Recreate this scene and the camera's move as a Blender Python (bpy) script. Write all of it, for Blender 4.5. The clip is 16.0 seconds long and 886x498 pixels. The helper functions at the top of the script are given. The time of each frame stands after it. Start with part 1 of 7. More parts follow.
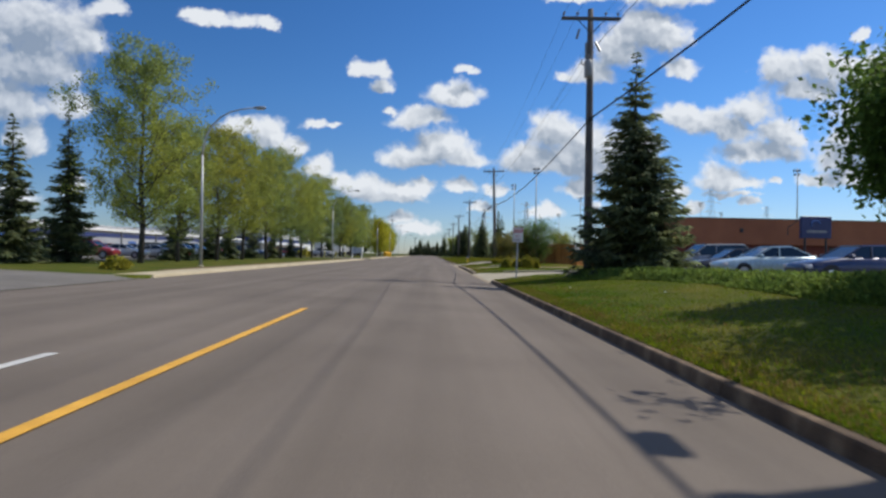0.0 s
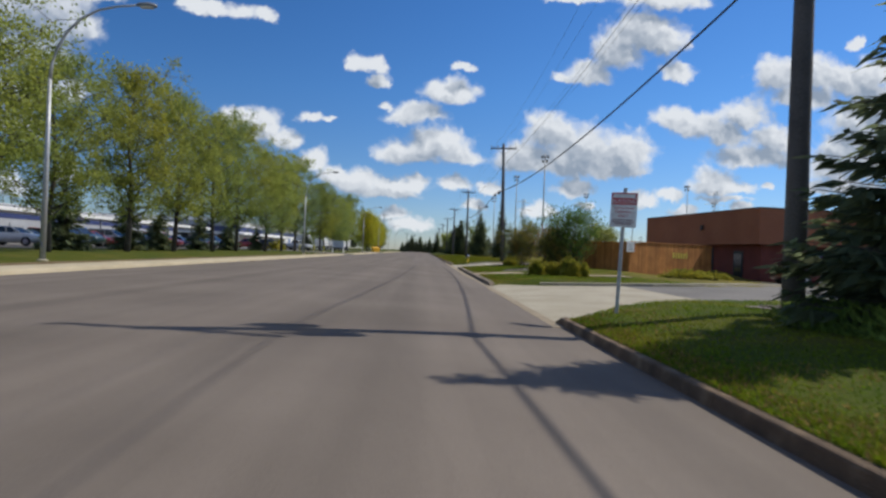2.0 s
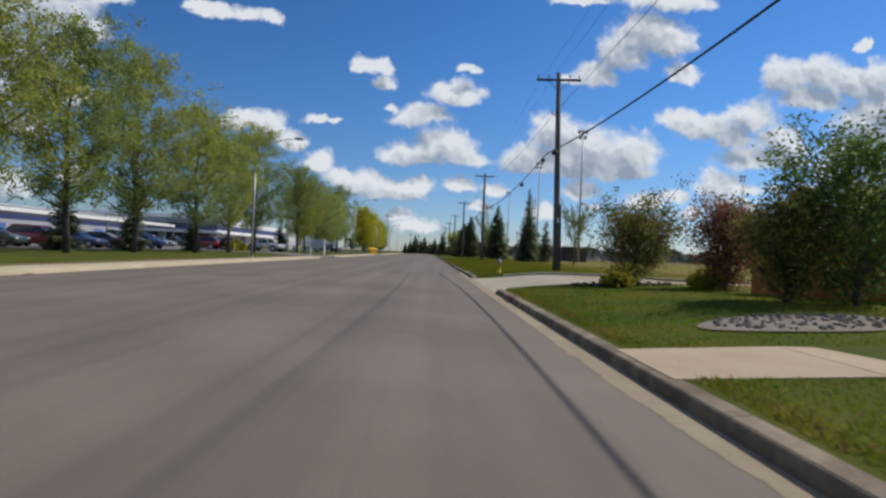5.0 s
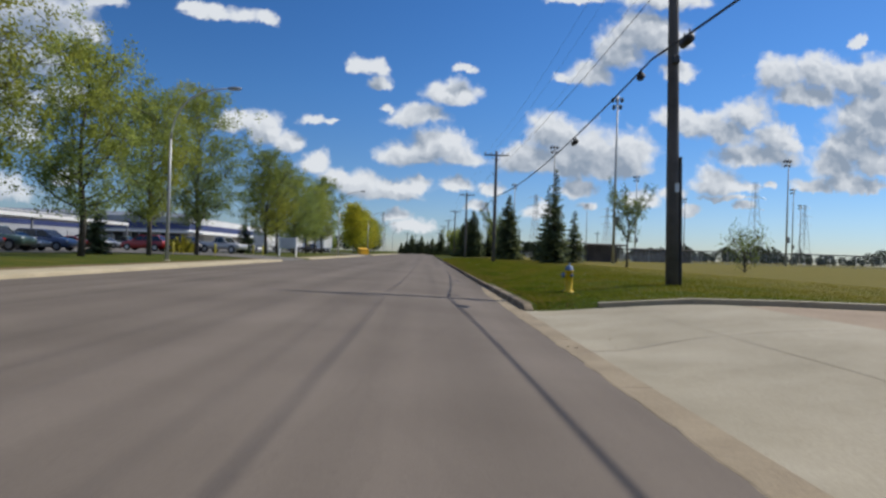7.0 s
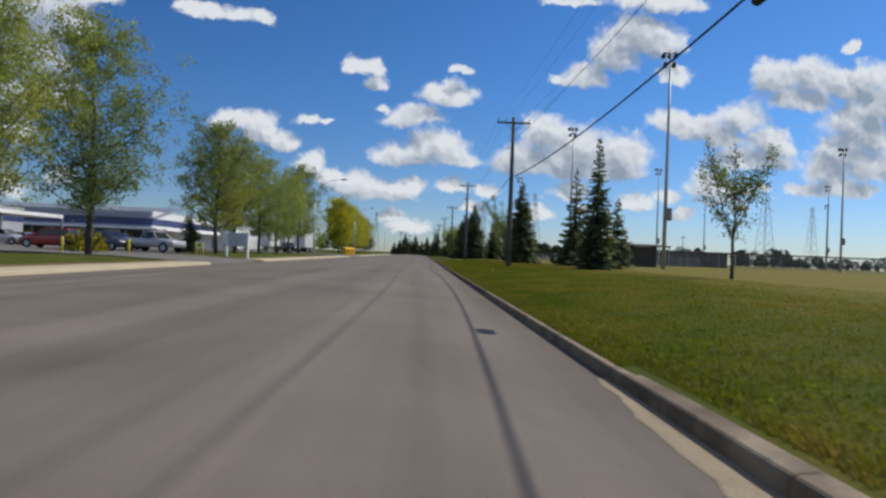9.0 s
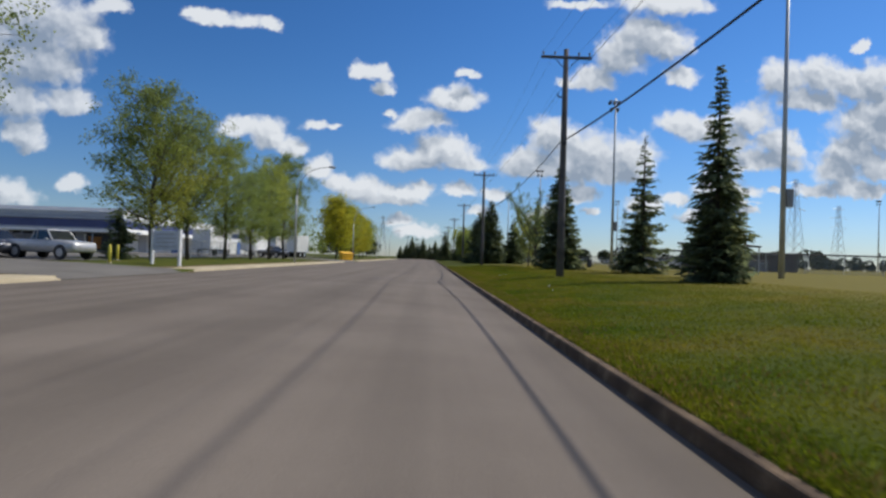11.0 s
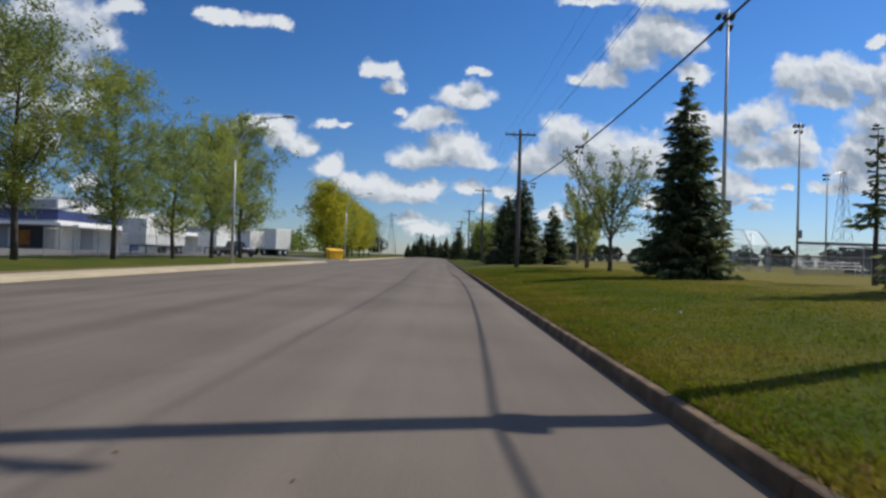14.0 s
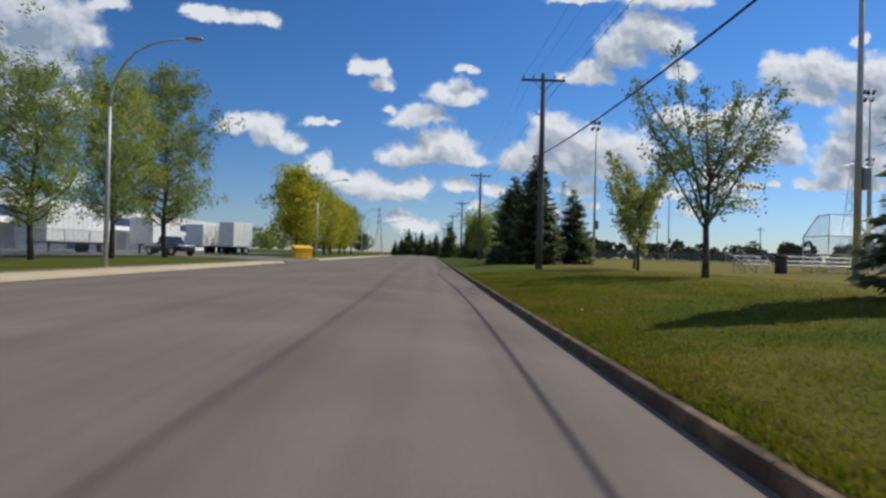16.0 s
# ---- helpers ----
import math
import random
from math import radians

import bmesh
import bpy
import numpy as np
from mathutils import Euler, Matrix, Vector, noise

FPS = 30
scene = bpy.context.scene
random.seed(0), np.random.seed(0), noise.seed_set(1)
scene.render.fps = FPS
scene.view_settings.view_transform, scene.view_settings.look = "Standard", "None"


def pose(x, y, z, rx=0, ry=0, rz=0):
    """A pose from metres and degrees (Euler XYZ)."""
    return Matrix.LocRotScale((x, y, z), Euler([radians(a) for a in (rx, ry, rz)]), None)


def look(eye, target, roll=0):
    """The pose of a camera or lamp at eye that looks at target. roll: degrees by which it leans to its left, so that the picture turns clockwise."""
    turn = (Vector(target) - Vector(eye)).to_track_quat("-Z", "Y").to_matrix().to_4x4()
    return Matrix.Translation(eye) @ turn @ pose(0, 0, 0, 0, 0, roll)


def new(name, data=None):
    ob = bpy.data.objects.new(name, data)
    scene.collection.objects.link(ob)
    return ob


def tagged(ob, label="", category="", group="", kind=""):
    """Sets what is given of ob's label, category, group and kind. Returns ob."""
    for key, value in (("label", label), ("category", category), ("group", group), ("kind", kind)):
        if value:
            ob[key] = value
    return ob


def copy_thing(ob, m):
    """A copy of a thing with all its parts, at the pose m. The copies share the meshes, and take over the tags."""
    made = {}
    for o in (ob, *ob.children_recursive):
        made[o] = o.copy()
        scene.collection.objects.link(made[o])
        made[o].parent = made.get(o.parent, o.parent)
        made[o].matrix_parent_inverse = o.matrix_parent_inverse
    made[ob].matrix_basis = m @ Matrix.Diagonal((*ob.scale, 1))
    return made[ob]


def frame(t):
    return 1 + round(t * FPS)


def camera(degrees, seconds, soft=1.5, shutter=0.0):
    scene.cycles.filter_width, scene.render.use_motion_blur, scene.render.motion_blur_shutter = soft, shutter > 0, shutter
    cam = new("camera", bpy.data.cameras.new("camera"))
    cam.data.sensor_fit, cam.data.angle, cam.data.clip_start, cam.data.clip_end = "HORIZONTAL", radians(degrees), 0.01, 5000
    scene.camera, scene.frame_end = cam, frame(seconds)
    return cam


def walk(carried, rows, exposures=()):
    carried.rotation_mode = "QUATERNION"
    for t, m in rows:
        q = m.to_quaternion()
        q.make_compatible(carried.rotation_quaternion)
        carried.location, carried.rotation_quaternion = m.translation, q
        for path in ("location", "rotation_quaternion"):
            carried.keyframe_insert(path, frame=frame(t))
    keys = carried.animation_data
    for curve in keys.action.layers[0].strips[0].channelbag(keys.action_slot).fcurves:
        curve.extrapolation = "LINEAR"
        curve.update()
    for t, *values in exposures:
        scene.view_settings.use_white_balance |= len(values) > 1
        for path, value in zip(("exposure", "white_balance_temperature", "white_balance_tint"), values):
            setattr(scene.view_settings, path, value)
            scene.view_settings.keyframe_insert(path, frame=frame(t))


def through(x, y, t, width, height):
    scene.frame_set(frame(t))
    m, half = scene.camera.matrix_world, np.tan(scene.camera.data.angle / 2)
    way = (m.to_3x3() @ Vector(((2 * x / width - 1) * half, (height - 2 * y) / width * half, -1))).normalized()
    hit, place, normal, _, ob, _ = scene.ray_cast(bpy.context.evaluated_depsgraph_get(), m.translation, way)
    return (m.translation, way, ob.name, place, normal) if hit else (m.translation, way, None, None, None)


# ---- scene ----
cam = camera(70.0, 16.0, soft=2.6, shutter=0.15)
PATH = [
    (0.0, pose(-0.453, 0.000, 1.150, 90.461, -0.774, -0.989)),
    (0.5, pose(-0.377, 3.832, 1.150, 90.323, -1.746, -1.309)),
    (1.0, pose(-0.376, 7.647, 1.150, 90.210, -1.030, -1.517)),
    (1.5, pose(-0.358, 11.425, 1.150, 90.248, -1.429, -2.181)),
    (2.0, pose(-0.329, 15.179, 1.150, 90.201, -2.263, -1.681)),
    (2.5, pose(-0.290, 18.959, 1.150, 90.557, -1.986, -1.691)),
    (3.0, pose(-0.260, 22.805, 1.150, 90.461, -2.465, -1.678)),
    (3.5, pose(-0.198, 26.699, 1.150, 90.757, -2.418, -1.511)),
    (4.0, pose(-0.133, 30.652, 1.150, 90.557, -2.389, -1.276)),
    (5.0, pose(-0.068, 38.832, 1.150, 90.337, -2.370, -1.215)),
    (6.5, pose(-0.084, 51.377, 1.150, 90.424, -2.346, -1.285)),
    (7.0, pose(-0.072, 55.528, 1.150, 90.329, -1.826, -1.442)),
    (7.5, pose(-0.037, 59.618, 1.150, 91.131, -1.862, -1.276)),
    (8.0, pose(0.033, 63.605, 1.150, 90.380, -2.237, -1.567)),
    (8.5, pose(0.068, 67.530, 1.150, 90.448, -1.746, -1.759)),
    (9.0, pose(0.117, 71.434, 1.150, 90.427, -2.247, -1.928)),
    (10.0, pose(0.175, 79.274, 1.150, 90.920, -2.226, -1.546)),
    (11.5, pose(0.249, 91.134, 1.150, 90.617, -1.724, -1.117)),
    (12.0, pose(0.253, 95.056, 1.150, 90.496, -2.153, -1.552)),
    (12.5, pose(0.236, 98.967, 1.150, 90.507, -2.789, -1.147)),
    (13.0, pose(0.264, 102.828, 1.150, 90.563, -3.650, -0.486)),
    (13.5, pose(0.281, 106.665, 1.150, 90.501, -2.541, 0.140)),
    (14.0, pose(0.232, 110.473, 1.150, 90.585, -1.770, -0.218)),
    (14.5, pose(0.222, 114.218, 1.150, 90.645, -1.998, -0.243)),
    (15.0, pose(0.187, 117.932, 1.150, 90.684, -1.814, -0.466)),
    (15.5, pose(0.183, 121.659, 1.150, 90.545, -1.754, -0.566)),
    (16.0, pose(0.210, 125.368, 1.150, 90.399, -1.501, -1.184)),
]
walk(cam, PATH, exposures=((0.0, 0.07), (1.0, 0.08), (2.0, 0.0), (3.0, -0.08), (4.0, -0.04), (7.0, -0.05), (9.0, -0.05), (12.0, -0.01), (14.0, -0.05), (16.0, -0.04)))

# ---- light ----
SUN_ELEVATION, SUN_TURN = radians(48.0), radians(68.0)
sun_way = Vector((math.sin(SUN_TURN) * math.cos(SUN_ELEVATION), math.cos(SUN_TURN) * math.cos(SUN_ELEVATION), math.sin(SUN_ELEVATION)))
sun = new("sun", bpy.data.lights.new("sun", "SUN"))
sun.data.energy, sun.data.angle, sun.data.color = 4.2, radians(0.55), (1.0, 0.935, 0.83)
sun.matrix_world = look(sun_way * 50, (0, 0, 0))

# cumulus puffs over the road: across and up per unit of distance ahead, half width, half height
PUFFS_A = [
    (0.338, 0.365, 0.066, 0.039), (0.378, 0.351, 0.036, 0.036), (0.294, 0.334, 0.046, 0.042), (0.256, 0.293, 0.039, 0.026),
    (0.211, 0.284, 0.023, 0.010), (0.390, 0.300, 0.032, 0.018), (0.362, 0.419, 0.085, 0.023), (0.225, 0.411, 0.052, 0.010),
    (0.192, 0.199, 0.049, 0.039), (0.151, 0.158, 0.052, 0.035), (0.242, 0.172, 0.072, 0.045), (0.314, 0.169, 0.049, 0.042),
    (0.282, 0.145, 0.072, 0.023), (0.184, 0.147, 0.084, 0.023), (0.231, 0.112, 0.036, 0.018), (0.252, 0.084, 0.018, 0.009),
    (0.336, 0.096, 0.033, 0.019), (0.388, 0.104, 0.026, 0.013), (0.409, 0.081, 0.030, 0.012), (0.453, 0.127, 0.043, 0.029),
    (0.493, 0.119, 0.040, 0.012), (0.474, 0.102, 0.053, 0.006),
]
PUFFS_B = [
    (0.542, 0.123, 0.010, 0.008), (0.175, 0.069, 0.032, 0.016), (0.507, 0.090, 0.020, 0.008), (0.390, 0.228, 0.039, 0.025),
    (0.436, 0.217, 0.059, 0.029), (0.501, 0.240, 0.053, 0.029), (0.476, 0.203, 0.046, 0.023), (0.549, 0.206, 0.043, 0.029),
    (0.530, 0.173, 0.079, 0.023), (0.576, 0.191, 0.027, 0.020), (0.558, 0.308, 0.046, 0.033), (0.618, 0.311, 0.053, 0.036),
    (0.593, 0.271, 0.060, 0.026), (0.672, 0.301, 0.047, 0.033), (0.711, 0.310, 0.040, 0.033), (0.726, 0.271, 0.040, 0.039),
    (0.683, 0.361, 0.015, 0.013), (0.681, 0.242, 0.050, 0.033), (0.715, 0.224, 0.040, 0.039), (0.676, 0.196, 0.053, 0.039),
    (0.644, 0.162, 0.037, 0.029), (0.717, 0.165, 0.040, 0.033),
]
PUFFS_C = [
    (0.665, 0.137, 0.040, 0.020), (0.612, 0.128, 0.043, 0.014), (0.705, 0.125, 0.040, 0.013), (0.773, 0.280, 0.060, 0.053),
    (0.797, 0.182, 0.074, 0.046), (0.030, 0.254, 0.051, 0.023), (0.052, 0.289, 0.021, 0.009), (0.044, 0.111, 0.032, 0.016),
    (0.102, 0.106, 0.026, 0.013), (0.074, 0.077, 0.026, 0.013), (-0.024, 0.215, 0.050, 0.023), (-0.072, 0.226, 0.011, 0.008),
    (-0.031, 0.156, 0.058, 0.026), (0.014, 0.171, 0.058, 0.029), (0.053, 0.154, 0.039, 0.019), (-0.186, 0.205, 0.025, 0.011),
    (-0.157, 0.202, 0.016, 0.005), (-0.116, 0.290, 0.022, 0.018), (-0.088, 0.291, 0.022, 0.018), (-0.083, 0.266, 0.020, 0.015),
    (-0.351, 0.365, 0.044, 0.018), (-0.300, 0.360, 0.028, 0.014),
]
PUFFS_D = [
    (-0.266, 0.359, 0.022, 0.014), (-0.383, 0.372, 0.025, 0.010), (-0.261, 0.190, 0.038, 0.031), (-0.222, 0.169, 0.028, 0.021),
    (-0.293, 0.201, 0.025, 0.019), (-0.318, 0.193, 0.025, 0.019), (-0.180, 0.136, 0.029, 0.020), (-0.150, 0.118, 0.032, 0.016),
    (-0.112, 0.107, 0.051, 0.024), (-0.060, 0.103, 0.038, 0.019), (-0.022, 0.105, 0.029, 0.016), (-0.073, 0.090, 0.070, 0.014),
    (-0.049, 0.056, 0.026, 0.013), (-0.019, 0.041, 0.038, 0.013), (-0.564, 0.099, 0.028, 0.016), (-0.642, 0.177, 0.037, 0.025),
    (-0.629, 0.354, 0.105, 0.053), (-0.628, 0.292, 0.088, 0.049), (-0.549, 0.325, 0.040, 0.031), (-0.662, 0.230, 0.061, 0.040),
    (-0.574, 0.227, 0.048, 0.027), (-0.630, 0.158, 0.024, 0.019),
]
PUFFS_E = [
    (-0.733, 0.299, 0.079, 0.080), (-0.515, 0.379, 0.035, 0.018), (-0.663, 0.079, 0.052, 0.027),
]
SKY_STRENGTH = 0.108


def puff_group():
    """A node group: how deep a direction lies inside the cumulus puffs (above 0 inside)."""
    g = bpy.data.node_groups.new("puffs", "ShaderNodeTree")
    g.interface.new_socket("Vector", in_out="INPUT", socket_type="NodeSocketVector")
    g.interface.new_socket("Depth", in_out="OUTPUT", socket_type="NodeSocketFloat")
    start, end = g.nodes.new("NodeGroupInput"), g.nodes.new("NodeGroupOutput")
    last = None
    for u, v, a, b in PUFFS_A + PUFFS_B + PUFFS_C + PUFFS_D + PUFFS_E:
        fit = g.nodes.new("ShaderNodeVectorMath")
        fit.operation = "MULTIPLY_ADD"
        # a dome: round above, flatter below
        a, b, v = a * 1.16, b * 1.30, v - 0.20 * b
        fit.inputs[1].default_value = (1 / a, 1 / b, 0)
        fit.inputs[2].default_value = (-u / a, -v / b, 0)
        g.links.new(start.outputs[0], fit.inputs[0])
        under = g.nodes.new("ShaderNodeVectorMath")
        under.operation = "MULTIPLY"
        under.inputs[1].default_value = (-1, -1.7, 0)
        g.links.new(fit.outputs[0], under.inputs[0])
        dome = g.nodes.new("ShaderNodeVectorMath")
        dome.operation = "MAXIMUM"
        g.links.new(fit.outputs[0], dome.inputs[0])
        g.links.new(under.outputs[0], dome.inputs[1])
        far = g.nodes.new("ShaderNodeVectorMath")
        far.operation = "LENGTH"
        g.links.new(dome.outputs[0], far.inputs[0])
        if last is None:
            last = far.outputs["Value"]
            continue
        low = g.nodes.new("ShaderNodeMath")
        low.operation = "SMOOTH_MIN"
        low.inputs[2].default_value = 0.45
        g.links.new(last, low.inputs[0])
        g.links.new(far.outputs["Value"], low.inputs[1])
        last = low.outputs[0]
    turn = g.nodes.new("ShaderNodeMath")
    turn.operation = "SUBTRACT"
    turn.inputs[0].default_value = 1.0
    g.links.new(last, turn.inputs[1])
    g.links.new(turn.outputs[0], end.inputs[0])
    return g


def make_world():
    world = bpy.data.worlds.new("sky")
    scene.world = world
    world.use_nodes = True
    n, l = world.node_tree.nodes, world.node_tree.links
    n.clear()

    def math_node(op, a, b=None, c=None, clamp=False):
        m = n.new("ShaderNodeMath")
        m.operation, m.use_clamp = op, clamp
        for k, v in enumerate((a, b, c)):
            if v is None:
                continue
            if isinstance(v, (int, float)):
                m.inputs[k].default_value = v
            else:
                l.new(v, m.inputs[k])
        return m.outputs[0]

    coord = n.new("ShaderNodeTexCoord")
    split = n.new("ShaderNodeSeparateXYZ")
    l.new(coord.outputs["Generated"], split.inputs[0])
    ahead = math_node("MAXIMUM", math_node("ABSOLUTE", split.outputs[1]), 0.02)
    u = math_node("DIVIDE", split.outputs[0], ahead)
    v = math_node("DIVIDE", split.outputs[2], ahead)
    flat = n.new("ShaderNodeCombineXYZ")
    l.new(u, flat.inputs[0])
    l.new(v, flat.inputs[1])

    def noise_of(scale, detail, vec, rough=0.6):
        t = n.new("ShaderNodeTexNoise")
        t.inputs["Scale"].default_value, t.inputs["Detail"].default_value, t.inputs["Roughness"].default_value = scale, detail, rough
        l.new(vec, t.inputs["Vector"])
        return t

    # billows push the edges of the puffs about
    warp_n = noise_of(19, 9, flat.outputs[0], 0.68)
    warp = n.new("ShaderNodeVectorMath")
    warp.operation = "MULTIPLY_ADD"
    l.new(warp_n.outputs["Color"], warp.inputs[0])
    warp.inputs[1].default_value = (0.054, 0.044, 0)
    shift = n.new("ShaderNodeVectorMath")
    shift.operation = "ADD"
    l.new(flat.outputs[0], shift.inputs[0])
    shift.inputs[1].default_value = (-0.027, -0.022, 0)
    l.new(shift.outputs[0], warp.inputs[2])
    group = puff_group()
    here = n.new("ShaderNodeGroup")
    here.node_tree = group
    l.new(warp.outputs[0], here.inputs[0])
    above_at = n.new("ShaderNodeVectorMath")
    above_at.operation = "ADD"
    l.new(warp.outputs[0], above_at.inputs[0])
    above_at.inputs[1].default_value = (0.008, 0.028, 0)
    above = n.new("ShaderNodeGroup")
    above.node_tree = group
    l.new(above_at.outputs[0], above.inputs[0])
    fine = noise_of(42, 5, flat.outputs[0], 0.65).outputs["Fac"]

    def billow(vec):
        """Round heads of two sizes, 0 in the clefts to about 1 on the crowns."""
        total = None
        for scale, amount in ((34, 0.6), (78, 0.4)):
            v = n.new("ShaderNodeTexVoronoi")
            v.feature, v.inputs["Scale"].default_value, v.inputs["Smoothness"].default_value = "SMOOTH_F1", scale, 0.6
            l.new(vec, v.inputs["Vector"])
            head = math_node("MULTIPLY", math_node("SUBTRACT", 0.8, v.outputs["Distance"]), amount)
            total = head if total is None else math_node("ADD", total, head)
        return total

    heads = billow(warp.outputs[0])
    sunward = n.new("ShaderNodeVectorMath")
    sunward.operation = "ADD"
    l.new(warp.outputs[0], sunward.inputs[0])
    sunward.inputs[1].default_value = (0.005, 0.007, 0)
    relief = math_node("SUBTRACT", billow(sunward.outputs[0]), heads)
    depth = math_node("ADD", here.outputs[0], math_node("MULTIPLY", math_node("SUBTRACT", fine, 0.5), 0.45))
    depth = math_node("ADD", depth, math_node("MULTIPLY", math_node("SUBTRACT", heads, 0.36), 0.50))
    cover = n.new("ShaderNodeMapRange")
    cover.interpolation_type = "SMOOTHSTEP"
    cover.inputs["From Min"].default_value, cover.inputs["From Max"].default_value = 0.0, 0.46
    l.new(depth, cover.inputs["Value"])
    # unseen loose cumulus above and to the sides, added to make skylight less blue
    wide = noise_of(2.6, 7, coord.outputs["Generated"], 0.58).outputs["Fac"]
    loose = n.new("ShaderNodeMapRange")
    loose.interpolation_type = "SMOOTHSTEP"
    loose.inputs["From Min"].default_value, loose.inputs["From Max"].default_value = 0.49, 0.62
    l.new(wide, loose.inputs["Value"])
    outside = math_node("MAXIMUM", math_node("SUBTRACT", math_node("ABSOLUTE", u), 0.85), math_node("SUBTRACT", v, 0.52))
    away = math_node("MULTIPLY", outside, 6.0, clamp=True)
    cloud = math_node("MAXIMUM", cover.outputs[0], math_node("MULTIPLY", loose.outputs[0], away), clamp=True)
    over = math_node("GREATER_THAN", split.outputs[2], 0.0)
    cloud = math_node("MULTIPLY", cloud, over)
    # the bank to the left is thinner
    thin = n.new("ShaderNodeMapRange")
    thin.inputs["From Min"].default_value, thin.inputs["From Max"].default_value = -0.58, -0.40
    thin.inputs["To Min"].default_value, thin.inputs["To Max"].default_value = 0.85, 0.97
    l.new(u, thin.inputs["Value"])
    cloud = math_node("MULTIPLY", cloud, thin.outputs[0])
    # bases are greyer than tops
    thick = n.new("ShaderNodeMapRange")
    thick.inputs["From Min"].default_value, thick.inputs["From Max"].default_value = -0.02, 0.78
    shade = math_node("ADD", above.outputs[0], math_node("MULTIPLY", math_node("SUBTRACT", fine, 0.5), 0.55))
    l.new(math_node("ADD", shade, math_node("MULTIPLY", relief, 0.75)), thick.inputs["Value"])
    tone = n.new("ShaderNodeMix")
    tone.data_type = "RGBA"
    tone.inputs["A"].default_value, tone.inputs["B"].default_value = (0.93, 0.97, 1.02, 1), (0.345, 0.42, 0.53, 1)
    l.new(thick.outputs[0], tone.inputs["Factor"])

    sky = n.new("ShaderNodeTexSky")
    sky.sky_type, sky.sun_disc = "NISHITA", False
    sky.sun_elevation, sky.sun_rotation = SUN_ELEVATION, SUN_TURN
    sky.altitude, sky.air_density, sky.dust_density, sky.ozone_density = 650, 1.0, 0.3, 2.2
    back_sky, back_cloud = n.new("ShaderNodeBackground"), n.new("ShaderNodeBackground")
    clean = n.new("ShaderNodeHueSaturation")
    clean.inputs["Saturation"].default_value = 1.25
    l.new(sky.outputs[0], clean.inputs["Color"])
    tint = n.new("ShaderNodeMix")
    tint.data_type, tint.blend_type = "RGBA", "MULTIPLY"
    tint.inputs["Factor"].default_value = 1.0
    low_tint = n.new("ShaderNodeMix")
    low_tint.data_type = "RGBA"
    low_tint.inputs["A"].default_value, low_tint.inputs["B"].default_value = (0.63, 0.72, 0.97, 1), (0.67, 0.88, 1.13, 1)
    l.new(math_node("MULTIPLY", v, 4.0, clamp=True), low_tint.inputs["Factor"])
    l.new(low_tint.outputs["Result"], tint.inputs["B"])
    l.new(clean.outputs[0], tint.inputs["A"])
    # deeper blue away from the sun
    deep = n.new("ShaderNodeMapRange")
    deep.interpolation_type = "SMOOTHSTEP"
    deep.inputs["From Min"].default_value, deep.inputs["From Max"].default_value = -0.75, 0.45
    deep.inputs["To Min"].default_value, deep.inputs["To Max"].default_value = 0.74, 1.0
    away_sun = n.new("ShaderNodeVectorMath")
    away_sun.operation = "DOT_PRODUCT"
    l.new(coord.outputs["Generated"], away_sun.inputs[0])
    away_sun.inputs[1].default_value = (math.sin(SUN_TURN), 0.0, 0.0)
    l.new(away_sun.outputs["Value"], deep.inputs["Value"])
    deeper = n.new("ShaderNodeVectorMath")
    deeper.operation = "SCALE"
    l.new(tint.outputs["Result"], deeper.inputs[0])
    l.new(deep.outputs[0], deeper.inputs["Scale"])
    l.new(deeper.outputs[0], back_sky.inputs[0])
    back_sky.inputs[1].default_value = SKY_STRENGTH
    l.new(tone.outputs["Result"], back_cloud.inputs[0])
    back_cloud.inputs[1].default_value = 0.82
    mix, out = n.new("ShaderNodeMixShader"), n.new("ShaderNodeOutputWorld")
    l.new(cloud, mix.inputs[0])
    l.new(back_sky.outputs[0], mix.inputs[1])
    l.new(back_cloud.outputs[0], mix.inputs[2])
    l.new(mix.outputs[0], out.inputs[0])


make_world()


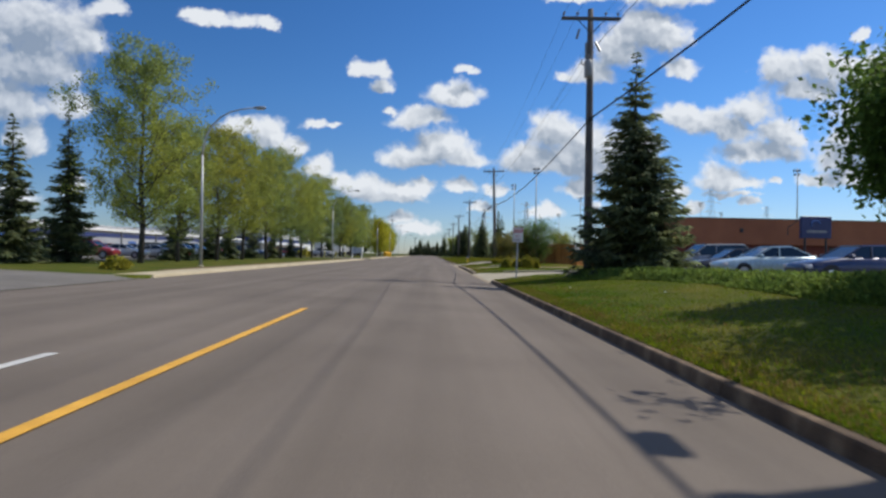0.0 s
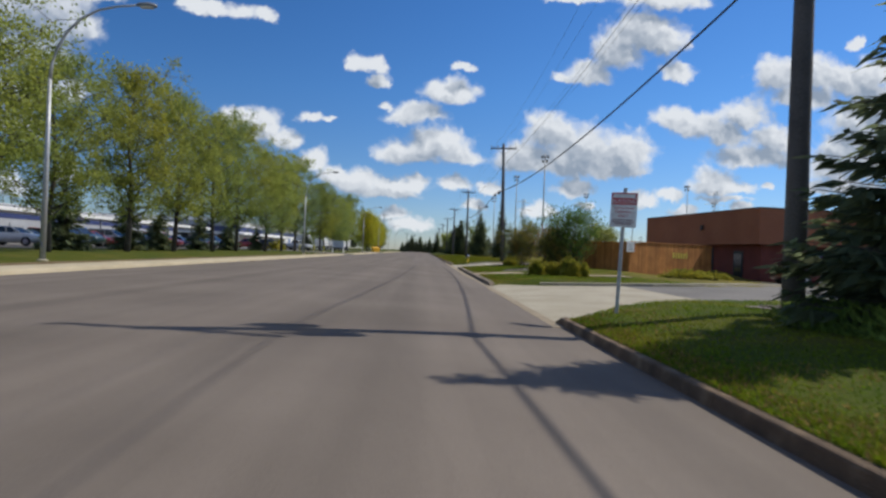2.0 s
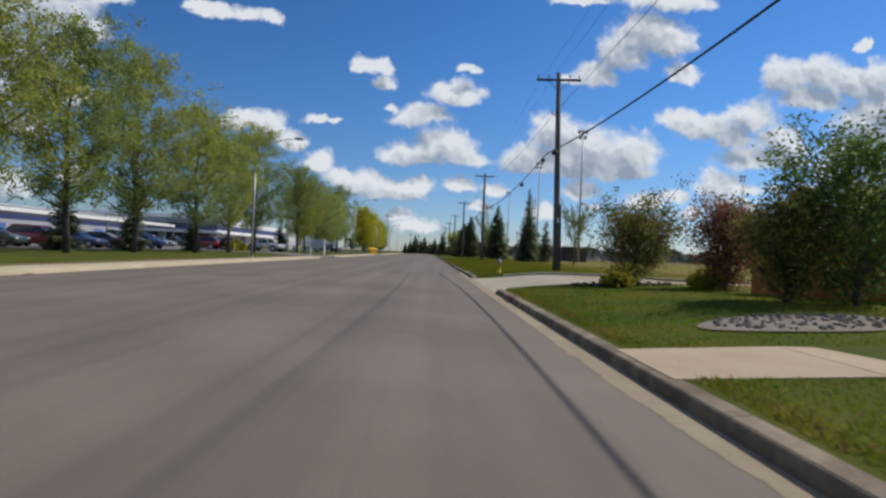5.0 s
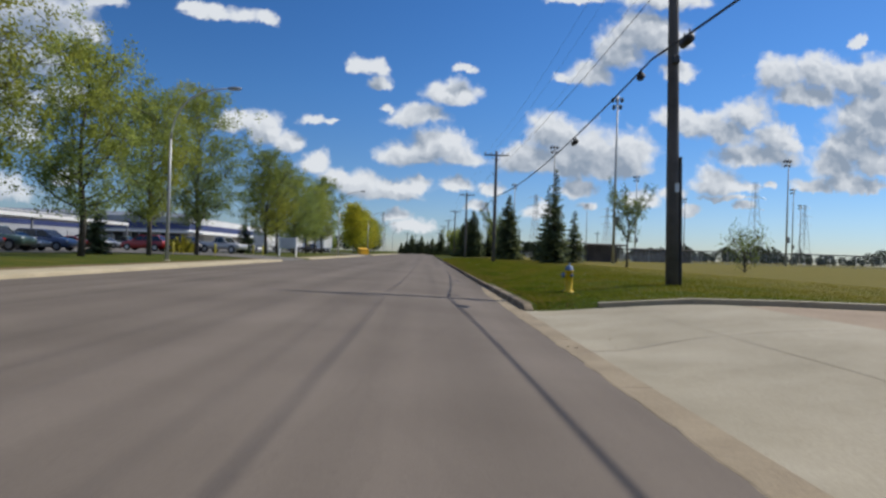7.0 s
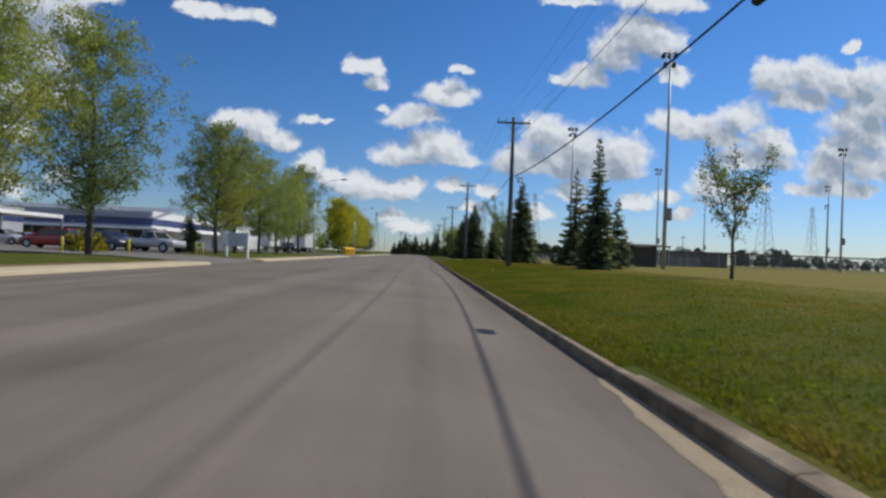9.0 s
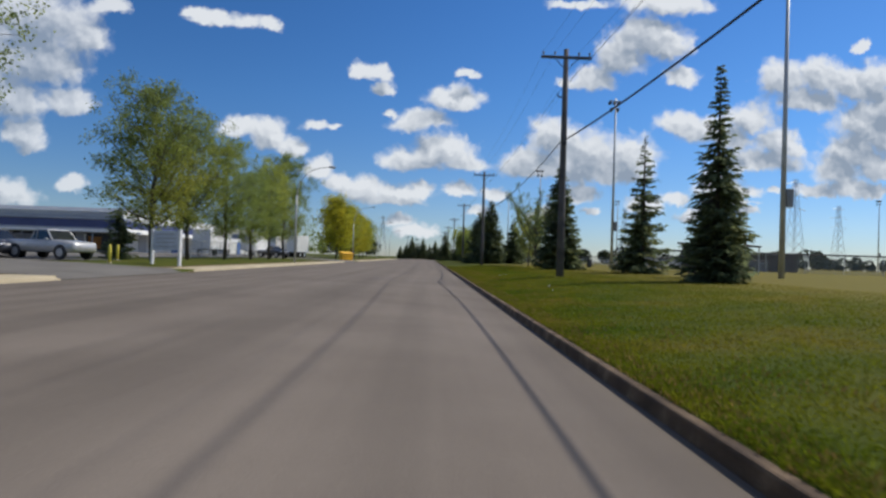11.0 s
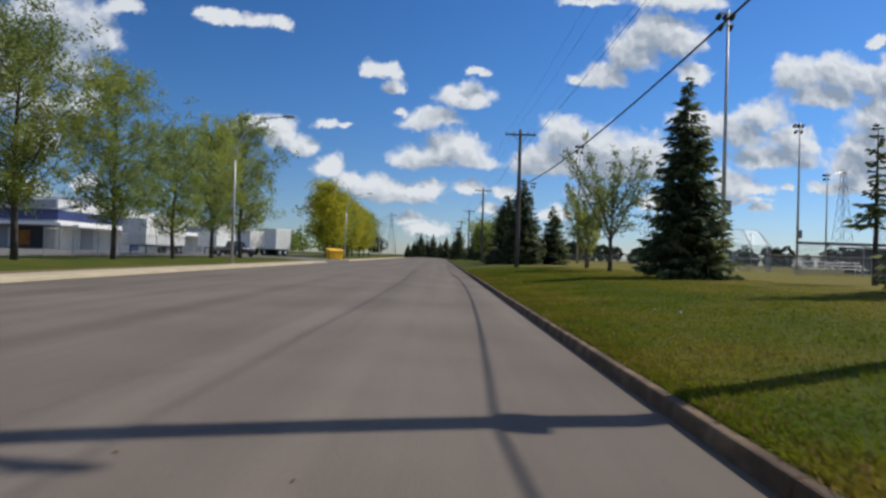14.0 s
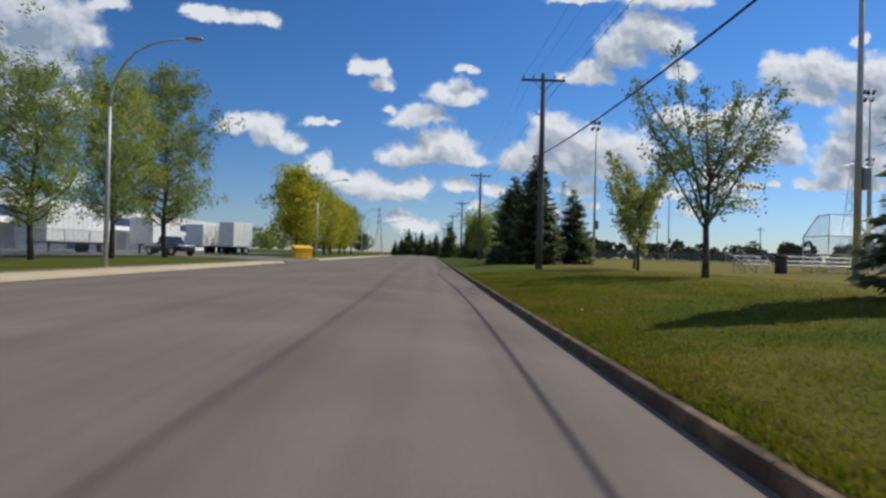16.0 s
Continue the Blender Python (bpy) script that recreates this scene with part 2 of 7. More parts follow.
# ---- materials ----
def material(name, colors, scale=3.0, fine=40.0, rough=0.8, metal=0.0, bump=0.0, island=0.0, objects=0.0, through=0.0, stops=(0.3, 0.7), coat=0.0, spec=0.5):
    """Two or three colours mixed by broad noise, darker and lighter by fine noise; island, objects: how far single pieces differ."""
    m = bpy.data.materials.new(name)
    m.use_nodes = True
    n, l = m.node_tree.nodes, m.node_tree.links
    n.clear()
    out, bsdf = n.new("ShaderNodeOutputMaterial"), n.new("ShaderNodeBsdfPrincipled")
    geo = n.new("ShaderNodeNewGeometry")
    broad, small = n.new("ShaderNodeTexNoise"), n.new("ShaderNodeTexNoise")
    for t, s, d in ((broad, scale, 5), (small, fine, 3)):
        t.inputs["Scale"].default_value, t.inputs["Detail"].default_value = s, d
        l.new(geo.outputs["Position"], t.inputs["Vector"])
    ramp = n.new("ShaderNodeValToRGB")
    ramp.color_ramp.elements[0].position, ramp.color_ramp.elements[1].position = stops
    ramp.color_ramp.elements[0].color, ramp.color_ramp.elements[1].color = (*colors[0], 1), (*colors[-1], 1)
    if len(colors) == 3:
        ramp.color_ramp.elements.new((stops[0] + stops[1]) / 2).color = (*colors[1], 1)
    l.new(broad.outputs["Fac"], ramp.inputs[0])
    hsv = n.new("ShaderNodeHueSaturation")
    l.new(ramp.outputs[0], hsv.inputs["Color"])
    value = n.new("ShaderNodeMapRange")
    value.inputs["From Min"].default_value, value.inputs["From Max"].default_value = 0.3, 0.7
    value.inputs["To Min"].default_value, value.inputs["To Max"].default_value = 0.82, 1.18
    l.new(small.outputs["Fac"], value.inputs["Value"])
    last = value.outputs[0]
    sources = []
    if island:
        sources.append((geo.outputs["Random Per Island"], island))
    if objects:
        sources.append((n.new("ShaderNodeObjectInfo").outputs["Random"], objects))
    for source, amount in sources:
        vary, times = n.new("ShaderNodeMapRange"), n.new("ShaderNodeMath")
        vary.inputs["To Min"].default_value, vary.inputs["To Max"].default_value = 1 - amount, 1 + amount
        l.new(source, vary.inputs["Value"])
        times.operation = "MULTIPLY"
        l.new(last, times.inputs[0])
        l.new(vary.outputs[0], times.inputs[1])
        last = times.outputs[0]
    l.new(last, hsv.inputs["Value"])
    l.new(hsv.outputs[0], bsdf.inputs["Base Color"])
    bsdf.inputs["Roughness"].default_value, bsdf.inputs["Metallic"].default_value = rough, metal
    bsdf.inputs["Specular IOR Level"].default_value = spec
    if coat:
        bsdf.inputs["Coat Weight"].default_value = coat
        bsdf.inputs["Coat Roughness"].default_value = 0.06
    if bump:
        b = n.new("ShaderNodeBump")
        b.inputs["Strength"].default_value, b.inputs["Distance"].default_value = bump, 0.02
        l.new(small.outputs["Fac"], b.inputs["Height"])
        l.new(b.outputs[0], bsdf.inputs["Normal"])
    shader = bsdf.outputs[0]
    if through:
        glow, mix = n.new("ShaderNodeBsdfTranslucent"), n.new("ShaderNodeMixShader")
        l.new(hsv.outputs[0], glow.inputs["Color"])
        mix.inputs[0].default_value = through
        l.new(shader, mix.inputs[1])
        l.new(glow.outputs[0], mix.inputs[2])
        shader = mix.outputs[0]
    l.new(shader, out.inputs[0])
    return m


def asphalt_material():
    """Old grey asphalt: fine stone, long darker wheel paths, sealed cracks and stains."""
    m = material("asphalt", ((0.135, 0.112, 0.091), (0.157, 0.131, 0.107), (0.179, 0.150, 0.123)), scale=0.35, fine=130, rough=0.9, bump=0.25, spec=0.25)
    n, l = m.node_tree.nodes, m.node_tree.links
    hsv = next(k for k in n if k.type == "HUE_SAT")
    geo = next(k for k in n if k.type == "NEW_GEOMETRY")
    stretch = n.new("ShaderNodeVectorMath")
    stretch.operation = "MULTIPLY"
    stretch.inputs[1].default_value = (1.15, 0.018, 0)
    l.new(geo.outputs["Position"], stretch.inputs[0])
    paths = n.new("ShaderNodeTexNoise")
    paths.inputs["Scale"].default_value, paths.inputs["Detail"].default_value = 1.0, 4
    l.new(stretch.outputs[0], paths.inputs["Vector"])
    band = n.new("ShaderNodeMapRange")
    band.inputs["From Min"].default_value, band.inputs["From Max"].default_value = 0.38, 0.66
    band.inputs["To Min"].default_value, band.inputs["To Max"].default_value = 1.06, 0.80
    l.new(paths.outputs["Fac"], band.inputs["Value"])
    # thin wandering cracks
    crack_at = n.new("ShaderNodeVectorMath")
    crack_at.operation = "MULTIPLY"
    crack_at.inputs[1].default_value = (0.30, 0.05, 0)
    l.new(geo.outputs["Position"], crack_at.inputs[0])
    wob = n.new("ShaderNodeTexNoise")
    wob.inputs["Scale"].default_value, wob.inputs["Detail"].default_value = 0.9, 4
    l.new(geo.outputs["Position"], wob.inputs["Vector"])
    mixv = n.new("ShaderNodeVectorMath")
    mixv.operation = "MULTIPLY_ADD"
    l.new(wob.outputs["Color"], mixv.inputs[0])
    mixv.inputs[1].default_value = (0.10, 0.05, 0)
    l.new(crack_at.outputs[0], mixv.inputs[2])
    cells = n.new("ShaderNodeTexVoronoi")
    cells.feature, cells.inputs["Scale"].default_value = "DISTANCE_TO_EDGE", 1.0
    l.new(mixv.outputs[0], cells.inputs["Vector"])
    crack = n.new("ShaderNodeMapRange")
    crack.inputs["From Min"].default_value, crack.inputs["From Max"].default_value = 0.002, 0.009
    crack.inputs["To Min"].default_value, crack.inputs["To Max"].default_value = 0.965, 1.0
    l.new(cells.outputs["Distance"], crack.inputs["Value"])
    times, times2 = n.new("ShaderNodeMath"), n.new("ShaderNodeMath")
    times.operation = times2.operation = "MULTIPLY"
    l.new(band.outputs[0], times.inputs[0])
    l.new(crack.outputs[0], times.inputs[1])
    old = hsv.inputs["Value"].links[0].from_socket
    l.new(times.outputs[0], times2.inputs[0])
    l.new(old, times2.inputs[1])
    l.new(times2.outputs[0], hsv.inputs["Value"])
    return m


ASPHALT = asphalt_material()
LOT = material("lot_asphalt", ((0.112, 0.102, 0.088), (0.162, 0.149, 0.130)), scale=0.4, fine=90, rough=0.9, bump=0.2)
CONCRETE = material("concrete", ((0.280, 0.246, 0.172), (0.334, 0.295, 0.212), (0.378, 0.337, 0.250)), scale=0.8, fine=60, rough=0.9, bump=0.2)
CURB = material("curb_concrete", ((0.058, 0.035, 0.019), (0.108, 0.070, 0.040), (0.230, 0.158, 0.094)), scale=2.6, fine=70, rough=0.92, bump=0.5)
PALECURB = material("pale_kerb_concrete", ((0.110, 0.080, 0.050), (0.165, 0.128, 0.084), (0.290, 0.232, 0.158)), scale=2.2, fine=60, rough=0.92, bump=0.4)
GUTTER = material("gutter_concrete", ((0.235, 0.185, 0.120), (0.315, 0.255, 0.170)), scale=1.4, fine=60, rough=0.92, bump=0.4)
MIDCURB = material("worn_kerb_concrete", ((0.120, 0.088, 0.054), (0.210, 0.162, 0.104), (0.310, 0.250, 0.172)), scale=2.4, fine=65, rough=0.92, bump=0.5)
RUST = material("rusty_iron", ((0.07, 0.033, 0.018), (0.20, 0.10, 0.045)), scale=9, fine=40, rough=0.85, bump=0.5)
SOIL = material("dry_verge", ((0.12, 0.075, 0.035), (0.17, 0.12, 0.05)), scale=1.2, fine=14, rough=0.95, bump=0.5)
TANWALK = material("tan_concrete", ((0.335, 0.255, 0.165), (0.42, 0.33, 0.220)), scale=1.2, fine=50, rough=0.9, bump=0.2)
WALK = material("walk_concrete", ((0.380, 0.323, 0.210), (0.470, 0.399, 0.269)), scale=0.7, fine=50, rough=0.9, bump=0.2)
GROUND = material("lawn_ground", ((0.044, 0.066, 0.005), (0.066, 0.077, 0.007), (0.100, 0.088, 0.014)), scale=0.5, fine=22, rough=0.95, bump=0.6, stops=(0.32, 0.72), spec=0.12)
GRASS = material("grass_blades", ((0.108, 0.150, 0.009), (0.170, 0.182, 0.012), (0.255, 0.202, 0.028)), scale=0.5, fine=5, rough=0.7, island=0.35, through=0.45, stops=(0.32, 0.72), spec=0.12)


def paler_uphill(m, dry, x0=5.5, x1=13.0, most=0.65):
    """The turf turns paler and yellower where the lawn rises away from the kerb."""
    n, l = m.node_tree.nodes, m.node_tree.links
    hsv = next(k for k in n if k.type == "HUE_SAT")
    geo = next(k for k in n if k.type == "NEW_GEOMETRY")
    split, ramp, mix, patch = n.new("ShaderNodeSeparateXYZ"), n.new("ShaderNodeMapRange"), n.new("ShaderNodeMix"), n.new("ShaderNodeTexNoise")
    l.new(geo.outputs["Position"], split.inputs[0])
    patch.inputs["Scale"].default_value, patch.inputs["Detail"].default_value = 0.28, 4
    l.new(geo.outputs["Position"], patch.inputs["Vector"])
    wander = n.new("ShaderNodeMath")
    wander.operation = "MULTIPLY_ADD"
    wander.inputs[1].default_value = 7.0
    l.new(patch.outputs["Fac"], wander.inputs[0])
    l.new(split.outputs[0], wander.inputs[2])
    ramp.inputs["From Min"].default_value, ramp.inputs["From Max"].default_value = x0 + 3.5, x1 + 3.5
    ramp.inputs["To Max"].default_value = most
    l.new(wander.outputs[0], ramp.inputs["Value"])
    mix.data_type = "RGBA"
    old = hsv.inputs["Color"].links[0].from_socket
    l.new(ramp.outputs[0], mix.inputs["Factor"])
    l.new(old, mix.inputs["A"])
    mix.inputs["B"].default_value = (*dry, 1)
    l.new(mix.outputs["Result"], hsv.inputs["Color"])


paler_uphill(GROUND, (0.190, 0.150, 0.030))
paler_uphill(GRASS, (0.300, 0.245, 0.050))
POPLAR = material("poplar_leaves", ((0.185, 0.250, 0.110), (0.275, 0.325, 0.080), (0.390, 0.385, 0.065)), scale=0.10, fine=1.2, rough=0.5, island=0.25, objects=0.12, through=0.6, spec=0.12)
YELLOWED = material("yellowing_leaves", ((0.290, 0.330, 0.045), (0.440, 0.420, 0.040), (0.560, 0.470, 0.040)), scale=0.15, fine=1.5, rough=0.6, island=0.35, through=0.5, spec=0.12)
MAPLE = material("green_leaves", ((0.09, 0.16, 0.035), (0.15, 0.23, 0.05)), scale=0.5, fine=2, rough=0.5, island=0.4, through=0.5, spec=0.12)
REDLEAF = material("reddish_shrub_leaves", ((0.208, 0.117, 0.065), (0.338, 0.156, 0.091)), scale=0.8, fine=3, rough=0.6, island=0.4, through=0.4, spec=0.12)
LUSH = material("lush_grass", ((0.085, 0.140, 0.011), (0.130, 0.170, 0.014), (0.195, 0.186, 0.028)), scale=0.5, fine=6, rough=0.7, island=0.5, through=0.45, stops=(0.3, 0.72), spec=0.12)
VERDANT = material("watered_grass", ((0.100, 0.176, 0.010), (0.160, 0.212, 0.013), (0.255, 0.230, 0.026)), scale=0.5, fine=6, rough=0.7, island=0.35, through=0.45, stops=(0.32, 0.74), spec=0.12)
STRAW = material("dry_grass", ((0.208, 0.130, 0.046), (0.338, 0.234, 0.078)), scale=1.0, fine=9, rough=0.8, island=0.45, through=0.3, spec=0.1)
PALELEAF = material("pale_tree_leaves", ((0.253, 0.287, 0.086), (0.391, 0.414, 0.115)), scale=0.5, fine=2, rough=0.5, island=0.4, through=0.5, spec=0.12)
YOUNG = material("young_tree_leaves", ((0.120, 0.165, 0.060), (0.235, 0.280, 0.090)), scale=0.5, fine=2, rough=0.5, island=0.4, through=0.6, spec=0.12)
NEEDLES = material("spruce_needles", ((0.103, 0.128, 0.076), (0.153, 0.187, 0.099), (0.248, 0.270, 0.112)), scale=0.7, fine=4, rough=0.7, island=0.45, through=0.55, spec=0.04)
FARGREEN = material("far_wood_leaves", ((0.04, 0.055, 0.03), (0.065, 0.08, 0.04)), scale=0.05, fine=0.5, rough=0.8, island=0.4, spec=0.12)
MULCH = material("dark_mulch", ((0.030, 0.020, 0.014), (0.075, 0.050, 0.034)), scale=6, fine=45, rough=0.95, bump=0.8)
TANLOT = material("tan_paving", ((0.270, 0.205, 0.140), (0.345, 0.270, 0.190)), scale=0.9, fine=50, rough=0.95, bump=0.4)
OLIVE = material("dark_olive_leaves", ((0.090, 0.115, 0.035), (0.200, 0.195, 0.050), (0.360, 0.250, 0.060)), scale=1.6, fine=4, rough=0.6, island=0.4, through=0.4, spec=0.12)
JUNIPER = material("juniper_twigs", ((0.105, 0.171, 0.037), (0.219, 0.289, 0.059)), scale=0.9, fine=4, rough=0.75, island=0.45, through=0.35, spec=0.12)
SPIREA = material("yellow_shrub_leaves", ((0.225, 0.232, 0.033), (0.420, 0.360, 0.045)), scale=1.5, fine=4, rough=0.6, island=0.45, through=0.45, spec=0.12)
BARK = material("bark", ((0.045, 0.036, 0.03), (0.11, 0.095, 0.08)), scale=3, fine=25, rough=0.95, bump=0.6)
POLEWOOD = material("pole_wood", ((0.072, 0.068, 0.067), (0.123, 0.114, 0.112)), scale=1.5, fine=30, rough=0.9, bump=0.5)
GALV = material("galvanised_steel", ((0.36, 0.37, 0.37), (0.46, 0.47, 0.47)), scale=2, fine=20, rough=0.5, metal=0.35)
DARKMETAL = material("dark_metal", ((0.03, 0.032, 0.035), (0.06, 0.062, 0.066)), scale=3, fine=20, rough=0.55, metal=0.3)
GREYPAINT = material("grey_can", ((0.20, 0.21, 0.22), (0.28, 0.29, 0.30)), scale=3, fine=20, rough=0.5, metal=0.2)
PORCELAIN = material("porcelain", ((0.16, 0.15, 0.15), (0.22, 0.21, 0.21)), rough=0.3)
RUBBER = material("cable_rubber", ((0.012, 0.012, 0.013), (0.022, 0.022, 0.023)), rough=0.6)
YELLOW = material("hydrant_yellow", ((0.620, 0.400, 0.006), (0.740, 0.500, 0.012)), scale=6, fine=40, rough=0.45, bump=0.1)
BLUE = material("hydrant_blue", ((0.07, 0.13, 0.28), (0.10, 0.18, 0.36)), scale=6, fine=40, rough=0.45)
LINE_Y = material("road_paint_yellow", ((0.52, 0.27, 0.03), (0.70, 0.38, 0.05)), scale=3, fine=60, rough=0.8)
LINE_W = material("road_paint_white", ((0.42, 0.42, 0.40), (0.60, 0.60, 0.57)), scale=3, fine=60, rough=0.8)
CEDAR = material("cedar_boards", ((0.320, 0.120, 0.026), (0.500, 0.210, 0.050)), scale=1.8, fine=26, rough=0.85, bump=0.3, objects=0.22)
FASCIA = material("brown_fascia", ((0.265, 0.092, 0.042), (0.335, 0.125, 0.058)), scale=0.5, fine=20, rough=0.8)
REDBRICK = material("dark_red_wall", ((0.13, 0.030, 0.022), (0.20, 0.050, 0.034)), scale=1.0, fine=25, rough=0.85, bump=0.2)
ROOFGREY = material("grey_metal_roof", ((0.20, 0.22, 0.25), (0.27, 0.29, 0.32)), scale=0.4, fine=6, rough=0.5, metal=0.2)
ROOFING = material("roof_membrane", ((0.10, 0.10, 0.10), (0.16, 0.155, 0.15)), scale=0.5, fine=20, rough=0.9)
PALEPANEL = material("pale_sign_panel", ((0.42, 0.46, 0.54), (0.52, 0.56, 0.64)), scale=1.5, fine=12, rough=0.5)
WHITEWALL = material("white_wall_panel", ((0.60, 0.60, 0.58), (0.72, 0.72, 0.70)), scale=0.3, fine=8, rough=0.6)
GREYWALL = material("grey_wall_panel", ((0.30, 0.31, 0.33), (0.38, 0.39, 0.41)), scale=0.3, fine=8, rough=0.6)
BLUEBAND = material("blue_band", ((0.025, 0.035, 0.11), (0.035, 0.05, 0.15)), scale=0.3, fine=8, rough=0.5)
DOCKBLUE = material("blue_door", ((0.05, 0.12, 0.33), (0.07, 0.16, 0.42)), scale=0.6, fine=8, rough=0.5)
WHITEPAINT = material("white_paint", ((0.66, 0.66, 0.64), (0.80, 0.80, 0.78)), scale=2, fine=20, rough=0.5)
SIGNRED = material("sign_red", ((0.44, 0.03, 0.035), (0.54, 0.045, 0.05)), scale=4, fine=30, rough=0.4)
SIGNINK = material("sign_ink", ((0.12, 0.03, 0.04), (0.17, 0.05, 0.06)), rough=0.5)
DARKBROWN = material("dark_brown_wall", ((0.050, 0.040, 0.034), (0.085, 0.068, 0.056)), scale=0.8, fine=15, rough=0.85)
ALU = material("aluminium", ((0.45, 0.46, 0.47), (0.58, 0.59, 0.60)), scale=2, fine=20, rough=0.35, metal=0.7)
ORANGE = material("orange_yellow_board", ((0.72, 0.38, 0.01), (0.85, 0.47, 0.015)), scale=0.8, fine=9, rough=0.6)
GRAVEL = material("landscape_gravel", ((0.144, 0.122, 0.093), (0.245, 0.211, 0.167)), scale=9, fine=60, rough=0.95, bump=0.8)
BOLLARD = material("yellow_post", ((0.55, 0.46, 0.05), (0.70, 0.60, 0.09)), scale=5, fine=30, rough=0.5)
TYRE = material("tyre", ((0.014, 0.014, 0.014), (0.025, 0.025, 0.025)), rough=0.85)
CARBLACK = material("car_trim", ((0.012, 0.012, 0.013), (0.02, 0.02, 0.022)), rough=0.5)
LAMPGLASS = material("lamp_lens", ((0.62, 0.63, 0.65), (0.75, 0.76, 0.78)), rough=0.15)
TAILRED = material("tail_lamp", ((0.35, 0.01, 0.01), (0.45, 0.015, 0.015)), rough=0.2)


def glass_material(name, tint):
    m = bpy.data.materials.new(name)
    m.use_nodes = True
    b = m.node_tree.nodes["Principled BSDF"]
    b.inputs["Base Color"].default_value, b.inputs["Roughness"].default_value = (*tint, 1), 0.05
    b.inputs["Specular IOR Level"].default_value = 0.7
    return m


GLASS = glass_material("tinted_glass", (0.02, 0.024, 0.028))


def mesh_fabric():
    """Chain link: diamonds of grey wire with clear gaps."""
    m = bpy.data.materials.new("chain_link")
    m.use_nodes = True
    n, l = m.node_tree.nodes, m.node_tree.links
    bsdf, out = n["Principled BSDF"], n["Material Output"]
    bsdf.inputs["Base Color"].default_value, bsdf.inputs["Metallic"].default_value, bsdf.inputs["Roughness"].default_value = (0.30, 0.31, 0.32, 1), 0.4, 0.5
    coord, clear, mix = n.new("ShaderNodeTexCoord"), n.new("ShaderNodeBsdfTransparent"), n.new("ShaderNodeMixShader")
    split = n.new("ShaderNodeSeparateXYZ")
    l.new(coord.outputs["Object"], split.inputs[0])
    across = n.new("ShaderNodeMath")
    across.operation = "ADD"
    l.new(split.outputs[0], across.inputs[0])
    l.new(split.outputs[1], across.inputs[1])
    lines = []
    for op in ("ADD", "SUBTRACT"):
        a, w, g = n.new("ShaderNodeMath"), n.new("ShaderNodeMath"), n.new("ShaderNodeMath")
        a.operation, w.operation, g.operation = op, "PINGPONG", "LESS_THAN"
        l.new(across.outputs[0], a.inputs[0])
        l.new(split.outputs[2], a.inputs[1])
        l.new(a.outputs[0], w.inputs[0])
        w.inputs[1].default_value = 0.035
        l.new(w.outputs[0], g.inputs[0])
        g.inputs[1].default_value = 0.0045
        lines.append(g.outputs[0])
    either = n.new("ShaderNodeMath")
    either.operation = "MAXIMUM"
    l.new(lines[0], either.inputs[0])
    l.new(lines[1], either.inputs[1])
    l.new(either.outputs[0], mix.inputs[0])
    l.new(clear.outputs[0], mix.inputs[1])
    l.new(bsdf.outputs[0], mix.inputs[2])
    l.new(mix.outputs[0], out.inputs[0])
    return m


CHAINLINK = mesh_fabric()
_paints = {}


def paint(rgb):
    """Car paint of one colour, made once."""
    if rgb not in _paints:
        _paints[rgb] = material("car_paint", (tuple(0.9 * c for c in rgb), rgb), scale=2, fine=10, rough=0.35, metal=0.25, coat=0.8)
    return _paints[rgb]


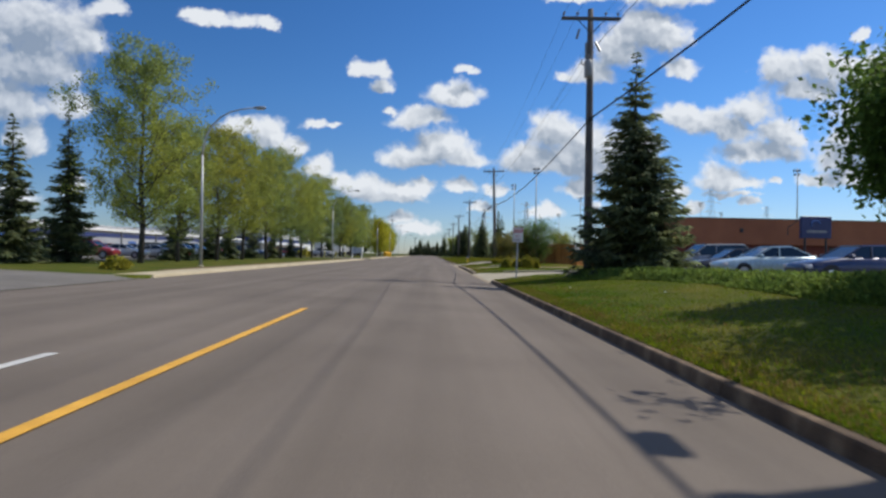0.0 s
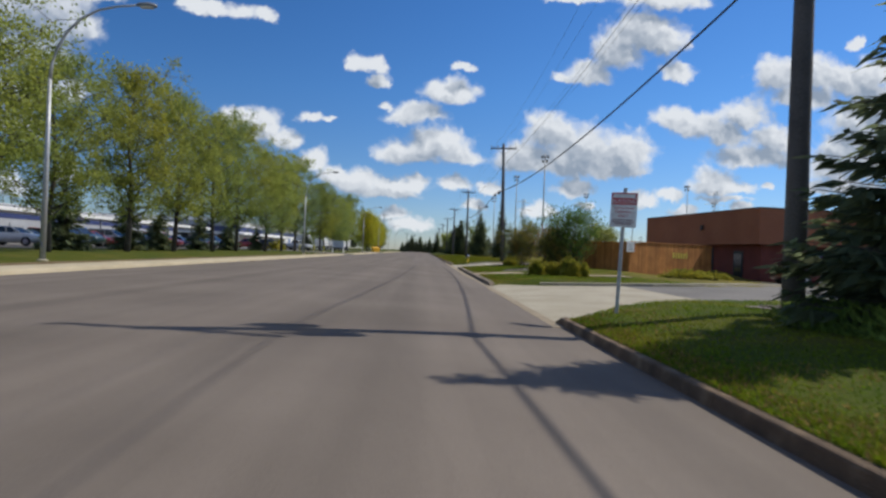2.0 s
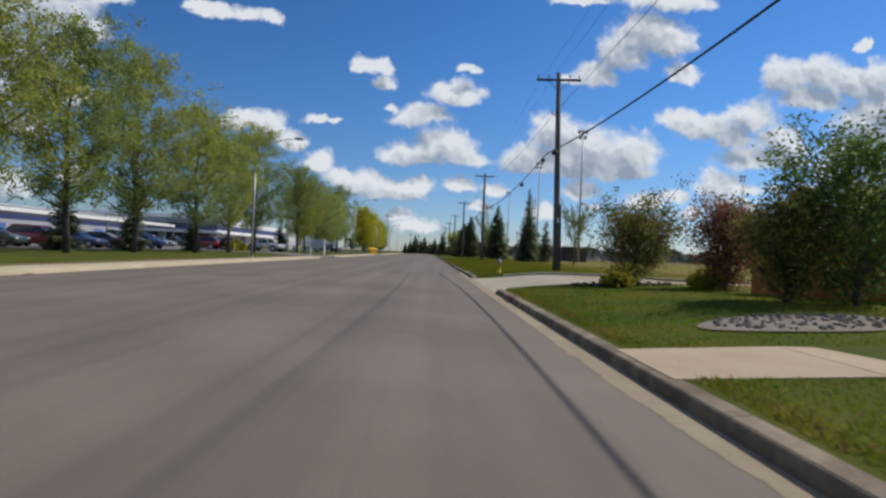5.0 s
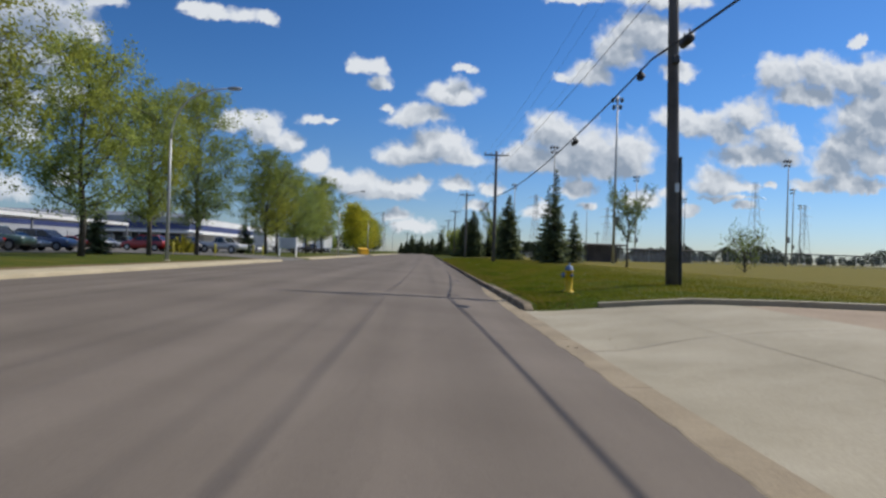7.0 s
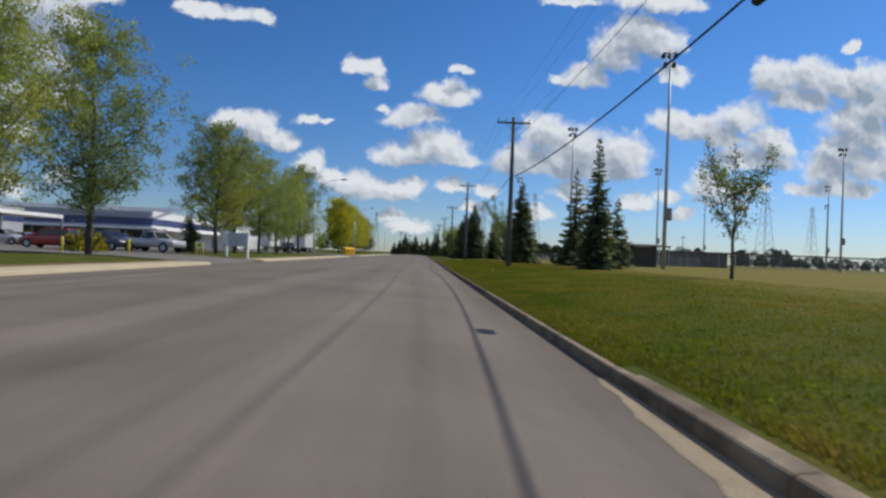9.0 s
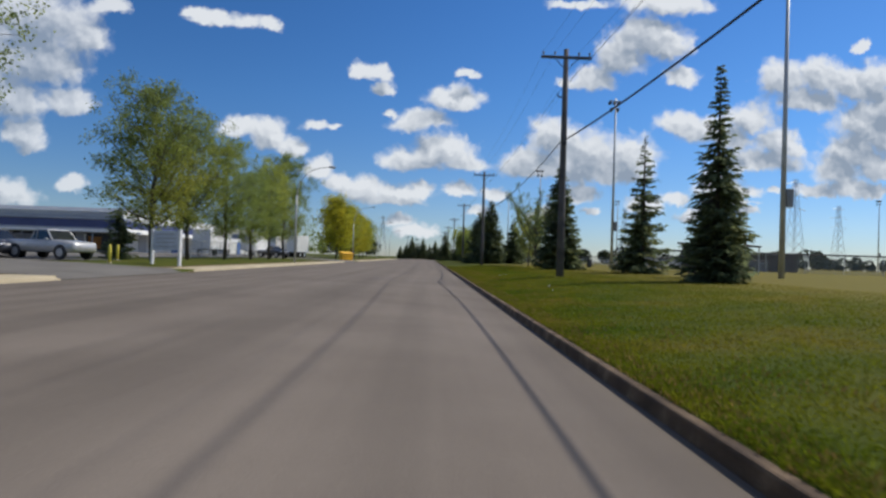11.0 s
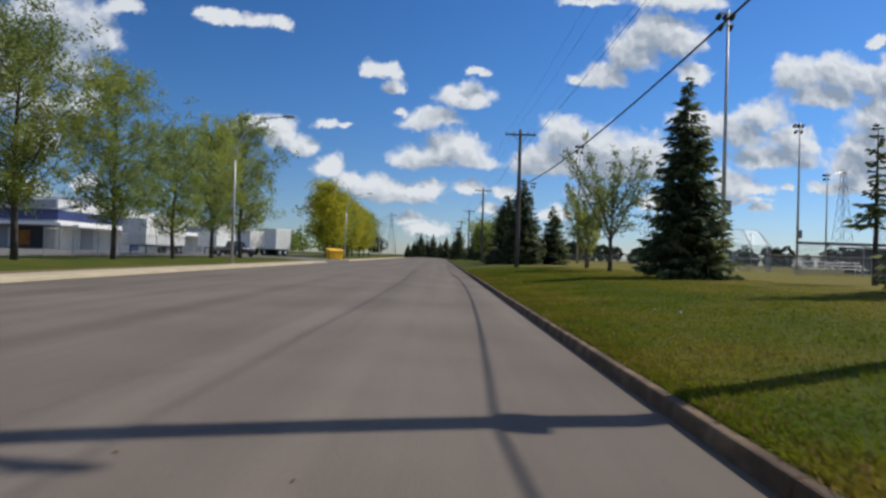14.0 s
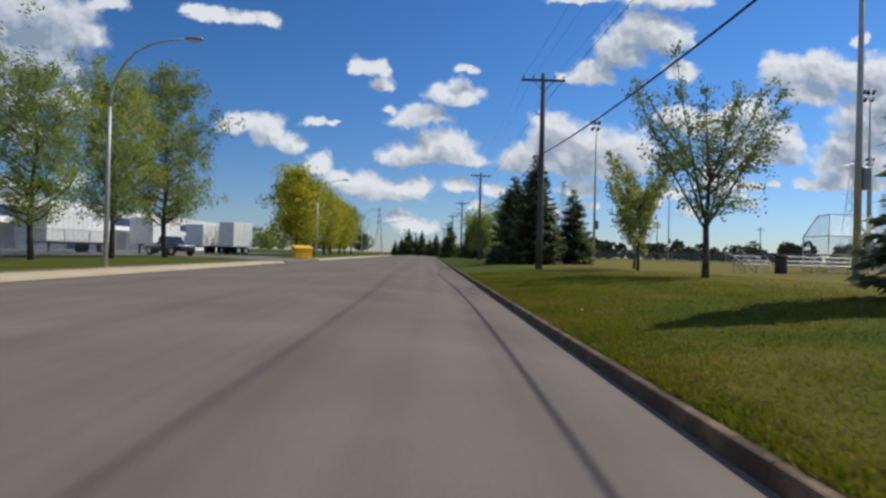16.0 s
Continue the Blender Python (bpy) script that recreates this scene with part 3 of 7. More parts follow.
# ---- mesh tools ----
class Shape:
    """Collects corners and faces of one mesh."""

    def __init__(self):
        self.v, self.f = [], []

    def add(self, verts, faces):
        k = len(self.v)
        self.v += [tuple(p) for p in verts]
        self.f += [tuple(k + i for i in f) for f in faces]
        return self

    def box(self, x0, x1, y0, y1, z0, z1, bevel=0.0):
        if not bevel:
            c = [(x, y, z) for z in (z0, z1) for y in (y0, y1) for x in (x0, x1)]
            return self.add(c, [(0, 2, 3, 1), (4, 5, 7, 6), (0, 1, 5, 4), (1, 3, 7, 5), (3, 2, 6, 7), (2, 0, 4, 6)])
        b = min(bevel, (x1 - x0) / 2.01, (y1 - y0) / 2.01, (z1 - z0) / 2.01)
        def ring(i, z):
            a0, a1, c0, c1 = x0 + i, x1 - i, y0 + i, y1 - i
            return [(a0 + b, c0, z), (a1 - b, c0, z), (a1, c0 + b, z), (a1, c1 - b, z), (a1 - b, c1, z), (a0 + b, c1, z), (a0, c1 - b, z), (a0, c0 + b, z)]
        def shrunk(z):
            return [((p[0] - (x0 + x1) / 2) * (1 - 2 * b / (x1 - x0)) + (x0 + x1) / 2, (p[1] - (y0 + y1) / 2) * (1 - 2 * b / (y1 - y0)) + (y0 + y1) / 2, z) for p in ring(0, z)]
        rings = [shrunk(z0), ring(0, z0 + b), ring(0, z1 - b), shrunk(z1)]
        return self.loft(rings)

    def loft(self, rings, caps=True):
        n = len(rings[0])
        verts = [p for r in rings for p in r]
        faces = [(k * n + i, k * n + (i + 1) % n, (k + 1) * n + (i + 1) % n, (k + 1) * n + i) for k in range(len(rings) - 1) for i in range(n)]
        if caps:
            faces += [tuple(reversed(range(n))), tuple(range((len(rings) - 1) * n, len(rings) * n))]
        return self.add(verts, faces)

    def tube(self, path, radii, sides=8, caps=True):
        """A round bar along a path; one radius, or one for each point."""
        path = [Vector(p) for p in path]
        if isinstance(radii, (int, float)):
            radii = [radii] * len(path)
        rings = []
        for i, p in enumerate(path):
            way = (path[min(i + 1, len(path) - 1)] - path[max(i - 1, 0)]).normalized()
            side = way.cross(Vector((0, 0, 1)) if abs(way.z) < 0.95 else Vector((0, 1, 0))).normalized()
            up = side.cross(way)
            rings.append([p + radii[i] * (math.cos(2 * math.pi * k / sides) * side + math.sin(2 * math.pi * k / sides) * up) for k in range(sides)])
        return self.loft(rings, caps)

    def lathe(self, profile, at=(0, 0, 0), sides=16):
        """Turns (radius, height) pairs round an upright axis."""
        rings = [[(at[0] + r * math.cos(2 * math.pi * k / sides), at[1] + r * math.sin(2 * math.pi * k / sides), at[2] + z) for k in range(sides)] for r, z in profile]
        return self.loft(rings)

    def turned(self, m):
        self.v = [tuple(m @ Vector(p)) for p in self.v]
        return self

    def mesh(self, name, mat, smooth=False):
        me = bpy.data.meshes.new(name)
        me.from_pydata(self.v, [], self.f)
        me.materials.append(mat)
        if smooth:
            me.shade_smooth()
        me.update()
        return me


def cards(name, centres, ups, sides, mat):
    """Many small four-cornered leaves in one mesh: centre, half length and half width vectors (numpy)."""
    n = len(centres)
    v = np.empty((n, 4, 3), np.float32)
    v[:, 0], v[:, 1], v[:, 2], v[:, 3] = centres - ups, centres + sides - 0.1 * ups, centres + ups, centres - sides - 0.1 * ups
    me = bpy.data.meshes.new(name)
    me.vertices.add(4 * n)
    me.vertices.foreach_set("co", v.ravel())
    me.loops.add(4 * n)
    me.loops.foreach_set("vertex_index", np.arange(4 * n, dtype=np.int32))
    me.polygons.add(n)
    me.polygons.foreach_set("loop_start", np.arange(0, 4 * n, 4, dtype=np.int32))
    me.materials.append(mat)
    me.update(calc_edges=True)
    return me


def part(name, shape, mat, parent, label="", smooth=False):
    """One mesh object under a thing or a part."""
    ob = new(name, shape.mesh(name, mat, smooth) if isinstance(shape, Shape) else shape)
    ob.parent = parent
    return tagged(ob, label)


def single(name, shape, mat, label, category, group="", kind="", smooth=False):
    """A thing of one mesh."""
    return tagged(new(name, shape.mesh(name, mat, smooth) if isinstance(shape, Shape) else shape), label, category, group, kind)


def thing(name, m, label, category, group=""):
    ob = new(name)
    ob.empty_display_size = 0.3
    ob.matrix_world = m
    return tagged(ob, label, category, group)


def smoothstep(a, b, x):
    t = min(max((x - a) / (b - a), 0), 1)
    return t * t * (3 - 2 * t)


# ---- ground, road and driveways ----
ROAD_L, ROAD_R = -12.0, 1.96
LAWN_R = ((1.96, 0.115), (2.12, 0.135), (6.0, 0.42), (12.0, 0.52), (20.0, 0.60), (60.0, 0.70), (3000.0, 0.70))
LAWN_L = ((12.0, 0.12), (13.75, 0.135), (18.0, 0.30), (3000.0, 0.30))


def along(table, x):
    for (a, p), (b, q) in zip(table, table[1:]):
        if x <= b:
            return p + (q - p) * max(0, (x - a) / (b - a))
    return table[-1][1]


# each driveway: near and far edge against the distance from the road's middle
DRIVES = {
    "drive_1": (((1.9, 26.0), (2.1, 25.6), (2.4, 26.0), (2.75, 26.55), (3.4, 27.5), (4.2, 28.2), (5.4, 29.0), (7.3, 30.0), (9.5, 30.8), (11.0, 30.4), (12.5, 28.0), (60, 28.0)), ((1.9, 37.3), (2.13, 37.35), (2.4, 38.2), (2.85, 37.9), (3.3, 37.4), (3.8, 37.1), (5.0, 36.8), (6.0, 36.55), (7.5, 36.6), (9.5, 37.4), (12.0, 39.5), (15.0, 42.2), (18.0, 45.0), (60, 45.0))),
    "drive_2": (((1.9, 57.9), (2.15, 57.7), (3.2, 59.0), (3.9, 59.3), (60, 59.6)), ((1.9, 68.4), (2.1, 68.5), (3.4, 68.1), (6.0, 66.5), (9.0, 65.1), (60, 64.6))),
}


# the plots round the first driveway fall away from the road
LOT_DIP = ((6.0, 0.27), (9.0, 0.31), (14.0, 0.26), (18.0, 0.10), (24.0, -0.10), (60.0, -0.10))


def lawn_z(x, y):
    if x >= ROAD_R:
        low = smoothstep(8, 10, x) * (1 - smoothstep(38, 44, y))
        z = along(LAWN_R, x) * (1 - low) + 0.36 * low
        far_end = 49 + 9 * smoothstep(9, 14, x)
        z += (min(z, along(LOT_DIP, x)) - z) * smoothstep(3, 7, x) * smoothstep(20, 25, y) * (1 - smoothstep(far_end - 6, far_end, y))
        return z + 0.03 * noise.noise((x * 0.15, y * 0.15, 0)) * smoothstep(2.2, 6, x)
    if x <= ROAD_L - 0.12:
        return along(LAWN_L, -x)
    return -0.08


DRIVE_1_Z = ((1.9, 0.008), (2.6, 0.03), (3.4, 0.07), (4.5, 0.12), (6.0, 0.18), (8.0, 0.23), (10.0, 0.25), (12.0, 0.24), (15.0, 0.18), (18.0, 0.08), (24.0, -0.10), (60.0, -0.10))


def drive_z(x, name="drive_2"):
    if name == "drive_1":
        return along(DRIVE_1_Z, x)
    return 0.008 + (along(LAWN_R, 5.5) - 0.02 - 0.008) * smoothstep(0, 1, (x - 1.9) / 3.6) if x < 5.5 else lawn_z(x, 10) - 0.02


def ground_z(x, y):
    z = lawn_z(x, y)
    if x > ROAD_R:
        for name, (near, far) in DRIVES.items():
            a, b = along(near, x), along(far, x)
            s = smoothstep(a - 0.4, a + 0.1, y) * (1 - smoothstep(b - 0.1, b + 0.4, y))
            z += s * (drive_z(x, name) - 0.02 - z) * (1 if x < 40 else 0)
    return z


def road_z(x):
    """The road's crown, highest along the middle."""
    return 0.24 * max(0.0, 1 - ((x + 5.02) / 6.68) ** 2)


def steps(*runs):
    out = []
    for a, b, d in runs:
        k = max(1, round((b - a) / d))
        out += [a + (b - a) * i / k for i in range(k)]
    return out + [runs[-1][1]]


def make_ground():
    xs = steps((-2500, -500, 500), (-500, -60, 110), (-60, -20, 8), (-20, -13.75, 1.5), (-13.75, -12.14, 1.61), (-12.14, -12.09, 0.05), (-12.09, 1.94, 6.92), (1.94, 2.02, 0.08), (2.02, 2.11, 0.09), (2.11, 8, 0.3), (8, 24, 1.6), (24, 60, 9), (60, 500, 110), (500, 2500, 500))
    ys = steps((-300, -20, 40), (-20, 24, 2), (24, 39, 0.3), (39, 56, 2), (56, 70, 0.3), (70, 200, 2.5), (200, 400, 20), (400, 3400, 500))
    s = Shape()
    def sunk(x, y):
        """The soil under the paved entrances of the far side."""
        return 0.25 if -25.5 < x < -12 and any(a < y < b for a, b in ((109, 120), (180.5, 194.5), (13.5, 25))) else 0.0

    s.v = [(x, y, ground_z(x, y) - sunk(x, y)) for y in ys for x in xs]
    n = len(xs)
    s.f = [(j * n + i, j * n + i + 1, (j + 1) * n + i + 1, (j + 1) * n + i) for j in range(len(ys) - 1) for i in range(n - 1)]
    single("ground", s, GROUND, "mown green lawn with yellowed dry patches beside the road", "lawn", kind="structure", smooth=True)


make_ground()

s = Shape()
xs, ys = [ROAD_L, -11.7] + [-11.7 + 13.36 * k / 24 for k in range(1, 25)] + [ROAD_R], steps((-120, 330, 15), (330, 520, 30))
top = [(x, y, road_z(x)) for y in ys for x in xs]
n = len(xs)
s.add(top, [(j * n + i, j * n + i + 1, (j + 1) * n + i + 1, (j + 1) * n + i) for j in range(len(ys) - 1) for i in range(n - 1)])
s.box(ROAD_L, ROAD_R, -120, 520, -0.07, -0.012)
single("road", s, ASPHALT, "wide worn grey asphalt road with wheel paths and cracks", "road", kind="structure", smooth=True)


def strip(name, x0, x1, y0, y1, z, mat, label, category):
    s = Shape().box(x0, x1, y0, y1, z - 0.003, z)
    return single(name, s, mat, label, category, kind="structure")


strip("lane_line", -2.62, -2.51, -30, 10.6, road_z(-2.6) + 0.009, LINE_Y, "solid yellow painted centre line on the asphalt", "road marking")
for y0 in (-11.0, -2.0):
    strip("lane_line", -3.82, -3.71, y0, y0 + (7.6 if y0 > -5 else 6), road_z(-3.8) + 0.008, LINE_W, "white painted lane dash on the asphalt", "road marking")


JOINED = (77.5, 89.5)


def curb(y0, y1, x, side, name="curb", mat=None):
    """Concrete kerb pieces about 3 m long with a battered face and rounded top edge; side 1: lawn to the right."""
    parent = thing(name, pose(x, y0, 0), "weathered concrete kerb with cast joints between road and lawn", "kerb")
    parent["kind"] = "structure"
    n = max(1, round((y1 - y0) / 3.0))
    made = {}
    for k in range(n):
        a, b = (y1 - y0) * k / n + 0.006, (y1 - y0) * (k + 1) / n - 0.006
        tip0, tip1 = k == 0 and y0 > -30 and y0 not in JOINED, k == n - 1 and y1 not in JOINED
        key = (tip0, tip1, k == n - 1)
        if key not in made:
            prof = [(-0.0, -0.07), (0.0, 0.0), (0.016, 0.100), (0.026, 0.118), (0.042, 0.125), (0.15, 0.130), (0.158, 0.12), (0.16, -0.07)]
            base = prof
            if mat is PALECURB:
                prof = prof[:4] + [(0.042, 0.130), (0.185, 0.146), (0.195, 0.141), (0.197, -0.07)]
            rings = []
            for q in ([0, 0.35] if tip0 else [0]) + [(b - a) / 2] + ([b - a - 0.35, b - a] if tip1 else [b - a]):
                low = 0.25 if (tip0 and q == 0) or (tip1 and q == b - a) else 1.0
                shape = base if q == b - a and y1 in JOINED and k == n - 1 else prof
                rings.append([(side * px, q, pz if pz <= 0 else pz * low) for px, pz in shape])
            sh = Shape().loft(rings)
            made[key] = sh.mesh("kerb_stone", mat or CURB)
        piece = new("kerb_stone", made[key])
        piece.parent, piece.location = parent, (0, a, 0)
    return parent


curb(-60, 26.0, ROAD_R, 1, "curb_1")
curb(37.1, 57.9, ROAD_R, 1, "curb_2", PALECURB)
curb(68.5, 77.5, ROAD_R, 1, "curb_3", PALECURB)
curb(77.5, 89.5, ROAD_R, 1, "curb_7", MIDCURB)
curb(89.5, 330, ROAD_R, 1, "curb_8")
for k, (y0, y1) in enumerate(((26.5, 108.5), (120.5, 179), (196, 330))):
    curb(y0, y1, ROAD_L, -1, "curb_%d" % (k + 4), WALK)
    walk_parent = thing("sidewalk_%d" % (k + 1), pose(0, 0, 0), "pale concrete walk behind the far kerb, sunlit", "sidewalk")
    walk_parent["kind"] = "structure"
    count = round((y1 - y0) / 3.0)
    long = (y1 - y0) / count
    flag = Shape().box(-13.75, -12.165, 0.006, long - 0.006, 0.05, 0.138, 0.008).mesh("slab", WALK)
    for j in range(count):
        piece = new("slab", flag)
        piece.parent, piece.location = walk_parent, (0, y0 + j * long, 0.003 * (j * 7 % 3))

# concrete gutter pan beside the near kerb, cast in lengths
gutter = thing("gutter", pose(0, 0, 0), "narrow pale concrete gutter along the kerb", "gutter")
gutter["kind"] = "structure"


def gutter_length(y0, y1):
    """A cast length whose road edge wanders where the asphalt laps over it."""
    n = max(2, round((y1 - y0) / 0.16))
    rings = []
    for k in range(n + 1):
        y = y0 + (y1 - y0) * k / n
        x = (1.655 if y > 45 else 1.655 + 0.13 * smoothstep(45, 40, y) if y > 40 else 1.785) + 0.04 * noise.noise((y * 0.5, 4.0, 0)) + 0.045 * noise.noise((y * 2.6, 1.0, 0)) + 0.03 * noise.noise((y * 9.0, 2.0, 0))
        x += 0.16 * smoothstep(74.0, 77.4, y)
        rings.append([(x, y, -0.05), (1.9595, y, -0.05), (1.9595, y, drive_z(1.957) + 0.0037), (x + 0.02, y, 0.0065), (x, y, 0.002)])
    return Shape().loft(rings)


for a, b in ((25.2, 37.1), (37.1, 58), (58, 68.2), (68.2, 77.5)):
    y = a
    while y < b - 0.1:
        e = min(y + 3.1, b)
        part("gutter_length", gutter_length(y + 0.004, e - 0.004), GUTTER, gutter)
        y = e


def drive(name, x_joint, x_end, slabs_x, slabs_y):
    """A concrete apron of cast slabs with open joints, then asphalt."""
    near, far = DRIVES[name]
    slab_parent = thing("driveway_" + name[-1], pose(0, 0, 0), "pale concrete driveway apron with joints and tyre marks", "driveway")
    slab_parent["kind"] = "structure"

    def patch(x0, x1, f0, f1, mat, nm, lift):
        sh = Shape()
        nx, ny = max(2, round((x1 - x0) / 0.35)), 6
        pts = []
        for i in range(nx + 1):
            x = x0 + (x1 - x0) * i / nx
            a, b = along(near, x), along(far, x)
            for j in range(ny + 1):
                pts.append((x, a + (b - a) * (f0 + (f1 - f0) * j / ny), drive_z(x, name) + lift))
        sh.add(pts, [(i * (ny + 1) + j, (i + 1) * (ny + 1) + j, (i + 1) * (ny + 1) + j + 1, i * (ny + 1) + j + 1) for i in range(nx) for j in range(ny)])
        part(nm, sh, mat, slab_parent, smooth=True)
    gap = 0.008
    for i in range(slabs_x):
        for j in range(slabs_y):
            x0, x1 = 1.957 + (x_joint - 1.957) * i / slabs_x, 1.957 + (x_joint - 1.957) * (i + 1) / slabs_x
            patch(x0, x1 - gap, j / slabs_y + 0.0012, (j + 1) / slabs_y - 0.0012, CONCRETE, "slab", 0.004)
    patch(1.957, x_joint, 0.002, 0.998, GUTTER, "bedding", -0.008)
    patch(x_joint, x_end, 0.0, 1.0, LOT if name == "drive_1" else TANLOT, "lot_paving", 0.0)


drive("drive_1", 6.5, 40, 1, 2)
drive("drive_2", 5.6, 18, 2, 2)

# ---- utility line ----
POLES = [(7.1, -38.0), (6.55, 5.0), (5.87, 25.6), (6.82, 73.1), (6.38, 116.95), (6.2, 160.0), (6.2, 203.0), (6.1, 246.0), (5.8, 289.0), (5.7, 332.0), (5.6, 375.0)]
POLE_H, CABLE_H = 10.9, 6.75
CABLE_OFF = {1: -0.1, 2: 0.14, 3: -0.66, 4: -0.06, 5: 0.1}


def utility_pole(k, x, y):
    z = ground_z(x, y)
    label = "tall dark weathered wooden utility pole with crossarm on the lawn"
    if k == 2:
        label = "wooden utility pole with grey transformer beside the large spruce"
    if k == 3:
        label = "wooden utility pole with black cable riser near the hydrant"
    p = thing("utility_pole", pose(x, y, z, 0, -1.4 if k == 3 else 0, random.uniform(-3, 3)), label, "utility pole", "utility poles along the road")
    part("pole", Shape().tube([(0, 0, -0.5), (0, 0, 3), (0, 0, 7), (0, 0, POLE_H - z + 0.3)], [0.185, 0.17, 0.145, 0.115], 14), POLEWOOD, p, smooth=True)
    top = POLE_H - z
    part("crossarm", Shape().box(-1.2, 1.2, -0.16, -0.05, top - 0.18, top - 0.05, 0.015), POLEWOOD, p)
    for dx in (-1.1, -0.55, 0.6, 1.1):
        part("insulator", Shape().lathe([(0.015, -0.05), (0.02, 0.04), (0.05, 0.05), (0.045, 0.08), (0.06, 0.09), (0.05, 0.13), (0.02, 0.15)], (dx, -0.1, top), 10), PORCELAIN, p, smooth=True)
    for sx in (-1, 1):
        part("brace", Shape().tube([(sx * 0.62, -0.17, top - 0.12), (0, -0.15, top - 0.75)], 0.018, 6), DARKMETAL, p)
    part("cable_clamp", Shape().box(-0.1, 0.1, -0.26, 0.2, CABLE_H - z - 0.14, CABLE_H - z + 0.08, 0.02), DARKMETAL, p)
    part("neutral_bracket", Shape().tube([(-0.1, 0, 8.9 - z), (-0.32, 0, 8.95 - z), (-0.34, 0, 9.1 - z)], 0.03, 6), DARKMETAL, p)
    if k == 2:
        for dx, dy, low in ((-0.16, -0.42, 8.0), (0.05, 0.40, 9.0)):
            can = part("transformer", Shape().lathe([(0.02, 0), (0.15, 0.0), (0.17, 0.04), (0.17, 0.62), (0.14, 0.68), (0.04, 0.70)], (dx, dy, low), 16), GREYPAINT, p, "grey transformer can", True)
            part("bushing", Shape().lathe([(0.03, 0), (0.055, 0.05), (0.03, 0.1), (0.055, 0.15), (0.02, 0.25)], (dx, dy, low + 0.68), 8), PORCELAIN, can)
            part("hanger", Shape().tube([(dx, dy, low + 0.4), (0, 0, low + 0.4)], 0.04, 6), DARKMETAL, can)
        part("fuse_cutout", Shape().tube([(0.15, -0.2, top - 1.1), (0.32, -0.32, top - 1.5)], 0.045, 8), PORCELAIN, p)
        part("fuse_cutout", Shape().tube([(-0.5, -0.2, top - 0.6), (-0.62, -0.32, top - 1.0)], 0.045, 8), PORCELAIN, p)
    if k == 3:
        part("cable_riser", Shape().tube([(0.20, -0.06, -0.2), (0.19, -0.05, 3.6)], 0.055, 10), RUBBER, p, "black plastic cable guard")
        part("marker_plate", Shape().box(0.0, 0.12, -0.19, -0.175, 2.6, 2.85, 0.003), ALU, p)
    return p


for k, (x, y) in enumerate(POLES):
    utility_pole(k, x, y)


def overhead(name, dx, height, sag, radius, label, off=None):
    """One line over all the poles, hanging between them."""
    s = Shape()
    path = []
    line = [(x + (off or {}).get(k, 0), y) for k, (x, y) in enumerate(POLES)]
    for (x0, y0), (x1, y1) in zip(line, line[1:]):
        for i in range(24):
            t = i / 24
            path.append((x0 + (x1 - x0) * t + dx, y0 + (y1 - y0) * t - 0.1, height - 4 * sag * ((y1 - y0) / 45) ** 2 * t * (1 - t)))
    path.append((POLES[-1][0] + dx, POLES[-1][1], height))
    return single(name, s.tube(path, radius, 6), RUBBER, label, "cable", "overhead lines")


for dx in (-1.1, -0.55, 0.6, 1.1):
    overhead("power_line", dx, POLE_H + 0.14, 0.75, 0.0045, "thin power line strung between pole crossarms")
overhead("neutral_line", -0.34, 9.1, 0.45, 0.009, "thin neutral line strung on the utility poles")
overhead("telephone_cable", -0.12, CABLE_H, 0.75, 0.021, "thick black telephone cable bundle slung between poles", CABLE_OFF)
overhead("telephone_cable", -0.14, CABLE_H - 0.05, 0.75, 0.009, "black telephone cable slung under the main bundle", CABLE_OFF)


def splice_box(x, y, z, size):
    p = thing("splice_box", pose(x, y, z), "black cable splice box hanging from the telephone cable", "junction box")
    part("case", Shape().tube([(0, -size, -0.16), (0, -size * 0.86, -0.17), (0, size * 0.86, -0.19), (0, size, -0.18)], [0.05, 0.11, 0.11, 0.05], 10), RUBBER, p, smooth=True)
    for q in (-0.6, 0.6):
        part("hanger", Shape().tube([(0, q * size, -0.1), (0, q * size, 0.05)], 0.02, 6), DARKMETAL, p)


for bx, by, bz, size in ((6.15, 82.7, 6.27, 0.30), (6.02, 70.6, 6.62, 0.26), (6.06, 74.0, 6.70, 0.09), (6.33, 5.9, 6.72, 0.25)):
    splice_box(bx, by, bz, size)


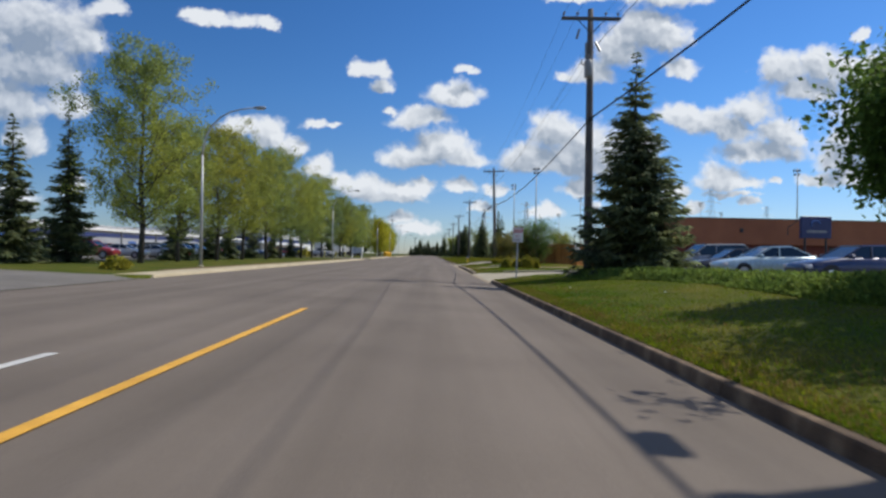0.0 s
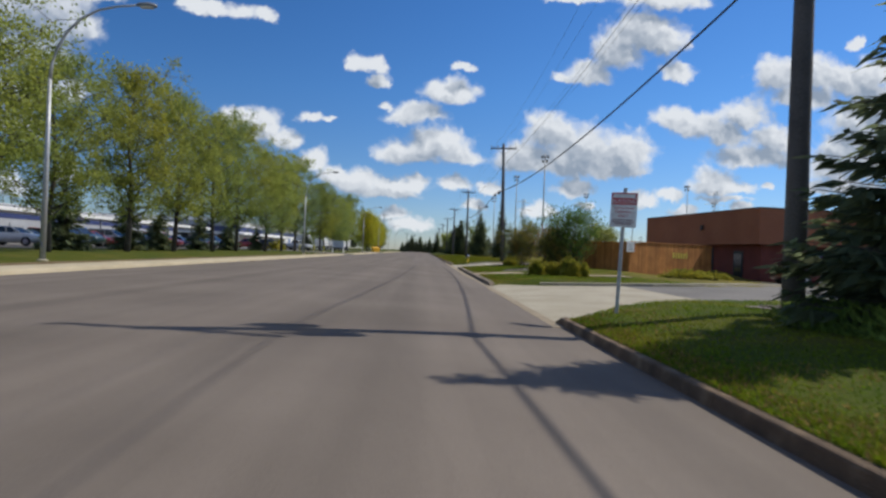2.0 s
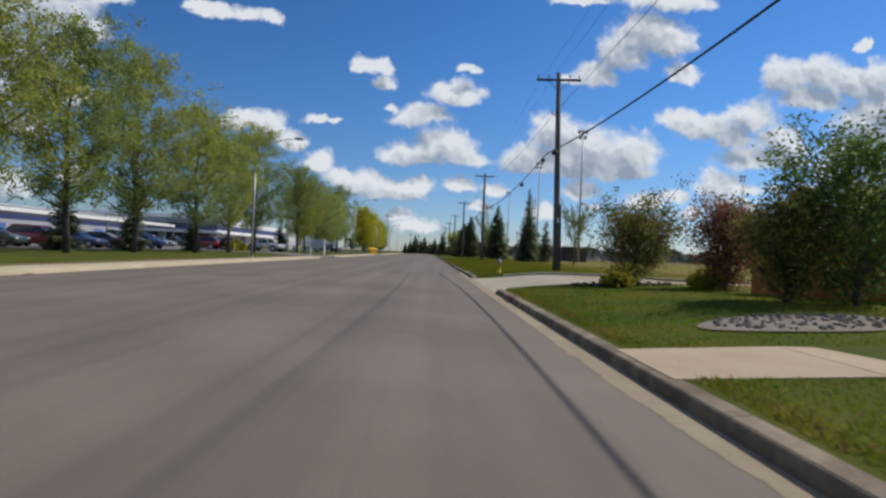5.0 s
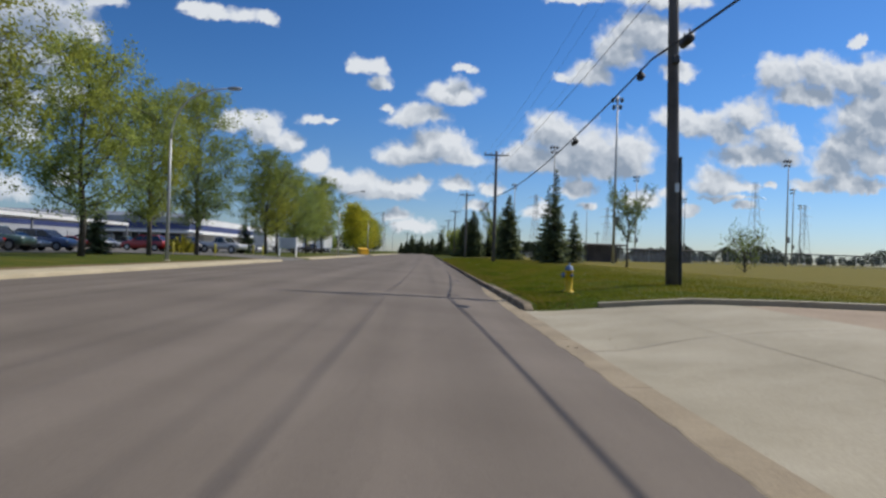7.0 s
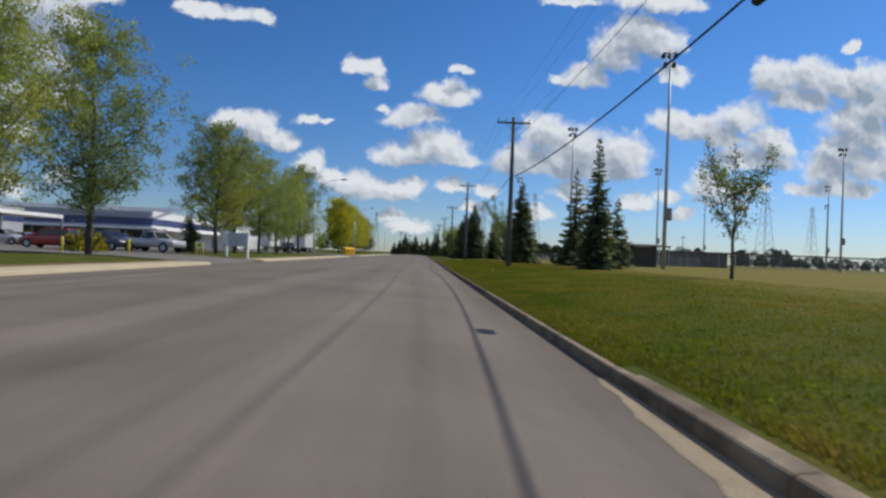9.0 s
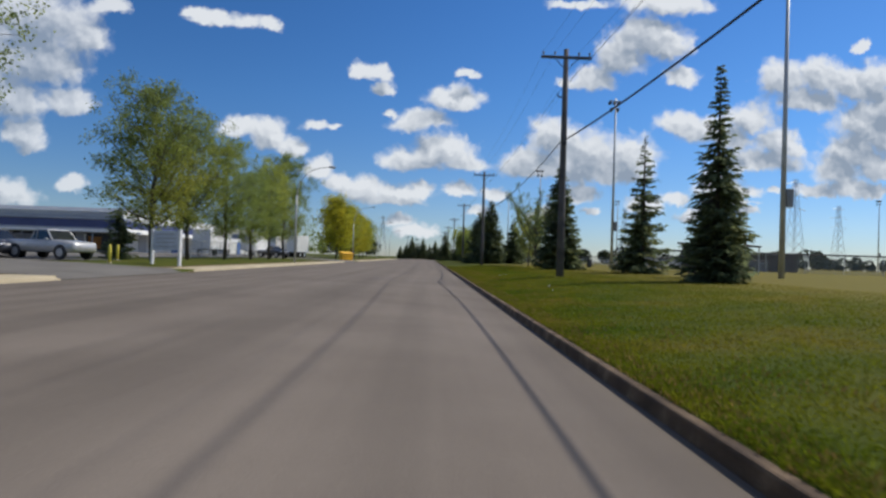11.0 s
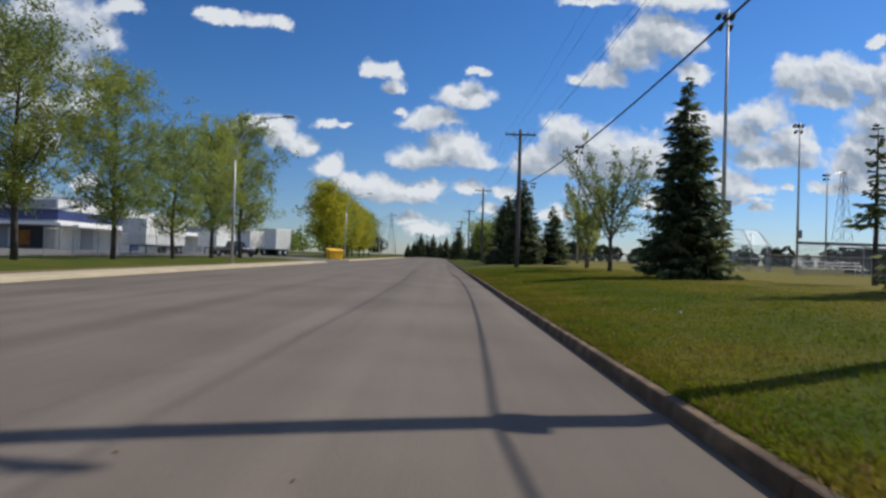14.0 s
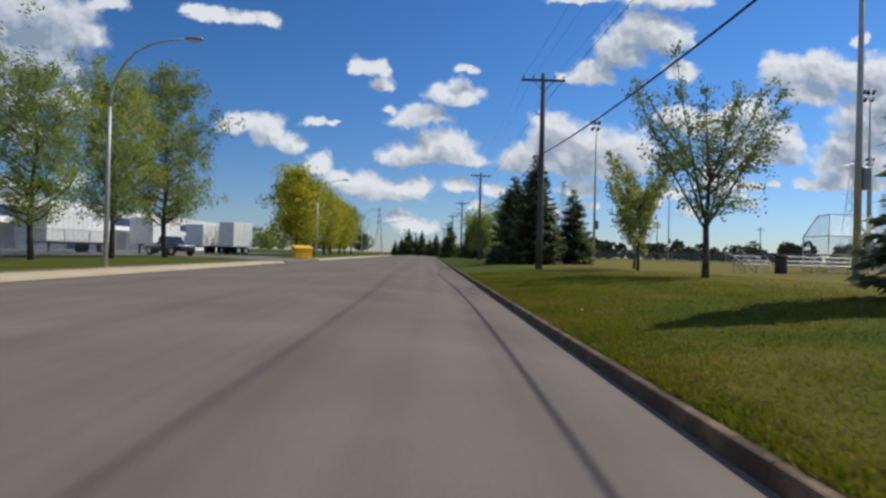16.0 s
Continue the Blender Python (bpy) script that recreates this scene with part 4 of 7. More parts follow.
# ---- street lamps ----
def street_lamp(x, y):
    z = ground_z(x, y)
    p = thing("street_lamp", pose(x, y, z), "tall galvanised street lamp with curved arm on the verge", "street lamp", "street lamps along the road")
    part("base_plate", Shape().lathe([(0.2, -0.1), (0.2, 0.04), (0.15, 0.07)], (0, 0, 0), 12), CONCRETE, p)
    part("pole", Shape().tube([(0, 0, 0.02), (0, 0, 4), (0, 0, 7.0)], [0.105, 0.088, 0.068], 12), GALV, p, smooth=True)
    arm = [(0.0, 0, 6.9), (0.05, 0, 7.5), (0.22, 0.01, 8.15), (0.55, 0.03, 8.8), (1.05, 0.05, 9.35), (1.7, 0.07, 9.72), (2.4, 0.09, 9.9), (3.2, 0.1, 9.99)]
    part("arm", Shape().tube(arm, [0.066, 0.063, 0.06, 0.055, 0.05, 0.044, 0.04, 0.036], 10), GALV, p, smooth=True)
    head = part("lamp_head", Shape().loft([[(3.1 + q, 0.1 + w * math.cos(a), 9.99 + h * math.sin(a) * (1 if math.sin(a) > 0 else 0.55)) for a in [2 * math.pi * k / 12 for k in range(12)]] for q, w, h in ((0, 0.05, 0.05), (0.12, 0.13, 0.10), (0.45, 0.17, 0.13), (0.72, 0.13, 0.09), (0.8, 0.04, 0.03))]), GREYPAINT, p, smooth=True)
    part("lens", Shape().box(3.25, 3.75, -0.02, 0.22, 9.90, 9.94, 0.01), LAMPGLASS, head)
    part("hand_hole", Shape().box(-0.04, 0.04, -0.112, -0.095, 0.5, 0.75, 0.004), GREYPAINT, p)


for x, y in ((-14.9, -14), (-14.9, 39.8), (-14.9, 92.0), (-13.7, 152.8), (-14.2, 206), (-14.2, 259), (-14.2, 312)):
    street_lamp(x, y)


# ---- trees ----
def unit(a):
    return a / np.maximum(np.linalg.norm(a, axis=-1, keepdims=True), 1e-6)


def leaf_cloud(rng, centres, per, spread, size, mat, name="crown", droop=0.3):
    """Leaves scattered round twig ends."""
    c = np.repeat(np.asarray(centres, float), per, axis=0)
    c = c + rng.normal(size=c.shape) * spread
    way = unit(rng.normal(size=c.shape) + np.array([0, 0, -droop]))
    other = unit(np.cross(way, rng.normal(size=c.shape)))
    s = size * rng.uniform(0.6, 1.3, size=(len(c), 1))
    return cards(name, c, way * s, other * s * 0.62, mat)


def leafy_tree(seed, height, bare, radius, mat, label, m, bark=BARK, trunk=0.16, per=26, limbs=26, size=0.13, shape=0.5, spread=0.34, group="", name="poplar_tree", lean=0.0, fork=0.0):
    """Trunk with limbs and twigs; the crown's outline swells at the share `shape` of its height."""
    rng = np.random.default_rng(seed)
    root = thing(name, m, label, "tree", group)
    wood = Shape()
    bend = rng.normal(size=(6, 2)) * 0.12 * height / 12
    spine = [np.array([bend[i, 0] * (i > 0) + lean * i / 5, bend[i, 1] * (i > 0), height * i / 5 * 0.97 - (0.3 if i == 0 else 0)]) for i in range(6)]
    wood.tube([tuple(p) for p in spine], [trunk * 1.25, trunk, trunk * 0.8, trunk * 0.55, trunk * 0.3, trunk * 0.08], 9)
    ends = []

    def at(h):
        q = min(max(h / (height * 0.97), 0), 0.999) * 5
        i = int(q)
        return spine[i] * (1 - q + i) + spine[i + 1] * (q - i)

    for k in range(limbs):
        t = (k + rng.uniform(0, 1)) / limbs
        z0 = bare + (height - bare) * (t ** 1.15) * 0.9
        turn = k * 2.4 + rng.uniform(-0.5, 0.5)
        share = (z0 - bare) / (height - bare)
        full = radius * (math.sin(math.pi * min(max((share * 0.86 + 0.12), 0), 1) ** (math.log(0.5) / math.log(max(shape, 0.05)))) ** 0.7)
        reach = full * rng.uniform(0.7, 1.12)
        rise = reach * rng.uniform(0.35, 1.0) + 0.2 + fork * reach
        base = at(z0)
        tip = base + np.array([math.cos(turn) * reach, math.sin(turn) * reach, rise])
        mid = base * 0.5 + tip * 0.5 + np.array([0, 0, -0.12 * reach])
        thick = trunk * (1 - 0.75 * t) * 0.42
        wood.tube([tuple(base), tuple(mid), tuple(tip)], [thick, thick * 0.6, 0.012], 5, False)
        n = max(4, int(3.5 + 3.6 * reach))
        for _ in range(n):
            q = rng.uniform(0.3, 1.05)
            on = base * (1 - q) ** 2 + 2 * mid * q * (1 - q) + tip * q * q if q < 1 else tip
            off = rng.normal(size=3) * 0.30 * reach * (0.5 + 0.5 * q)
            off[2] = off[2] * 0.7 + 0.1
            end = on + off
            ends.append(end)
            if rng.uniform() < 0.45:
                wood.tube([tuple(on), tuple(end)], [0.018, 0.006], 4, False)
    for _ in range(6):
        ends.append(at(height * rng.uniform(0.88, 1.0)) + rng.normal(size=3) * 0.2)
    part("trunk", wood, bark, root, smooth=True)
    part("crown", leaf_cloud(rng, ends, per, spread, size, mat), mat, root)
    return root


def vase_tree(seed, height, fork_z, reach, mat, label, m, trunk=0.09, limbs=8, per=9, size=0.075, name="young_tree"):
    """A short bole that splits into long rising limbs with wispy ends; few leaves on many twigs."""
    rng = np.random.default_rng(seed)
    root = thing(name, m, label, "tree")
    wood = Shape().tube([(0, 0, -0.3), (0.02, 0, fork_z * 0.5), (0, 0.02, fork_z), (0.1, 0, height * 0.5), (0.0, 0.05, height * 0.68)], [trunk * 1.3, trunk, trunk * 0.9, trunk * 0.4, 0.012], 9)
    ends = []
    for k in range(limbs):
        turn = 2 * math.pi * (k + rng.uniform(-0.25, 0.25)) / limbs
        z0 = fork_z * rng.uniform(0.92, 1.25) if k % 2 else fork_z + rng.uniform(0.2, 0.45) * (height - fork_z)
        far = reach * rng.uniform(0.55, 1.1)
        top = height * rng.uniform(0.72, 1.03)
        base = np.array([0, 0, z0])
        tip = np.array([math.cos(turn) * far, math.sin(turn) * far, top])
        mid = base * 0.5 + tip * 0.5 + np.array([math.cos(turn), math.sin(turn), -0.3]) * 0.12 * far
        thick = trunk * 0.45
        curve = [base * (1 - q) ** 2 + 2 * mid * q * (1 - q) + tip * q * q for q in (0, 0.25, 0.5, 0.75, 1)]
        wood.tube([tuple(p) for p in curve], [thick, thick * 0.75, thick * 0.5, thick * 0.3, 0.006], 5, False)
        for _ in range(34):
            q = rng.uniform(0.10, 1.0)
            on = base * (1 - q) ** 2 + 2 * mid * q * (1 - q) + tip * q * q
            way = unit(rng.normal(size=3) * np.array([1, 1, 0.6]) + np.array([math.cos(turn), math.sin(turn), 0.5]) * 0.6)
            length = rng.uniform(0.3, 1.0) * (1.25 - 0.85 * q) * reach * 0.42
            end = on + way * length
            wood.tube([tuple(on), tuple(end)], [0.012, 0.004], 4, False)
            for w in np.linspace(0.25, 1.0, max(2, int(length / 0.16))):
                ends.append(on + (end - on) * w)
        for q in np.linspace(0.45, 1.0, 12):
            ends.append(base * (1 - q) ** 2 + 2 * mid * q * (1 - q) + tip * q * q)
    part("trunk", wood, BARK, root, smooth=True)
    part("crown", leaf_cloud(rng, ends, per, 0.10, size, mat), mat, root)
    return root


def spruce(seed, height, radius, m, label, group="", bare=0.25, gaps=0.0, density=1.0, name="spruce_tree", tw=0.8, taper=1.0):
    """A cone of drooping boughs with hanging twigs."""
    rng = np.random.default_rng(seed)
    root = thing(name, m, label, "spruce", group)
    wood = Shape().tube([(0, 0, -0.3), (0, 0, height * 0.5), (0, 0, height * 0.985)], [0.018 * height, 0.011 * height, 0.008], 8)
    cs, us, ss = [], [], []
    z = bare
    while z < height * 0.985:
        share = 1 - z / height
        full = radius * (share ** taper) * (1.0 if share < 0.93 else 0.9)
        step = (0.26 + 0.12 * share) * (0.55 + 0.045 * height)
        count = max(4, int(round((5 + 5.5 * full) * density)))
        for b in range(count):
            if rng.uniform() < gaps:
                continue
            turn = rng.uniform(0, 2 * math.pi)
            reach = full * rng.uniform(0.74, 1.08) + 0.08
            z0 = z + rng.uniform(-0.55, 0.55) * step
            way = np.array([math.cos(turn), math.sin(turn), 0])
            drop = (-0.10 - 0.32 * share) * reach * rng.uniform(0.6, 1.3)
            n = max(3, int(reach / (0.16 * tw)))
            q = (np.arange(n) + rng.uniform(0.2, 0.8, n)) / n
            on = np.outer(q * reach, way)
            on[:, 2] += z0 + drop * q + 0.24 * reach * q ** 3
            if reach > 0.7:
                wood.tube([(0, 0, z0), tuple(on[n // 2]), tuple(on[-1])], [0.02 + 0.008 * reach, 0.012, 0.005], 4, False)
            side = np.array([-way[1], way[0], 0])
            for sgn in (-1, 1, 0):
                length = (0.10 + 0.20 * (1 - q[:, None]) * min(reach, 2.2)) * rng.uniform(0.7, 1.3, (n, 1)) if sgn else 0.17 * rng.uniform(0.7, 1.4, (n, 1))
                d = unit(way * rng.uniform(0.45, 0.9, (n, 1)) + side * sgn * rng.uniform(0.6, 1.0, (n, 1)) + np.array([0, 0, 1]) * rng.uniform(-0.75, -0.05, (n, 1)) * (1 if sgn else 0.6))
                length = length * min(1.0, 0.3 + reach)
                cs.append(on + d * length)
                us.append(d * length * 1.12)
                wide = unit(np.cross(d, np.array([0, 0, 1.0]) + 0.6 * rng.normal(size=(n, 3))))
                ss.append(wide * tw * rng.uniform(0.045, 0.085, (n, 1)) * (1 + 0.25 * min(reach, 2)))
        z += step
    part("trunk", wood, BARK, root)
    part("crown", cards("crown", np.concatenate(cs), np.concatenate(us), np.concatenate(ss), NEEDLES), NEEDLES, root)
    return root


def on_ground(x, y, turn=0.0, scale=1.0):
    return Matrix.LocRotScale((x, y, ground_z(x, y)), Euler((0, 0, turn)), (scale, scale, scale))


# row of poplars on the far verge
ROW = "row of poplars on the far verge"
kinds = [leafy_tree(11, 13.9, 2.2, 3.6, POPLAR, "tall poplar with thin yellowing green crown on the verge", on_ground(-19.3, 41.2), group=ROW, limbs=50, per=48, size=0.080, spread=0.23, shape=0.42),
         leafy_tree(12, 12.0, 2.1, 3.2, POPLAR, "poplar with yellow-green crown in the roadside row", on_ground(-19.9, 57.4), group=ROW, limbs=40, per=50, size=0.080, spread=0.23, shape=0.40),
         leafy_tree(13, 12.6, 2.3, 3.3, POPLAR, "poplar with yellow-green crown in the roadside row", on_ground(-20.0, 65.4), group=ROW, limbs=42, per=50, size=0.080, spread=0.23, shape=0.45)]
for k, (y, h) in enumerate(((48.5, 0.86), (73.2, 1.0), (82.0, 0.98), (91.2, 1.0), (100, 0.92), (109.5, 1.0), (132.8, 1.05), (140.9, 0.94), (149.0, 0.84), (156.8, 0.8), (164.8, 0.92), (172.8, 1.0))):
    copy_thing(kinds[(k + 1) % 3], on_ground(-19.8 + random.uniform(-0.5, 0.5), y, random.uniform(0, 6.28), h))
yellow = leafy_tree(15, 11.8, 2.0, 3.6, YELLOWED, "broad poplar turning yellow beside the road", on_ground(-18.5, 214), group=ROW, limbs=40, per=22, size=0.17, shape=0.42, spread=0.4)
for y, h in ((222, 0.9), (239, 0.95), (258, 0.9)):
    copy_thing(yellow, on_ground(-18.8, y, y, h))
for y, h in ((230, 1.0), (248, 1.0), (268, 1.0), (280, 1.0)):
    copy_thing(kinds[1], on_ground(-19, y, y, h * 0.95))

# spruces on the near side
NEAR = "spruces on the lawn"
spruce(21, 8.4, 2.7, on_ground(7.0, 23.2), "large dark green spruce with boughs to the ground by the hedge", density=1.35, gaps=0.14, tw=0.55, taper=1.15)
spruce(22, 8.3, 1.42, on_ground(11.1, 111.0), "slender dark spruce on the park lawn", NEAR, density=1.5, gaps=0.12, taper=1.1)
spruce(23, 8.8, 1.95, on_ground(13.4, 126.2), "thin gappy spruce on the park lawn", NEAR, gaps=0.42, bare=0.3)
spruce(29, 5.3, 1.35, on_ground(14.2, 116.8), "small dark spruce beside the slender one", NEAR, gaps=0.15)
spruce(24, 5.7, 1.1, on_ground(15.4, 132.5), "small thin spruce with bare lower trunk beside a taller one", NEAR, gaps=0.3, bare=2.2)
spruce(25, 8.3, 2.1, on_ground(10.3, 136.6), "dense dark spruce with skirt touching the lawn", NEAR, density=1.5, taper=0.85)
spruce(26, 9.0, 2.7, on_ground(8.6, 176.0), "dense dark spruce in a roadside clump", NEAR, density=1.3, taper=0.8)
spruce(27, 7.6, 2.6, on_ground(7.3, 179.5), "dense dark spruce in a roadside clump", NEAR, density=1.3, taper=0.8)
spruce(28, 6.4, 2.1, on_ground(12.2, 178.5), "smaller dark spruce beside the clump", NEAR, density=1.3, taper=0.8)

# ---- signs, hydrant and litter on the near verge ----
def lettering(text, size, m, mat, parent, name="lettering"):
    """Flat raised letters in the built-in font, as a mesh."""
    curve = bpy.data.curves.new(name, "FONT")
    curve.body, curve.size, curve.extrude, curve.align_x, curve.align_y = text, size, 0.0008, "CENTER", "CENTER"
    tmp = new("lettering_curve", curve)
    me = bpy.data.meshes.new_from_object(tmp.evaluated_get(bpy.context.evaluated_depsgraph_get()))
    bpy.data.objects.remove(tmp)
    bpy.data.curves.remove(curve)
    me.materials.clear()
    me.materials.append(mat)
    ob = new(name, me)
    ob.parent, ob.matrix_local = parent, m
    return ob


def parking_sign():
    x, y = 3.02, 26.0
    p = thing("parking_sign", pose(x, y, ground_z(x, y), 0, 2, -30), "red and white parking sign on a grey steel post in grass", "sign")
    part("post", Shape().box(-0.03, 0.03, -0.015, 0.02, -0.3, 2.16, 0.006), GALV, p)
    plate = part("plate", Shape().box(-0.225, 0.225, -0.034, -0.018, 1.48, 2.08, 0.012), WHITEPAINT, p, "white enamel plate")
    part("header", Shape().box(-0.218, 0.218, -0.037, -0.0345, 1.87, 2.073), SIGNRED, plate, "red header field")
    part("word_bar", Shape().box(-0.19, 0.19, -0.0385, -0.0372, 1.985, 2.05), WHITEPAINT, plate)
    lettering("BUILDING", 0.095, pose(0, -0.0378, 1.925, 90), WHITEPAINT, plate)
    lettering("Tenant & Patron", 0.052, pose(0, -0.0350, 1.815, 90), SIGNRED, plate)
    lettering("PARKING", 0.066, pose(0, -0.0350, 1.745, 90), SIGNRED, plate)
    lettering("ONLY", 0.066, pose(0, -0.0350, 1.675, 90), SIGNRED, plate)
    for k, w in enumerate((0.14, 0.19, 0.17)):
        part("small_print", Shape().box(-w, w, -0.0365, -0.0345, 1.53 + 0.035 * k, 1.545 + 0.035 * k), SIGNINK, plate)
    for z in (1.56, 2.0):
        part("bolt", Shape().tube([(0, -0.034, z), (0, -0.045, z)], 0.012, 8), GALV, plate)


parking_sign()


def hydrant(x, y):
    p = thing("fire_hydrant", pose(x, y, ground_z(x, y), 0, 0, -78) @ Matrix.Scale(0.93, 4), "yellow fire hydrant with blue bonnet and caps on the lawn", "fire hydrant")
    part("barrel", Shape().lathe([(0.15, -0.1), (0.15, 0.035), (0.115, 0.045), (0.105, 0.06), (0.10, 0.30), (0.10, 0.56), (0.125, 0.565), (0.125, 0.60), (0.10, 0.605)], sides=20), YELLOW, p, smooth=True)
    part("bonnet", Shape().lathe([(0.122, 0.6), (0.122, 0.63), (0.105, 0.64), (0.095, 0.69), (0.06, 0.735), (0.03, 0.745)], sides=20), BLUE, p, smooth=True)
    part("operating_nut", Shape().lathe([(0.028, 0.74), (0.028, 0.80), (0.02, 0.81)], sides=5), BLUE, p)
    for way, r, n in (((0, -1, 0), 0.066, "pumper_cap"), ((-1, 0, 0), 0.042, "hose_cap"), ((1, 0, 0), 0.042, "hose_cap")):
        w = Vector(way)
        at = Vector((0, 0, 0.47))
        noz = part("nozzle", Shape().tube([at + w * 0.08, at + w * 0.145], r * 0.86, 14), YELLOW, p)
        cap = part(n, Shape().tube([at + w * 0.135, at + w * 0.15, at + w * 0.19, at + w * 0.2], [r * 0.8, r, r, r * 0.7], 14), BLUE, p)
        part("cap_nut", Shape().tube([at + w * 0.198, at + w * 0.235], 0.02, 5), BLUE, cap)
    for k in range(6):
        a = math.pi * k / 3 + 0.3
        part("flange_bolt", Shape().tube([(0.132 * math.cos(a), 0.132 * math.sin(a), 0.03), (0.132 * math.cos(a), 0.132 * math.sin(a), 0.055)], 0.011, 6), YELLOW, p)


hydrant(3.57, 71.6)

for x, y in ((2.7, 109.6), (4.3, 108.6), (3.9, 105.9), (2.4, 104.8), (4.1, 121.8), (4.3, 121.1), (2.95, 136.6), (3.5, 18.0), (6.6, 82.0), (4.9, 14.4)):
    s = Shape()
    rng = np.random.default_rng(int(x * 100))
    pts = [(0.03 * math.cos(a) * rng.uniform(0.6, 1.2), 0.024 * math.sin(a) * rng.uniform(0.6, 1.2), 0.035 + rng.uniform(0, 0.012)) for a in [2 * math.pi * k / 7 for k in range(7)]]
    s.add(pts + [(0, 0, 0.05)], [(k, (k + 1) % 7, 7) for k in range(7)])
    s.add([(px, py, -0.01) for px, py, pz in pts] + pts, [(k, (k + 1) % 7, 7 + (k + 1) % 7, 7 + k) for k in range(7)])
    ob = single("paper_scrap", s, WHITEPAINT, "crumpled white scrap of paper lying on the lawn", "litter", "paper scraps on the lawn")
    ob.matrix_world = pose(x, y, ground_z(x, y)) @ Matrix.Scale(0.7, 4)

# ---- shrubs and hedge ----
def shrub(x, y, r, h, mat, label, seed, name="shrub", size=0.05, count=2600, group=""):
    rng = np.random.default_rng(seed)
    p = thing(name, on_ground(x, y), label, "shrub", group)
    stems = Shape()
    for k in range(14):
        a, q = rng.uniform(0, 6.28), rng.uniform(0.3, 0.8)
        stems.tube([(0.1 * math.cos(a), 0.1 * math.sin(a), -0.05), (r * q * 0.6 * math.cos(a), r * q * 0.6 * math.sin(a), h * 0.5), (r * q * math.cos(a), r * q * math.sin(a), h * 0.85)], [0.02, 0.014, 0.005], 4, False)
    d = unit(rng.normal(size=(count, 3)))
    d[:, 2] = np.abs(d[:, 2])
    lumps = unit(rng.normal(size=(14, 3)))
    bulge = 0.70 + 0.42 * np.max(d @ lumps.T, axis=1, keepdims=True) ** 6
    c = d * np.array([r, r, h * 0.92]) * bulge * rng.uniform(0.62, 1.05, (count, 1)) ** 0.6
    c[:, 2] += 0.06
    # loose sprays that stand out of the outline
    sprays = 36
    e = unit(rng.normal(size=(sprays, 3)) + np.array([0, 0, 0.9]))
    e[:, 2] = np.abs(e[:, 2])
    q = np.tile(np.linspace(0.75, 1.28, 14), sprays)[:, None]
    c2 = np.repeat(e, 14, axis=0) * np.array([r, r, h]) * q + rng.normal(size=(sprays * 14, 3)) * 0.02
    c, d, count = np.concatenate([c, c2]), np.concatenate([d, np.repeat(e, 14, axis=0)]), count + sprays * 14
    up = unit(d + 0.7 * rng.normal(size=d.shape) + np.array([0, 0, 0.5]))
    w = unit(np.cross(up, rng.normal(size=d.shape)))
    sz = size * rng.uniform(0.7, 1.5, (count, 1))
    part("stem", stems, BARK, p)
    part("foliage", cards("foliage", c, up * sz, w * sz * 0.55, mat), mat, p)
    return p


BED = "rounded shrubs in front of the fence"
for k, (x, y, r, h) in enumerate(((4.55, 42.1, 0.42, 0.66), (5.2, 42.2, 0.33, 0.5), (5.85, 41.9, 0.44, 0.7), (6.4, 42.1, 0.34, 0.56))):
    shrub(x, y, r, h, SPIREA, "rounded yellow-green shrub in a bed before the fence", 40 + k, group=BED, size=0.036, count=5200)
shrub(12.4, 45.7, 1.05, 0.40, SPIREA, "low spreading yellow-green shrub by the cedar fence", 46, size=0.045, count=3200)
shrub(13.8, 45.8, 0.9, 0.32, SPIREA, "low spreading yellow-green shrub by the cedar fence", 47, size=0.045, count=2200)
shrub(5.5, 57.0, 0.55, 0.55, SPIREA, "low yellow-green shrub on the verge", 45, size=0.045, count=1800)
shrub(7.9, 56.6, 0.6, 0.5, SPIREA, "low yellow-green shrub on the verge", 48, size=0.045, count=1800)
for seed, h, r, leaf, label, x, y in ((49, 1.7, 1.2, OLIVE, "dark multi-stemmed bushy tree in a mulch bed by the driveway", 6.4, 58.6),
                                     (50, 1.9, 0.85, REDLEAF, "reddish bushy tree behind the gravel bed", 8.0, 55.9),
                                     (51, 2.75, 1.3, MAPLE, "small bushy multi-stemmed tree beside the cedar fence", 8.0, 50.6),
                                     (53, 1.6, 0.8, OLIVE, "dark bushy tree beside the larger one", 7.0, 51.2),
                                     (52, 1.9, 0.95, PALELEAF, "low bushy tree with pale leaves behind the cedar fence", 10.3, 52.8)):
    leafy_tree(seed, h, 0.1, r, leaf, label, on_ground(x, y), limbs=46, per=40, size=0.042, shape=0.42, spread=0.15, trunk=0.045, name="bushy_tree", fork=0.3)
s = Shape()
outline = [(5.9 + 1.45 * math.cos(a) * (1 + 0.1 * math.sin(3 * a)), 58.15 + 0.8 * math.sin(a)) for a in [2 * math.pi * k / 30 for k in range(30)]]
s.add([(x, y, ground_z(x, y) + 0.03) for x, y in outline] + [(5.9, 58.15, ground_z(5.9, 58.15) + 0.09)], [(k, (k + 1) % 30, 30) for k in range(30)])
for k in range(30):
    x, y = outline[k]
    s.lathe([(0.05, -0.06), (0.07, 0.0), (0.05, 0.05), (0.02, 0.065)], (x, y, ground_z(x, y) + 0.02), 6)
single("mulch_bed", s, MULCH, "dark mulch bed edged with small stones under a bushy tree", "plant bed", kind="stuff")


